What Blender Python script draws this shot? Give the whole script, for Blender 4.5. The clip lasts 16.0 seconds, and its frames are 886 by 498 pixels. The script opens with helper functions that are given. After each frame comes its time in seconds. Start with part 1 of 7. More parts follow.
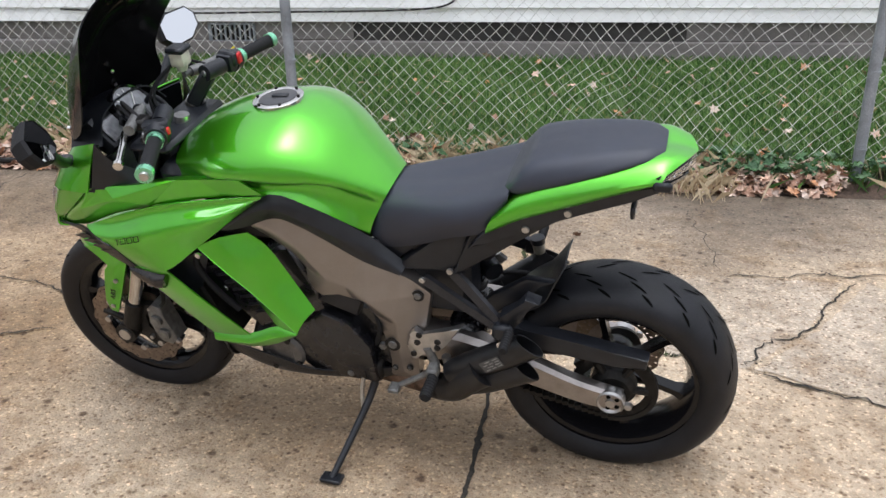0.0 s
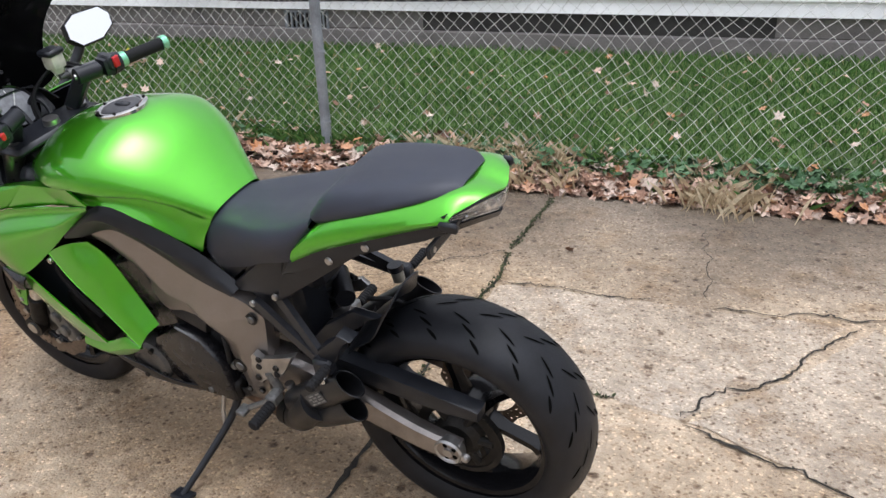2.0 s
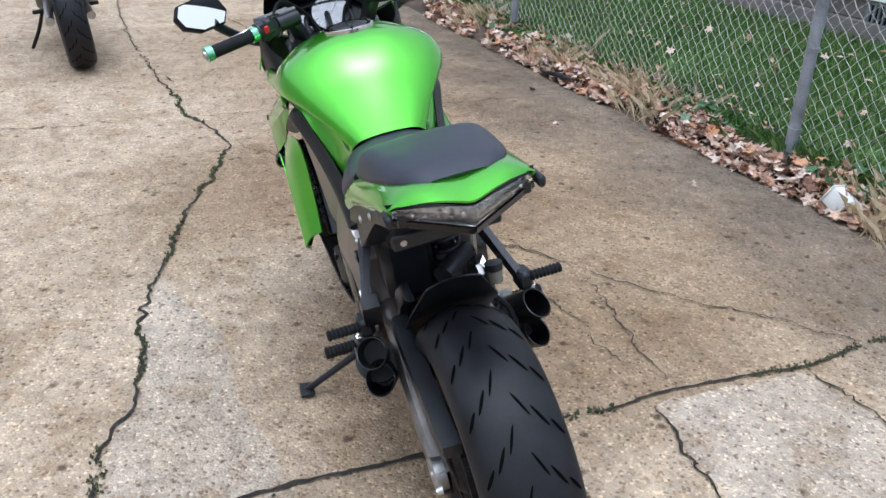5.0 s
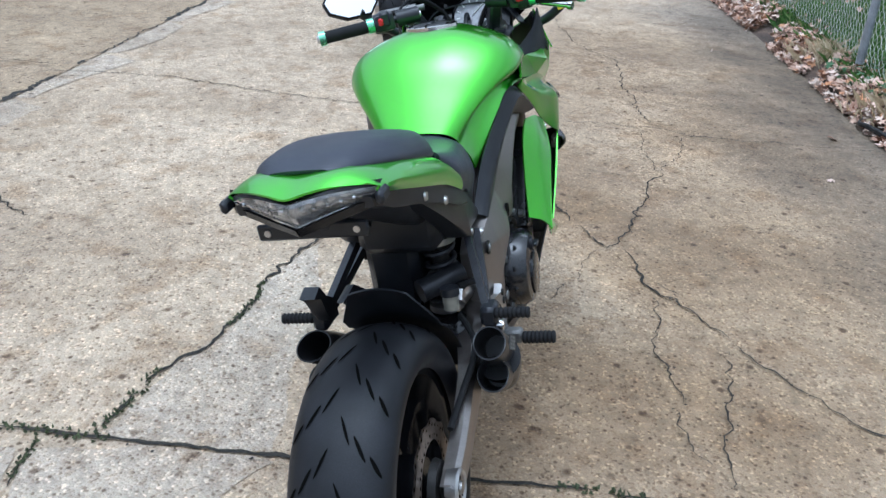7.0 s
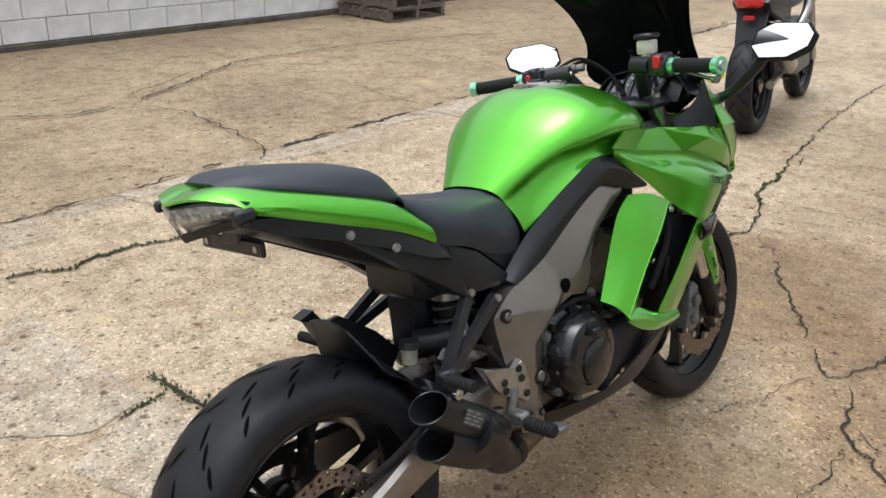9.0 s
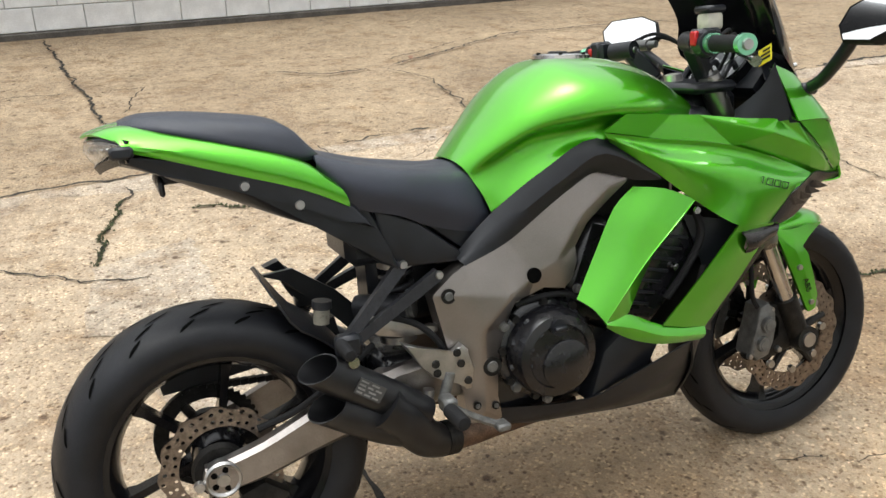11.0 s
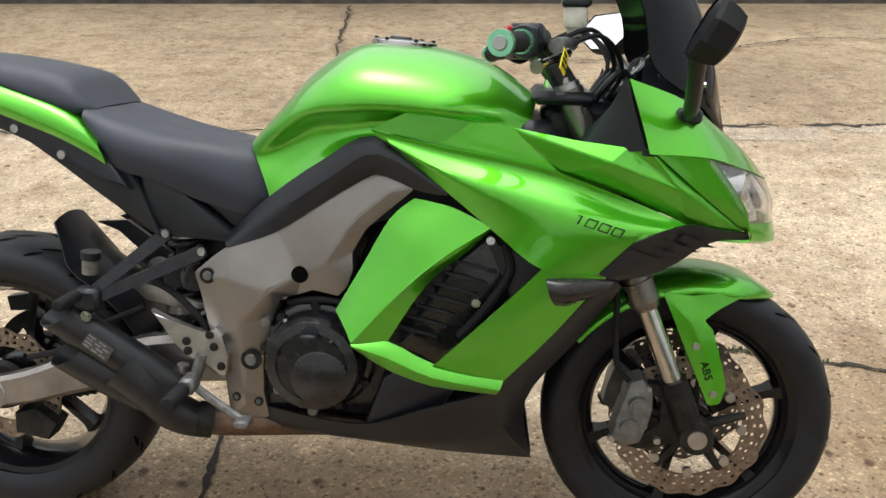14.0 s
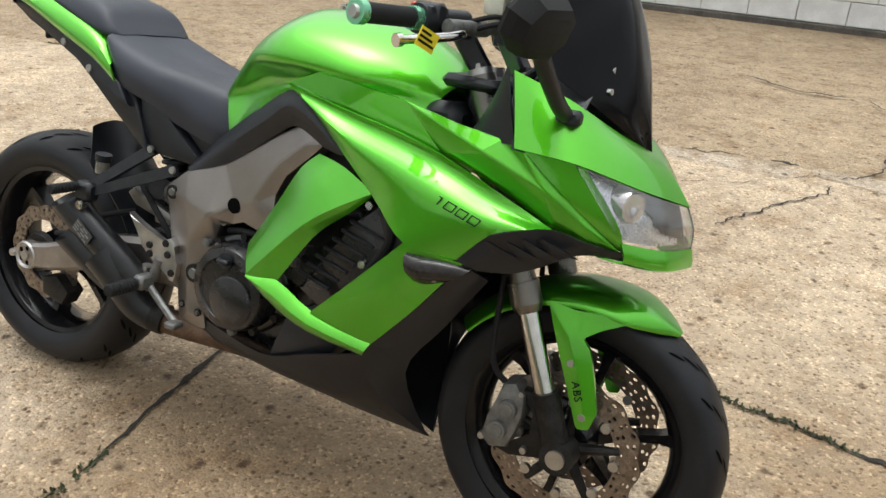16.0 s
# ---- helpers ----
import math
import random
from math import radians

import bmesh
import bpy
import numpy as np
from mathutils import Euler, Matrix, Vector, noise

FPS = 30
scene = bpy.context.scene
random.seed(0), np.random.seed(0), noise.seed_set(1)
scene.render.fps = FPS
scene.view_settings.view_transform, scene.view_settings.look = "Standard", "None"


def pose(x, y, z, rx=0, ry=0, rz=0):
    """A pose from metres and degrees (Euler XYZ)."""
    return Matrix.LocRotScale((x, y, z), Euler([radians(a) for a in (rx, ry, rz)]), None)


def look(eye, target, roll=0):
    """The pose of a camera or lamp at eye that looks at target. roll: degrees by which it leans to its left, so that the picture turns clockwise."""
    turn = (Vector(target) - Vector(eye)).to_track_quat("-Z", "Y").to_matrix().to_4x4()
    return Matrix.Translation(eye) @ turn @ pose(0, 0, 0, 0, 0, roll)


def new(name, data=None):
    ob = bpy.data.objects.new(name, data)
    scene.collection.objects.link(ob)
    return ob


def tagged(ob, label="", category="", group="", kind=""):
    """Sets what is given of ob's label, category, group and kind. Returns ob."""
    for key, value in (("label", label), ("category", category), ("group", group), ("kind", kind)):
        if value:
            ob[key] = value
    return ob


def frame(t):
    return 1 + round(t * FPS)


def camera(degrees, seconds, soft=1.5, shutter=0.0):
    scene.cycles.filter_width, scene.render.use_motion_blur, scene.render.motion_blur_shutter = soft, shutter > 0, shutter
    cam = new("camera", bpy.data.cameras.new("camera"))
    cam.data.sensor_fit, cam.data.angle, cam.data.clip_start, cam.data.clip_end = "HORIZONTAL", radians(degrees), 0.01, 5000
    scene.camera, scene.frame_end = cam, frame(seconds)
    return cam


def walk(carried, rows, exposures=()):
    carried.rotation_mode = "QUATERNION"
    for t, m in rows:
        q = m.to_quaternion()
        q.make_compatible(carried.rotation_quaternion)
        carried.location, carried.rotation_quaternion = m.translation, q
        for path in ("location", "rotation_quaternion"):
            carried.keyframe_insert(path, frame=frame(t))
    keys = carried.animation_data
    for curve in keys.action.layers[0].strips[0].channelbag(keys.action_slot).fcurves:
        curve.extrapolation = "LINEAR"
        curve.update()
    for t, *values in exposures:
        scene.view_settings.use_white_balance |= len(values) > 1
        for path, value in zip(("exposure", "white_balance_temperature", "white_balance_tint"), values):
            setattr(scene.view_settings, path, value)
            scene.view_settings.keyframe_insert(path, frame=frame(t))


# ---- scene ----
from mathutils.geometry import delaunay_2d_cdt

cam = camera(55.6, 16.0)
METRES, EYE = 6.448, 1.4725
ROWS = [
    (0.0, 0.0, 0.0, 0.0, -0.31, -23.21, 0.73),
    (0.5, 0.0366, -0.0018, 0.0005, 3.96, -24.01, 0.56),
    (1.0, 0.0607, 0.0065, -0.0004, 5.67, -25.06, 0.3),
    (1.5, 0.09, 0.0261, 0.0021, 7.47, -24.79, -0.37),
    (2.0, 0.114, 0.0389, 0.0033, 10.73, -24.14, 1.61),
    (2.5, 0.1458, 0.05, 0.0026, 16.84, -23.99, 2.24),
    (3.0, 0.1679, 0.0585, 0.0012, 22.7, -24.61, 1.93),
    (3.5, 0.1877, 0.0816, -0.0006, 28.82, -25.16, -0.32),
    (4.0, 0.2072, 0.1084, 0.0022, 35.34, -25.65, -0.41),
    (4.5, 0.2284, 0.1321, -0.0023, 46.5, -26.0, -1.27),
    (7.0, 0.266, 0.2913, -0.0037, 85.5, -26.64, -2.88),
    (7.5, 0.2615, 0.3243, -0.0053, 93.33, -26.37, -2.56),
    (8.0, 0.2474, 0.3614, -0.0031, 101.94, -25.73, -2.55),
    (8.5, 0.2404, 0.3905, -0.0041, 109.86, -24.25, -1.38),
    (9.0, 0.2328, 0.4229, -0.0054, 116.95, -23.49, -1.96),
    (11.5, 0.1207, 0.5252, -0.0098, 145.44, -25.62, -0.72),
    (12.0, 0.0886, 0.5354, -0.0095, 149.57, -25.95, -1.89),
    (12.5, 0.0623, 0.5449, -0.0098, 152.56, -25.82, -0.38),
    (13.0, 0.033, 0.5604, -0.0121, 158.3, -25.4, -0.25),
    (13.5, 0.0081, 0.5707, -0.0142, 162.52, -26.12, 1.19),
    (14.0, -0.02, 0.5693, -0.017, 168.0, -26.0, 0.21),
    (14.5, -0.0517, 0.5661, -0.0144, 173.32, -25.72, -0.66),
    (15.0, -0.0814, 0.5711, -0.0172, 179.71, -25.53, -0.86),
    (15.5, -0.1083, 0.5825, -0.0166, 186.95, -26.05, -1.85),
    (16.0, -0.1338, 0.5814, -0.0196, 190.97, -26.4, -2.8),
]
EXPOSURES = [(0.0, 0.08, 5980, 12), (3.5, 0.02, 5820, 14), (4.7, 0.02, 5520, 11), (6.8, 0.04, 5080, 6), (7.6, 0.06, 5030, 5), (8.1, 0.06, 5180, 5), (8.6, 0.03, 5950, 7), (9.0, 0.03, 6150, 7), (11.3, 0.26, 6400, 7), (13.0, 0.26, 6350, 7), (16.0, 0.12, 6350, 6)]
START = pose(-0.0906, 2.0944, EYE, 0, 0, -164.0)
walk(cam, [(t, START @ pose(METRES * x, METRES * y, METRES * z, 90 + pitch, roll, yaw)) for t, x, y, z, yaw, pitch, roll in ROWS], EXPOSURES)

# ---- daylight: a bright overcast sky ----
SUN_EL, SUN_ROT = radians(81), radians(323)
world = bpy.data.worlds.new("overcast_sky")
scene.world = world
world.use_nodes = True
wn, wl = world.node_tree.nodes, world.node_tree.links
sky = wn.new("ShaderNodeTexSky")
sky.sky_type, sky.sun_disc = "NISHITA", False
sky.sun_elevation, sky.sun_rotation = SUN_EL, SUN_ROT
sky.dust_density, sky.air_density = 6.0, 1.0
pale = wn.new("ShaderNodeHueSaturation")
pale.inputs["Saturation"].default_value, pale.inputs["Value"].default_value = 0.12, 1.42
wl.new(sky.outputs[0], pale.inputs["Color"])
wl.new(pale.outputs[0], wn["Background"].inputs["Color"])
wn["Background"].inputs["Strength"].default_value = 0.15
sun = new("sun", bpy.data.lights.new("sun", "SUN"))
sun.data.energy, sun.data.angle, sun.data.color = 0.55, radians(125), (1.0, 0.96, 0.9)
sun.matrix_world = look((-0.95, 1.26, 10), (0, 0, 0))


# ---- materials ----
def material(name, rough=0.5, metal=0.0, base=(0.5, 0.5, 0.5), var=0.25, scale=30, fine=0.0, bump=0.0, bump_scale=200, coat=0.0, spec=0.5):
    """A surface with broad stains, fine grain and a little relief, in metres."""
    m = bpy.data.materials.new(name)
    m.use_nodes = True
    n, l = m.node_tree.nodes, m.node_tree.links
    b = n["Principled BSDF"]
    b.inputs["Metallic"].default_value = metal
    b.inputs["Specular IOR Level"].default_value = spec
    b.inputs["Coat Weight"].default_value = coat
    b.inputs["Coat Roughness"].default_value = 0.04
    co = n.new("ShaderNodeTexCoord")
    broad = n.new("ShaderNodeTexNoise")
    broad.inputs["Scale"].default_value, broad.inputs["Detail"].default_value = scale, 6
    l.new(co.outputs["Object"], broad.inputs["Vector"])
    grain = n.new("ShaderNodeTexNoise")
    grain.inputs["Scale"].default_value, grain.inputs["Detail"].default_value = bump_scale, 4
    l.new(co.outputs["Object"], grain.inputs["Vector"])
    ramp = n.new("ShaderNodeMapRange")
    ramp.inputs["From Min"].default_value, ramp.inputs["From Max"].default_value = 0.3, 0.7
    ramp.inputs["To Min"].default_value, ramp.inputs["To Max"].default_value = 1 - var, 1 + var
    l.new(broad.outputs["Fac"], ramp.inputs["Value"])
    g2 = n.new("ShaderNodeMapRange")
    g2.inputs["From Min"].default_value, g2.inputs["From Max"].default_value = 0.3, 0.7
    g2.inputs["To Min"].default_value, g2.inputs["To Max"].default_value = 1 - fine, 1 + fine
    l.new(grain.outputs["Fac"], g2.inputs["Value"])
    mul = n.new("ShaderNodeMath")
    mul.operation = "MULTIPLY"
    l.new(ramp.outputs[0], mul.inputs[0])
    l.new(g2.outputs[0], mul.inputs[1])
    tint = n.new("ShaderNodeVectorMath")
    tint.operation = "SCALE"
    tint.inputs[0].default_value = base
    l.new(mul.outputs[0], tint.inputs["Scale"])
    l.new(tint.outputs[0], b.inputs["Base Color"])
    rr = n.new("ShaderNodeMapRange")
    rr.inputs["To Min"].default_value, rr.inputs["To Max"].default_value = max(rough - 0.1, 0.02), min(rough + 0.1, 1)
    l.new(broad.outputs["Fac"], rr.inputs["Value"])
    l.new(rr.outputs[0], b.inputs["Roughness"])
    if bump:
        bp = n.new("ShaderNodeBump")
        bp.inputs["Strength"].default_value, bp.inputs["Distance"].default_value = 0.6, bump
        l.new(grain.outputs["Fac"], bp.inputs["Height"])
        l.new(bp.outputs[0], b.inputs["Normal"])
    return m


def concrete(name, base, damp=False):
    """Worn concrete with pebbles showing, oil spots, a damp band along one edge and broad darker rounds."""
    m = bpy.data.materials.new(name)
    m.use_nodes = True
    n, l = m.node_tree.nodes, m.node_tree.links
    b = n["Principled BSDF"]
    co = n.new("ShaderNodeTexCoord")

    def tex(kind, scale, **kw):
        t = n.new(kind)
        t.inputs["Scale"].default_value = scale
        for k, v in kw.items():
            t.inputs[k].default_value = v
        l.new(co.outputs["Object"], t.inputs["Vector"])
        return t

    def ramp(src, stops):
        r = n.new("ShaderNodeValToRGB")
        e = r.color_ramp.elements
        e[0].position, e[0].color = stops[0][0], (*stops[0][1], 1)
        e[1].position, e[1].color = stops[-1][0], (*stops[-1][1], 1)
        for p, c in stops[1:-1]:
            e.new(p).color = (*c, 1)
        l.new(src, r.inputs[0])
        return r.outputs[0]

    def mix(kind, f, a, c):
        x = n.new("ShaderNodeMix")
        x.data_type, x.blend_type = "RGBA", kind
        if hasattr(f, "links"):
            l.new(f, x.inputs[0])
        else:
            x.inputs[0].default_value = f
        for s, v in ((x.inputs[6], a), (x.inputs[7], c)):
            if hasattr(v, "links"):
                l.new(v, s)
            else:
                s.default_value = (*v, 1)
        return x.outputs[2]

    g = lambda v: (v, v, v)
    broad = tex("ShaderNodeTexNoise", 0.9, Detail=8, Roughness=0.62)
    col = mix("MULTIPLY", 1.0, base, ramp(broad.outputs["Fac"], [(0.3, (0.66, 0.62, 0.57)), (0.47, (0.92, 0.9, 0.87)), (0.6, g(1.05)), (0.72, (1.3, 1.27, 1.22))]))
    mid = tex("ShaderNodeTexNoise", 14, Detail=6, Roughness=0.7)
    col = mix("MULTIPLY", 1.0, col, ramp(mid.outputs["Fac"], [(0.3, g(0.68)), (0.5, g(1.0)), (0.72, g(1.22))]))
    stones = tex("ShaderNodeTexVoronoi", 130, Randomness=1.0)
    tone = n.new("ShaderNodeSeparateColor")
    l.new(stones.outputs["Color"], tone.inputs[0])
    col = mix("MULTIPLY", 0.9, col, ramp(tone.outputs[0], [(0.0, (0.42, 0.36, 0.31)), (0.10, (0.76, 0.70, 0.63)), (0.25, (0.96, 0.94, 0.92)), (0.8, g(1.0)), (0.92, (1.28, 1.25, 1.2)), (1.0, (1.75, 1.7, 1.62))]))
    sand = tex("ShaderNodeTexNoise", 320, Detail=3)
    col = mix("MULTIPLY", 0.8, col, ramp(sand.outputs["Fac"], [(0.28, g(0.68)), (0.72, g(1.32))]))
    spots = tex("ShaderNodeTexVoronoi", 9, Randomness=1.0)
    wob = tex("ShaderNodeTexNoise", 26, Detail=4)
    dist = n.new("ShaderNodeMath")
    dist.operation = "MULTIPLY_ADD"
    l.new(wob.outputs["Fac"], dist.inputs[0])
    dist.inputs[1].default_value = 0.28
    l.new(spots.outputs["Distance"], dist.inputs[2])
    col = mix("MULTIPLY", 1.0, col, ramp(dist.outputs[0], [(0.2, (0.32, 0.27, 0.23)), (0.30, g(1.0)), (1.0, g(1.0))]))
    blot = tex("ShaderNodeTexNoise", 4.5, Detail=7, Roughness=0.7)
    col = mix("MULTIPLY", 1.0, col, ramp(blot.outputs["Fac"], [(0.32, (1.12, 1.1, 1.06)), (0.5, g(1.0)), (0.62, (0.8, 0.74, 0.67)), (0.75, (0.55, 0.48, 0.41))]))
    small = tex("ShaderNodeTexVoronoi", 24, Randomness=1.0)
    col = mix("MULTIPLY", 1.0, col, ramp(small.outputs["Distance"], [(0.08, (0.34, 0.28, 0.24)), (0.20, g(1.0)), (1.0, g(1.0))]))
    if damp:
        axes = n.new("ShaderNodeSeparateXYZ")
        l.new(co.outputs["Object"], axes.inputs[0])
        run = n.new("ShaderNodeMath")
        run.operation = "MULTIPLY_ADD"
        l.new(axes.outputs["X"], run.inputs[0])
        run.inputs[1].default_value = -0.122
        l.new(axes.outputs["Y"], run.inputs[2])
        big = tex("ShaderNodeTexNoise", 1.1, Detail=5, Roughness=0.6)
        edge = n.new("ShaderNodeMath")
        edge.operation = "MULTIPLY_ADD"
        l.new(big.outputs["Fac"], edge.inputs[0])
        edge.inputs[1].default_value = 2.2
        l.new(run.outputs[0], edge.inputs[2])
        band = n.new("ShaderNodeMapRange")
        band.inputs["From Min"].default_value, band.inputs["From Max"].default_value = -1.0, -0.1
        l.new(edge.outputs[0], band.inputs["Value"])
        col = mix("MULTIPLY", 1.0, col, ramp(band.outputs[0], [(0.0, (0.40, 0.41, 0.44)), (0.5, (0.66, 0.67, 0.70)), (1.0, g(1.0))]))
        # Broad rounds of browner, darker concrete with uneven edges
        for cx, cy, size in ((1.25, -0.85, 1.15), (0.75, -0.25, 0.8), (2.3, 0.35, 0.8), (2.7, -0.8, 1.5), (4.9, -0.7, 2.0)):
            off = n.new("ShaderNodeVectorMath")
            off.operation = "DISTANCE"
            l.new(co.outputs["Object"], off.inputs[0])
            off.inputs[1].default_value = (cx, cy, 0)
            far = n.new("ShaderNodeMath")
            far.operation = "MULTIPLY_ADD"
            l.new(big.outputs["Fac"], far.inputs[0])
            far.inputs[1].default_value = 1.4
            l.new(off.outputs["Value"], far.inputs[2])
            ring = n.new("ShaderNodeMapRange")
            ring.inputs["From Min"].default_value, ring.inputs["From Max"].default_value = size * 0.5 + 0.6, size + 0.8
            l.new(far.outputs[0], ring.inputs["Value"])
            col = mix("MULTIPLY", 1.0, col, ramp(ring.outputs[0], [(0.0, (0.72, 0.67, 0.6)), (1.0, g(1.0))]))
    l.new(col, b.inputs["Base Color"])
    l.new(ramp(broad.outputs["Fac"], [(0.3, g(0.55)), (0.6, g(0.85))]), b.inputs["Roughness"])
    b.inputs["Specular IOR Level"].default_value = 0.35
    hsum = n.new("ShaderNodeMath")
    hsum.operation = "MULTIPLY_ADD"
    l.new(stones.outputs["Distance"], hsum.inputs[0])
    hsum.inputs[1].default_value = -0.6
    l.new(mid.outputs["Fac"], hsum.inputs[2])
    bp = n.new("ShaderNodeBump")
    bp.inputs["Strength"].default_value, bp.inputs["Distance"].default_value = 0.9, 0.007
    l.new(hsum.outputs[0], bp.inputs["Height"])
    l.new(bp.outputs[0], b.inputs["Normal"])
    return m


GREEN = material("candy_green_paint", 0.34, 0.88, (0.100, 0.50, 0.012), 0.05, 4, 0.1, 0.0, 1800, coat=1.0)
GREEN.node_tree.nodes["Principled BSDF"].inputs["Coat IOR"].default_value = 1.58
GREEN.node_tree.nodes["Principled BSDF"].inputs["Coat Roughness"].default_value = 0.05
BLACK = material("satin_black_plastic", 0.38, 0.0, (0.0105, 0.0118, 0.0155), 0.3, 25, 0.15, 0.0004, 900, spec=0.42)
GLOSS = material("gloss_black_paint", 0.2, 0.0, (0.006, 0.006, 0.0072), 0.2, 12, coat=0.15, spec=0.25)
ENGINE = material("black_engine_paint", 0.26, 0.0, (0.008, 0.008, 0.0098), 0.4, 30, 0.2, 0.0, 400, coat=0.35, spec=0.45)
DARK = material("grimy_black_metal", 0.5, 0.5, (0.02, 0.019, 0.018), 0.5, 40, 0.3, 0.001, 300, spec=0.3)
FRAME = material("bronze_grey_cast_frame", 0.34, 0.85, (0.275, 0.252, 0.238), 0.06, 18, 0.1, 0.0004, 700)
SILVER = material("brushed_aluminium", 0.32, 0.95, (0.45, 0.44, 0.43), 0.18, 30, 0.15, 0.0003, 800)
CHROME = material("polished_steel", 0.14, 1.0, (0.62, 0.61, 0.6), 0.12, 40)
DISC = material("brake_disc_steel", 0.38, 0.9, (0.25, 0.205, 0.17), 0.3, 60, 0.2)
RUST = material("heat_browned_steel", 0.55, 0.75, (0.13, 0.085, 0.06), 0.45, 35, 0.3, 0.0008, 400)
RUBBER = material("tyre_rubber", 0.50, 0.0, (0.0095, 0.0102, 0.0130), 0.35, 18, 0.25, 0.0006, 500, spec=0.32)
# Near-black that stands for the shade inside tread grooves, holes and outlets
SHADEBLACK = material("recess_shade_black", 0.9, 0.0, (0.0025, 0.0025, 0.0025), 0.2, 50, spec=0.05)
VINYL = material("black_seat_vinyl", 0.46, 0.0, (0.021, 0.025, 0.039), 0.15, 14, 0.2, 0.0008, 1100, spec=0.55)
GRIP = material("black_rubber_grip", 0.75, 0.0, (0.012, 0.012, 0.013), 0.2, 40, 0.2, 0.0008, 500, spec=0.25)
ANOD = material("green_anodised_aluminium", 0.28, 0.8, (0.26, 0.62, 0.40), 0.1, 40)
RED = material("red_switch_plastic", 0.4, 0.0, (0.5, 0.012, 0.015), 0.1, 60)
YELLOW = material("yellow_tag_card", 0.6, 0.0, (0.75, 0.62, 0.02), 0.08, 60)
WHITE = material("white_plastic", 0.4, 0.0, (0.75, 0.75, 0.73), 0.08, 30, 0.05)
FLUID = material("cloudy_reservoir_plastic", 0.3, 0.0, (0.62, 0.6, 0.5), 0.15, 40)
POT = material("dim_reservoir_plastic", 0.3, 0.0, (0.2, 0.19, 0.16), 0.2, 40)
MIRROR = material("mirror_glass", 0.02, 1.0, (0.92, 0.93, 0.94), 0.01, 5)
SMOKE = material("smoked_lens", 0.15, 0.0, (0.022, 0.019, 0.018), 0.4, 120, spec=0.4)
AMBERGREY = material("grey_bulb_housing", 0.3, 0.6, (0.3, 0.26, 0.24), 0.2, 60)
COVERGREY = material("dull_grey_casting", 0.5, 0.5, (0.12, 0.115, 0.11), 0.25, 40, 0.2, 0.0006, 400)
GUNMETAL = material("gunmetal_grey_paint", 0.38, 0.4, (0.03, 0.031, 0.036), 0.2, 40, 0.2)
ARMGREY = material("brushed_swingarm_aluminium", 0.33, 0.9, (0.30, 0.275, 0.26), 0.2, 20, 0.2, 0.0004, 600)
EXHAUST = material("satin_black_exhaust", 0.34, 0.1, (0.013, 0.013, 0.0145), 0.3, 30, 0.2, 0.0003, 600, spec=0.42)
STICKER = material("grey_sticker", 0.5, 0.0, (0.05, 0.05, 0.05), 0.15, 60)
PRINT = material("pale_grey_print", 0.6, 0.0, (0.19, 0.19, 0.185), 0.3, 200)
FORKGREY = material("grey_fork_tube", 0.3, 0.85, (0.19, 0.18, 0.165), 0.15, 30)
CASTGREY = material("grey_cast_metal", 0.5, 0.6, (0.17, 0.17, 0.165), 0.3, 60, 0.2, 0.0006, 500)
CAPGREY = material("dark_cap_metal", 0.35, 0.7, (0.10, 0.10, 0.105), 0.2, 60)
LAMPDARK = material("dark_lamp_interior", 0.22, 0.85, (0.48, 0.48, 0.49), 0.45, 90)
LAMPSILVER = material("lamp_reflector", 0.18, 0.95, (0.62, 0.62, 0.62), 0.25, 120)
DIAL = material("instrument_glass", 0.15, 0.0, (0.20, 0.205, 0.22), 0.3, 60, coat=0.8)
SCREEN = material("smoked_screen_plastic", 0.1, 0.0, (0.006, 0.006, 0.007), 0.2, 12, spec=0.16)
HEADSILVER = material("bright_headlight_reflector", 0.28, 0.75, (0.84, 0.87, 0.93), 0.15, 60)
TAILRED = material("red_lamp_plastic", 0.2, 0.0, (0.5, 0.01, 0.012), 0.1, 60, coat=0.5)
BLUE = material("blue_plastic", 0.45, 0.0, (0.02, 0.05, 0.25), 0.15, 10)
LENS = material("clear_lens", 0.05, 0.0, (0.97, 0.97, 0.97), 0.02, 30)
LENS.node_tree.nodes["Principled BSDF"].inputs["Transmission Weight"].default_value = 0.95
for clear in (MIRROR, LENS):
    p = clear.node_tree.nodes["Principled BSDF"].inputs["Roughness"]
    clear.node_tree.links.remove(p.links[0])
    p.default_value = 0.02
FENCE_STEEL = material("galvanised_steel", 0.5, 0.3, (0.27, 0.29, 0.315), 0.25, 12, 0.2)
WIRE = material("bright_galvanised_wire", 0.5, 0.0, (0.56, 0.56, 0.52), 0.2, 9, 0.2)
SIDING = material("white_painted_siding", 0.5, 0.0, (0.86, 0.86, 0.84), 0.06, 3, 0.05)
FOUNDATION = material("grey_foundation_block", 0.9, 0.0, (0.19, 0.175, 0.165), 0.25, 4, 0.2, 0.003, 120)
WALLPAINT = material("white_painted_block", 0.75, 0.0, (0.76, 0.77, 0.78), 0.16, 5, 0.10, 0.002, 150)
MORTAR = material("grimy_mortar", 0.9, 0.0, (0.55, 0.55, 0.54), 0.2, 8, 0.2)
DAMP = material("dark_damp_concrete", 0.8, 0.0, (0.1, 0.09, 0.08), 0.4, 6, 0.3, 0.003, 90)
CRACKDIRT = material("dark_crack_dirt", 0.95, 0.0, (0.024, 0.02, 0.015), 0.5, 30, 0.4, 0.004, 120)
MOSS = material("crack_moss", 0.95, 0.0, (0.052, 0.062, 0.026), 0.5, 40, 0.4, 0.004, 150)
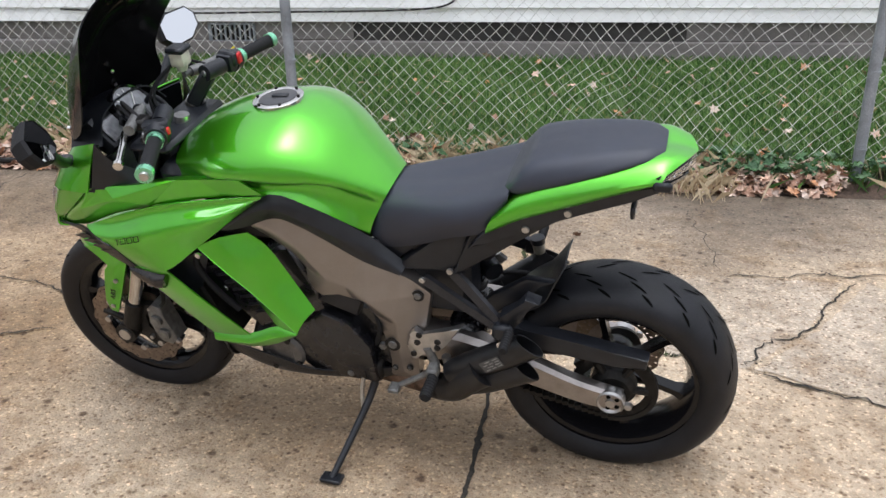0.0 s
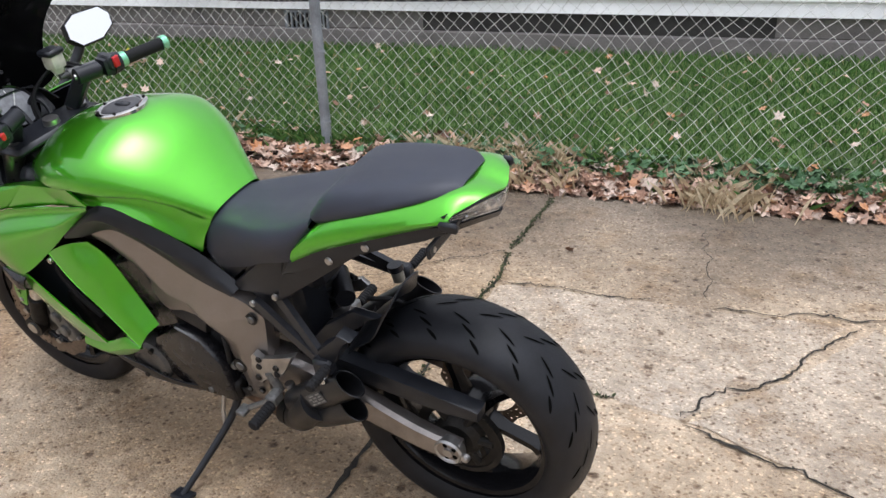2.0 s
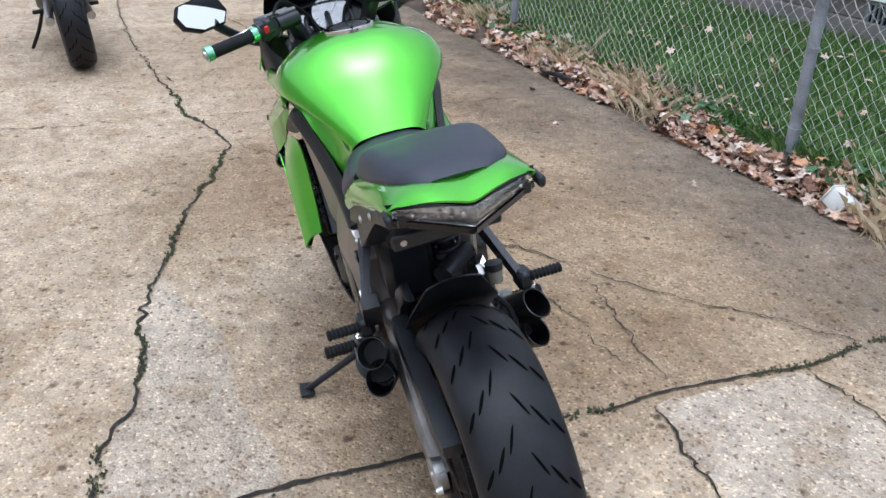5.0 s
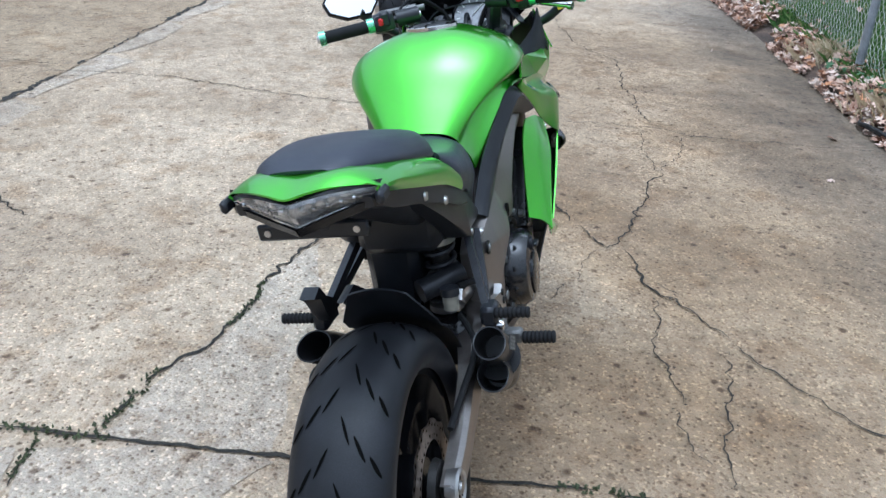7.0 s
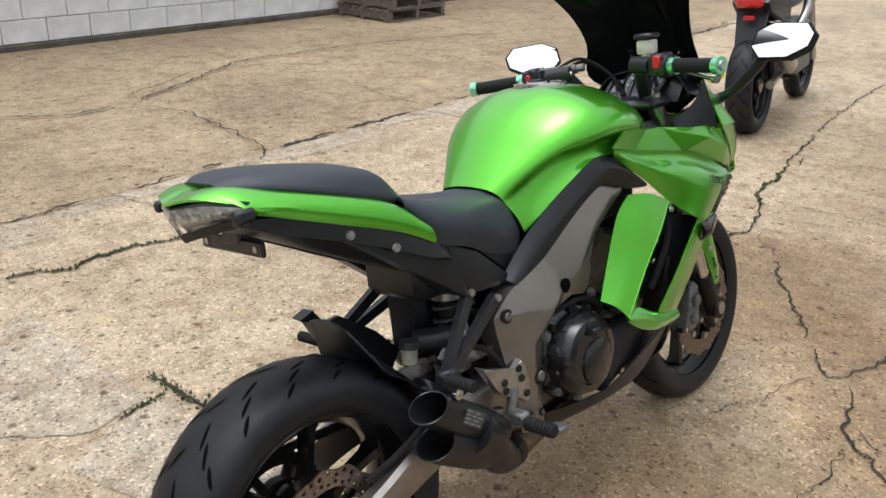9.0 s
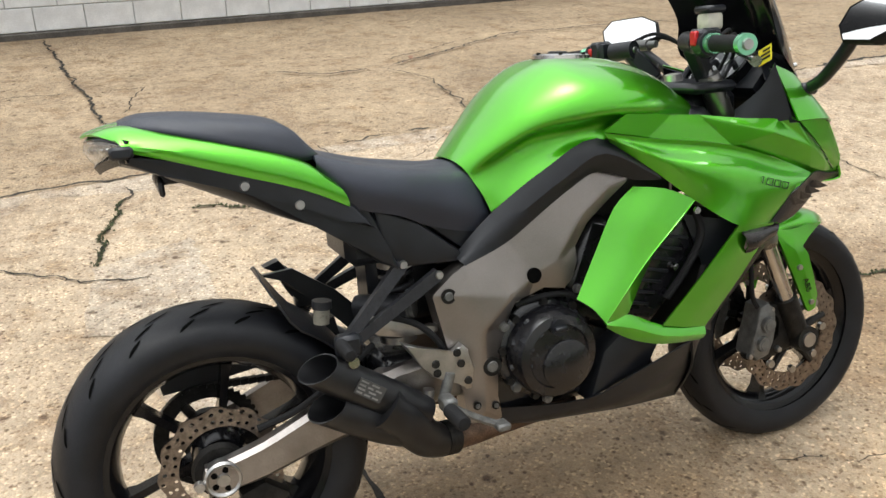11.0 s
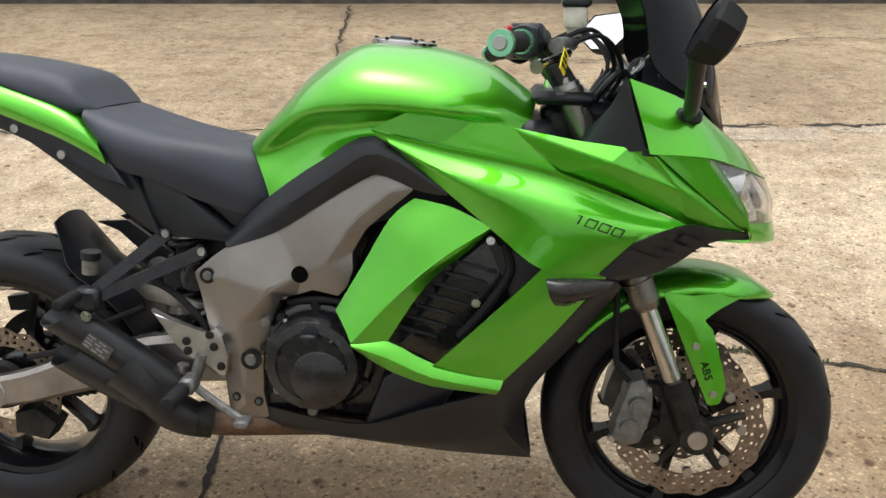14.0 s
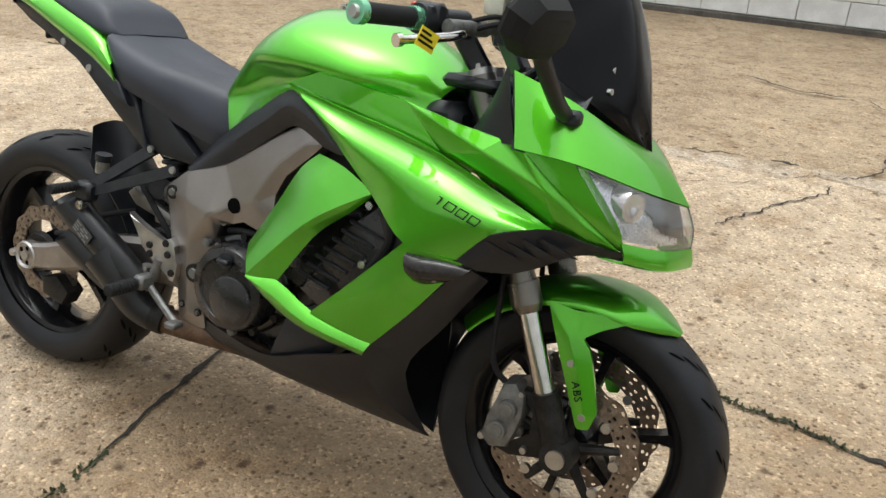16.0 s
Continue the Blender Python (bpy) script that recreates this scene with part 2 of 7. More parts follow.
SOIL = material("leafy_soil", 0.95, 0.0, (0.075, 0.05, 0.035), 0.5, 5, 0.4, 0.01, 60)
TURF = material("lawn_turf", 0.95, 0.0, (0.065, 0.115, 0.027), 0.4, 1.5, 0.4, 0.01, 80)
DARKBASE = material("dark_foundation", 0.9, 0.0, (0.045, 0.042, 0.04), 0.4, 6, 0.2)
OLDWOOD = material("weathered_grey_wood", 0.85, 0.0, (0.16, 0.13, 0.115), 0.35, 20, 0.3, 0.002, 200)
SLAB = concrete("exposed_aggregate_concrete", (0.455, 0.368, 0.270), True)
PALESLAB = concrete("pale_broken_concrete", (0.435, 0.370, 0.296))
FARSLAB = concrete("brown_worn_concrete", (0.345, 0.268, 0.182))


# ---- mesh tools ----
def link_mesh(name, bm, mat, smooth=True, angle=38):
    bmesh.ops.recalc_face_normals(bm, faces=bm.faces)
    me = bpy.data.meshes.new(name)
    for f in bm.faces:
        f.smooth = smooth
    if smooth:
        for e in bm.edges:
            if len(e.link_faces) == 2 and e.calc_face_angle(0) > radians(angle):
                e.smooth = False
    bm.to_mesh(me)
    bm.free()
    me.materials.append(mat)
    return new(name, me)


def part(name, bm, mat, parent, label="", smooth=True, angle=38):
    ob = link_mesh(name, bm, mat, smooth, angle)
    ob.parent = parent
    if label:
        ob["label"] = label
    return ob


def thing(name, label, category, group="", at=None, kind=""):
    ob = new(name)
    ob.empty_display_size = 0.1
    if at is not None:
        ob.matrix_world = at
    return tagged(ob, label, category, group, kind)


def box(bm, lo, hi, bevel=0.0, m=None, seg=1):
    r = bmesh.ops.create_cube(bm, size=1)
    vs = r["verts"]
    for v in vs:
        v.co = Vector((lo[i] + (v.co[i] + 0.5) * (hi[i] - lo[i]) for i in range(3)))
    if m is not None:
        bmesh.ops.transform(bm, matrix=m, verts=vs)
    if bevel:
        es = list({e for v in vs for e in v.link_edges})
        bmesh.ops.bevel(bm, geom=es, offset=bevel, segments=seg, affect="EDGES", profile=0.6)
    return bm


def frame_to(a, b):
    """A pose at a whose z axis points to b, and the distance."""
    a, b = Vector(a), Vector(b)
    d = b - a
    return Matrix.Translation(a) @ d.to_track_quat("Z", "Y").to_matrix().to_4x4(), d.length


def rod(bm, a, b, r, r2=None, n=16, caps=True):
    m, h = frame_to(a, b)
    bmesh.ops.create_cone(bm, cap_ends=caps, segments=n, radius1=r, radius2=r if r2 is None else r2, depth=h, matrix=m @ Matrix.Translation((0, 0, h / 2)))
    return bm


def smooth_path(pts, n=6):
    p = [Vector(q) for q in pts]
    out = []
    for i in range(len(p) - 1):
        a, b, c, d = p[max(i - 1, 0)], p[i], p[i + 1], p[min(i + 2, len(p) - 1)]
        for k in range(n):
            t = k / n
            out.append(0.5 * (2 * b + (c - a) * t + (2 * a - 5 * b + 4 * c - d) * t * t + (3 * b - a - 3 * c + d) * t ** 3))
    return out + [p[-1]]


def tube(bm, pts, r, n=10, k=6, r_end=None, caps=True):
    path = smooth_path(pts, k) if k > 1 else [Vector(p) for p in pts]
    up, rings = None, []
    for i, c in enumerate(path):
        d = (path[min(i + 1, len(path) - 1)] - path[max(i - 1, 0)]).normalized()
        if up is None:
            up = d.orthogonal().normalized()
        up = (up - d * up.dot(d)).normalized()
        w = d.cross(up)
        rad = r if r_end is None else r + (r_end - r) * i / (len(path) - 1)
        rings.append([bm.verts.new(c + (up * math.cos(a) + w * math.sin(a)) * rad) for a in (2 * math.pi * j / n for j in range(n))])
    for a, b in zip(rings, rings[1:]):
        for j in range(n):
            bm.faces.new((a[j], a[(j + 1) % n], b[(j + 1) % n], b[j]))
    if caps:
        bm.faces.new(rings[0][::-1])
        bm.faces.new(rings[-1])
    return bm


def lathe(bm, profile, n=48, m=None, closed=False, a0=0.0, a1=2 * math.pi):
    """Turns (radius, offset) round the y axis."""
    full = abs(a1 - a0 - 2 * math.pi) < 1e-6
    cols = n if full else n + 1
    m = m or Matrix()
    rings = [[bm.verts.new(m @ Vector((r * math.cos(a0 + (a1 - a0) * j / n), y, r * math.sin(a0 + (a1 - a0) * j / n)))) for j in range(cols)] for r, y in profile]
    pairs = list(zip(rings, rings[1:]))
    if closed:
        pairs.append((rings[-1], rings[0]))
    for a, b in pairs:
        for j in range(n):
            k = (j + 1) % cols
            bm.faces.new((a[j], a[k], b[k], b[j]))
    return bm


def grid(bm, rows, close_u=False):
    vs = [[bm.verts.new(p) for p in r] for r in rows]
    for a, b in zip(vs, vs[1:]):
        for j in range(len(a) - 1):
            bm.faces.new((a[j], a[j + 1], b[j + 1], b[j]))
    return vs


def loft(rows, ku=4, kv=4):
    """A smooth skin through rows of points: ku steps along a row, kv from row to row."""
    fine = [smooth_path(r, ku) if ku > 1 else [Vector(p) for p in r] for r in rows]
    if kv > 1:
        cols = [smooth_path([r[j] for r in fine], kv) for j in range(len(fine[0]))]
        fine = [[c[i] for c in cols] for i in range(len(cols[0]))]
    bm = bmesh.new()
    grid(bm, fine)
    return bm


def shell(bm, thick):
    """Gives a skin its thickness, inwards."""
    bmesh.ops.recalc_face_normals(bm, faces=bm.faces)
    bmesh.ops.solidify(bm, geom=bm.faces[:], thickness=thick)
    return bm


def arch(sections, ku=5, kv=5):
    """A symmetric body. Each section: x, then (half width, height) from the lower edge up to the middle line."""
    rows = []
    for x, half in sections:
        h = [p if len(p) == 3 else (x, p[0], p[1]) for p in half]
        rows.append(h + [(q[0], -q[1], q[2]) for q in h[-2::-1]])
    return loft(rows, ku, kv)


def plate(bm, outline, inner, outer, s=1, bevel=0.004):
    """A flat-sided casting in the side view: outline (x, z); inner and outer give its half widths at x."""
    f = lambda q, x: q(x) if callable(q) else q
    a = [bm.verts.new((x, s * f(inner, x), z)) for x, z in outline]
    b = [bm.verts.new((x, s * f(outer, x), z)) for x, z in outline]
    fs = [bm.faces.new(a[::-1]), bm.faces.new(b)]
    k = len(a)
    for i in range(k):
        fs.append(bm.faces.new((a[i], a[(i + 1) % k], b[(i + 1) % k], b[i])))
    if bevel:
        es = list(fs[1].edges)
        bmesh.ops.bevel(bm, geom=es, offset=bevel, segments=2, affect="EDGES", profile=0.5)
    return bm


def bolt(bm, p, s=1, r=0.011, h=0.006):
    x, y, z = p
    rod(bm, (x, s * y, z), (x, s * (y + h), z), r, r * 0.85, 12)
    rod(bm, (x, s * (y + h * 0.5), z), (x, s * (y + h * 1.15), z), r * 0.5, r * 0.5, 6)
    return bm


# ---- ground ----
EDGE = lambda x: -2.21 + 0.122 * x     # outer edge of the drive along the planted strip
JOINT = lambda x: 2.72 + 0.09 * x      # long joint between the drive and the yard
FENCE = lambda x: -2.46 + 0.10 * x
HOUSE = lambda x: -4.6 + 0.17 * x
WALL = lambda x: 6.6 + 0.05 * x


def sheet(name, corners, z, mat, label, category):
    bm = bmesh.new()
    bm.faces.new([bm.verts.new((x, y, z)) for x, y in corners])
    return tagged(link_mesh(name, bm, mat, False), label, category, kind="structure")


def strip(name, low, high, z_low, z_high, mat, label, category, x0=-14, x1=22, n=90, m=8, rough=0.0):
    """A band of ground between two lines, rising from one to the other, a little uneven."""
    bm = bmesh.new()
    rows = []
    for j in range(m + 1):
        t = j / m
        row = []
        for i in range(n + 1):
            x = x0 + (x1 - x0) * i / n
            y = low(x) + (high(x) - low(x)) * t
            row.append((x, y, z_low + (z_high - z_low) * t + rough * noise.noise((x * 1.7, y * 1.7, 3.0))))
        rows.append(row)
    grid(bm, rows)
    return tagged(link_mesh(name, bm, mat), label, category, kind="structure")


sheet("ground", [(-70, -70), (70, -70), (70, 70), (-70, 70)], -0.05, FARSLAB, "brown worn concrete ground reaching far away", "ground")
bm = bmesh.new()
top = [bm.verts.new(p) for p in ((-14, EDGE(-14), 0), (22, EDGE(22), 0), (22, JOINT(22), 0), (-14, JOINT(-14), 0))]
bot = [bm.verts.new((v.co.x, v.co.y, -0.1)) for v in top]
bm.faces.new(top)
for i in range(4):
    bm.faces.new((top[i], top[(i + 1) % 4], bot[(i + 1) % 4], bot[i]))
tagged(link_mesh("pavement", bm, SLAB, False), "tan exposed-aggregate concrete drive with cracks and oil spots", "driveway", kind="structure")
sheet("yard", [(-14, JOINT(-14) + 0.03), (22, JOINT(22) + 0.03), (22, WALL(22) + 0.1), (-14, WALL(-14) + 0.1)], -0.010, FARSLAB, "brown damp concrete yard beyond the drive", "yard")
strip("leaf_bed", EDGE, lambda x: FENCE(x) - 0.05, -0.015, 0.07, SOIL, "dark soil strip under fallen leaves beside the drive", "soil bed", rough=0.012)
strip("lawn", lambda x: FENCE(x) - 0.05, lambda x: HOUSE(x) - 0.02, 0.07, 0.26, TURF, "green lawn with scattered brown leaves behind the fence", "lawn", rough=0.025)


def ground_z(x, y):
    if y > EDGE(x):
        return 0.0
    if y > FENCE(x) - 0.05:
        return -0.015 + 0.085 * (EDGE(x) - y) / (EDGE(x) - FENCE(x) + 0.05)
    return 0.07 + 0.19 * (FENCE(x) - 0.05 - y) / (FENCE(x) - HOUSE(x))


# pale broken slab faces, each bounded by cracks or joints
def slab_piece(corners, seed):
    rnd = random.Random(seed)
    bm = bmesh.new()
    pts = []
    k = len(corners)
    for i in range(k):
        a, b = Vector(corners[i]), Vector(corners[(i + 1) % k])
        n = max(2, int((b - a).length / 0.05))
        for j in range(n):
            p = a.lerp(b, j / n)
            pts.append((p.x + rnd.uniform(-0.012, 0.012), p.y + rnd.uniform(-0.012, 0.012)))
    f = bm.faces.new([bm.verts.new((x, y, 0.001 + 0.0005 * (seed % 7))) for x, y in pts])
    bmesh.ops.triangulate(bm, faces=[f])
    return tagged(link_mesh("slab_piece", bm, PALESLAB, False), "pale broken piece of the concrete drive between cracks", "concrete slab", kind="structure")


slab_piece([(0.45, -1.09), (0.42, -0.55), (-0.05, -0.52), (-0.39, -0.48), (-0.62, -0.82), (-0.80, -1.26), (-0.34, -1.2), (0.05, -1.16)], 1)
slab_piece([(0.31, 0.95), (0.63, 0.93), (0.96, 0.84), (1.18, 0.87), (1.52, 0.79), (1.1, 0.62), (0.75, 0.60), (0.35, 0.50)], 2)
slab_piece([(0.22, 1.1), (0.3, 0.8), (0.33, 0.5), (0.0, 0.62), (-0.12, 0.95), (0.08, 1.06)], 3)
slab_piece([(0.21, 1.13), (0.02, 1.06), (-0.25, 1.25), (-0.2, 1.75), (0.18, 1.9)], 11)
slab_piece([(-0.42, -0.48), (-0.72, -0.38), (-1.3, -0.16), (-1.5, -0.9), (-0.88, -1.27), (-0.66, -0.82)], 6)
for n in range(9):
    x = -2.5 + 1.05 * n
    slab_piece([(x, JOINT(x) - 0.005), (x + 1.02, JOINT(x + 1.02) - 0.005), (x + 0.95, JOINT(x) - 0.10 - 0.05 * (n % 3)), (x + 0.4, JOINT(x) - 0.16 + 0.05 * (n % 2)), (x + 0.02, JOINT(x) - 0.09)], 20 + n)


LAID = []


def crack(pts, width, mossy):
    """A ragged crack packed with dirt, in places with moss; it stops where it would run along an older one."""
    width = width * 2.0 if min(q[1] for q in pts) > 2.7 else width
    joint = width > 0.0155 and mossy and abs(pts[0][0] - pts[-1][0]) < 0.2
    rnd = random.Random(int(abs(pts[0][0] * 1000 + pts[-1][1] * 77)))
    path = []
    for (ax, ay), (bx, by) in zip(pts, pts[1:]):
        d = math.hypot(bx - ax, by - ay)
        n = max(2, int(d / 0.018))
        for i in range(n):
            t = i / n
            x, y = ax + (bx - ax) * t, ay + (by - ay) * t
            k = min(1.0, 3 * math.sin(math.pi * t) + 0.25) * (0.25 if joint else 1.0)
            j = k * (0.030 * noise.noise((x * 7, y * 7, 0.5)) + 0.022 * noise.noise((x * 24, y * 24, 4.5)) + rnd.uniform(-0.003, 0.003))
            path.append((x - (by - ay) / d * j, y + (bx - ax) / d * j))
    path.append(pts[-1])
    reach = 0.045 if pts[0][1] < 2.7 else 0.12
    free = [min(((x - u) ** 2 + (y - v) ** 2 for u, v in LAID), default=9) > reach ** 2 for x, y in path]
    runs, run = [], []
    for i, q in enumerate(path):
        if free[i] or (0 < i < len(path) - 1 and (free[i - 1] or free[i + 1])):
            run.append(q)
        elif run:
            runs.append(run)
            run = []
    runs = [r for r in runs + [run] if len(r) > 6]
    for r in runs:
        LAID.extend(r)
    for path in runs:
        bm = bmesh.new()
        low, high = [], []
        for i, (x, y) in enumerate(path):
            p, q = path[max(i - 1, 0)], path[min(i + 1, len(path) - 1)]
            dx, dy = q[0] - p[0], q[1] - p[1]
            d = math.hypot(dx, dy) or 1
            end = min(i, len(path) - 1 - i, 4) / 4
            w = 0.8 * width * (0.3 + 0.7 * end) * (0.35 + 1.1 * abs(noise.noise((x * 9, y * 9, 2.0))) + (0.15 if joint else 0.45) * rnd.random())
            a, b = rnd.uniform(0.3, 0.7), 0
            low.append(bm.verts.new((x + dy / d * w * a, y - dx / d * w * a, 0.006)))
            high.append(bm.verts.new((x - dy / d * w * (1 - a), y + dx / d * w * (1 - a), 0.006)))
        for i in range(len(path) - 1):
            bm.faces.new((low[i], low[i + 1], high[i + 1], high[i]))
        # crumbs of broken concrete and dirt beside the crack
        for x, y in path:
            if width > 0.005 and noise.noise((x * 3, y * 3, 6.0)) > 0.05 and rnd.random() < 0.6:
                cx, cy, r = x + rnd.gauss(0, width * 0.9), y + rnd.gauss(0, width * 0.9), rnd.uniform(0.002, 0.0055)
                bm.faces.new([bm.verts.new((cx + r * rnd.uniform(0.5, 1.3) * math.cos(k * 1.05), cy + r * rnd.uniform(0.5, 1.3) * math.sin(k * 1.05), 0.0062)) for k in range(6)])
        tagged(link_mesh("crack", bm, CRACKDIRT, False), "ragged dirt-filled crack in the concrete", "crack", kind="structure")
        if not mossy:
            continue
        bm = bmesh.new()
        for x, y in path:
            if noise.noise((x * 2.2, y * 2.2, 9.0)) > -0.03:
                for _ in range(4):
                    a, r = rnd.uniform(0, 6.28), rnd.uniform(0.003, 0.008)
                    c = Vector((x + rnd.gauss(0, width * 0.45), y + rnd.gauss(0, width * 0.45), 0.006))
                    tip = bm.verts.new(c + Vector((rnd.gauss(0, 0.004), rnd.gauss(0, 0.004), rnd.uniform(0.004, 0.014))))
                    ring = [bm.verts.new(c + Vector((r * math.cos(a + k * 2.1), r * math.sin(a + k * 2.1), 0))) for k in range(3)]
                    for k in range(3):
                        bm.faces.new((ring[k], ring[(k + 1) % 3], tip))
        if len(bm.faces):
            tagged(link_mesh("moss", bm, MOSS, False), "dull green moss tufts growing in a crack", "moss", kind="stuff")
        else:
            bm.free()


crack([(4.88, 0.90), (4.03, 0.73), (3.49, 0.66), (3.12, 0.50), (2.87, 0.45), (2.16, 0.66), (1.80, 0.74), (1.30, 0.87), (0.93, 0.86), (0.72, 0.89), (0.54, 0.96)], .016, True)
crack([(2.91, 0.44), (2.78, 0.34), (2.67, 0.20)], .008, False)
crack([(3.40, 0.58), (3.38, 0.41), (3.43, 0.01)], .006, False)
crack([(4.95, 0.69), (5.79, 0.44), (6.55, 0.28)], .006, False)
crack([(1.23, -0.72), (1.02, -0.88), (0.85, -1.10), (0.69, -1.26), (0.55, -1.40)], .008, False)
crack([(0.58, -2.05), (0.55, -1.67), (0.53, -1.37), (0.47, -1.12), (0.47, -0.88), (0.46, -0.62), (0.42, -0.35)], .018, True)
crack([(1.19, -0.70), (0.90, -0.68), (0.65, -0.65), (0.47, -0.63)], .006, False)
crack([(0.82, -0.51), (0.66, -0.56), (0.48, -0.62)], .006, False)
crack([(0.42, -0.53), (0.26, -0.53), (0.07, -0.52), (-0.06, -0.52), (-0.18, -0.51)], .012, True)
crack([(0.46, -1.11), (0.30, -1.16), (0.17, -1.15), (0.05, -1.16), (-0.13, -1.20)], .010, False)
crack([(-0.34, -1.20), (-0.52, -1.24), (-0.74, -1.34), (-0.84, -1.32), (-1.03, -1.38)], .010, False)
crack([(-0.84, -1.27), (-0.71, -1.04), (-0.62, -0.82), (-0.49, -0.67), (-0.39, -0.49)], .012, False)
crack([(-0.29, -0.49), (-0.39, -0.47), (-0.49, -0.42), (-0.64, -0.38), (-0.75, -0.35), (-0.98, -0.27)], .014, False)
crack([(-0.19, -1.95), (-0.26, -1.61), (-0.33, -1.24)], .005, False)
crack([(0.27, 1.22), (0.35, 0.46), (0.385, 0.0), (0.43, -0.32)], .022, True)
crack([(0.08, 1.06), (0.21, 1.09), (0.26, 1.10)], .016, True)
crack([(0.30, 0.96), (0.48, 0.97), (0.63, 0.94), (0.77, 0.88), (0.96, 0.85), (1.18, 0.89), (1.38, 0.83), (1.53, 0.80)], .018, True)
crack([(3.30, 3.12), (3.38, 2.75), (3.43, 2.29), (3.35, 1.82), (3.32, 1.42), (3.31, 1.14)], .010, False)
crack([(6.41, 0.32), (5.38, 0.03), (4.95, -0.28), (4.34, -0.33), (3.53, -0.49)], .008, False)
crack([(3.38, -0.02), (3.43, -0.27), (3.45, -0.49), (3.39, -0.68), (3.39, -0.95), (3.43, -1.40), (3.47, -1.72)], .008, False)
crack([(3.39, -0.68), (3.00, -0.63), (2.76, -0.52), (3.07, -0.44), (3.41, -0.46)], .006, False)
crack([(2.76, -0.52), (2.27, -0.42), (1.89, -0.35), (1.82, -0.30), (1.99, -0.15)], .010, False)
crack([(1.80, -0.30), (1.67, -0.21), (1.50, -0.19)], .004, False)
crack([(1.84, -0.36), (1.54, -0.46), (1.41, -0.59), (1.26, -0.71), (1.17, -0.79), (1.05, -0.87), (0.94, -0.98), (0.85, -1.09)], .012, False)
crack([(1.51, -0.49), (1.23, -0.47), (1.01, -0.50), (0.81, -0.53), (0.65, -0.58), (0.51, -0.62)], .006, False)
crack([(1.23, -0.71), (1.00, -0.71), (0.78, -0.68), (0.54, -0.65)], .006, False)
crack([(1.89, 4.40), (2.10, 3.93), (1.99, 3.01), (1.83, 2.79)], .008, False)
crack([(1.13, 4.55), (1.47, 4.36), (1.89, 4.40), (2.48, 4.70), (3.29, 5.16), (4.11, 5.19), (4.92, 5.15), (6.24, 4.83)], .012, False)
crack([(1.89, 4.40), (3.29, 5.16), (3.66, 5.35)], .006, False)
crack([(3.50, 4.02), (3.42, 3.49), (3.43, 3.15)], .006, False)
crack([(0.21, 2.22), (0.42, 2.14), (0.75, 2.18), (0.98, 2.09)], .014, True)
crack([(0.95, 2.89), (1.03, 2.55), (1.07, 2.23)], .008, False)
crack([(3.38, 0.62), (4.00, 0.70), (4.86, 0.90), (5.89, 1.04), (7.03, 1.11)], .012, False)
crack([(3.37, 0.63), (3.37, 0.31), (3.42, 0.01)], .008, False)
crack([(3.38, 0.62), (2.98, 0.45), (2.71, 0.26), (2.40, 0.08), (2.12, -0.10), (1.92, -0.24), (1.83, -0.34), (1.62, -0.45), (1.46, -0.59)], .012, False)
crack([(1.83, -0.34), (1.66, -0.23), (1.48, -0.16), (1.33, -0.12)], .006, False)
crack([(1.83, -0.34), (2.09, -0.40)], .010, False)
crack([(-0.36, 6.41), (-0.12, 4.45), (0.04, 2.88)], .014, False)
crack([(-1.24, 4.42), (-0.56, 4.52), (0.25, 4.46), (0.03, 3.79)], .006, False)
crack([(0.06, 3.37), (0.21, 3.23), (0.45, 2.96)], .008, False)
crack([(-0.65, 2.03), (-0.47, 1.81), (-0.26, 1.67), (-0.01, 1.58)], .012, False)
crack([(1.91, 4.42), (2.46, 4.70), (3.16, 4.99)], .006, False)
crack([(3.34, 3.07), (3.35, 2.72), (3.39, 2.27), (3.41, 2.00)], .008, False)
crack([(0.36, 0.16), (0.36, 0.01), (0.40, -0.17), (0.42, -0.36)], .018, True)
crack([(1.65, 0.78), (1.77, 0.73), (1.87, 0.73), (1.98, 0.71), (2.07, 0.69)], .012, False)
crack([(1.18, 2.35), (1.41, 2.48), (1.74, 2.82)], .006, False)
crack([(1.99, 4.53), (2.05, 4.09), (2.10, 3.49), (2.11, 3.13)], .008, False)
crack([(1.99, 4.61), (2.53, 4.89), (3.49, 5.37)], .006, False)
crack([(-0.46, 6.68), (-0.28, 5.37), (-0.16, 4.49)], .010, False)
for n in range(12):
    x = -3.0 + 1.1 * n
    crack([(x, JOINT(x) + 0.012), (x + 0.55, JOINT(x + 0.55) + 0.02), (x + 1.1, JOINT(x + 1.1) + 0.012)], 0.03 if n % 3 else 0.012, n % 4 == 0)
crack([(0.04, 2.88), (0.0, 2.5), (-0.1, 2.2), (-0.2, 1.75)], 0.016, True)
crack([(1.83, 2.79), (1.78, 2.55), (1.6, 2.3), (1.42, 1.95)], 0.014, False)


# ---- fallen leaves, grass and plants ----
def scatter_mesh(name, verts, faces, mat, label, category):
    me = bpy.data.meshes.new(name)
    me.from_pydata(verts, [], faces)
    me.materials.append(mat)
    return tagged(new(name, me), label, category, kind="stuff")


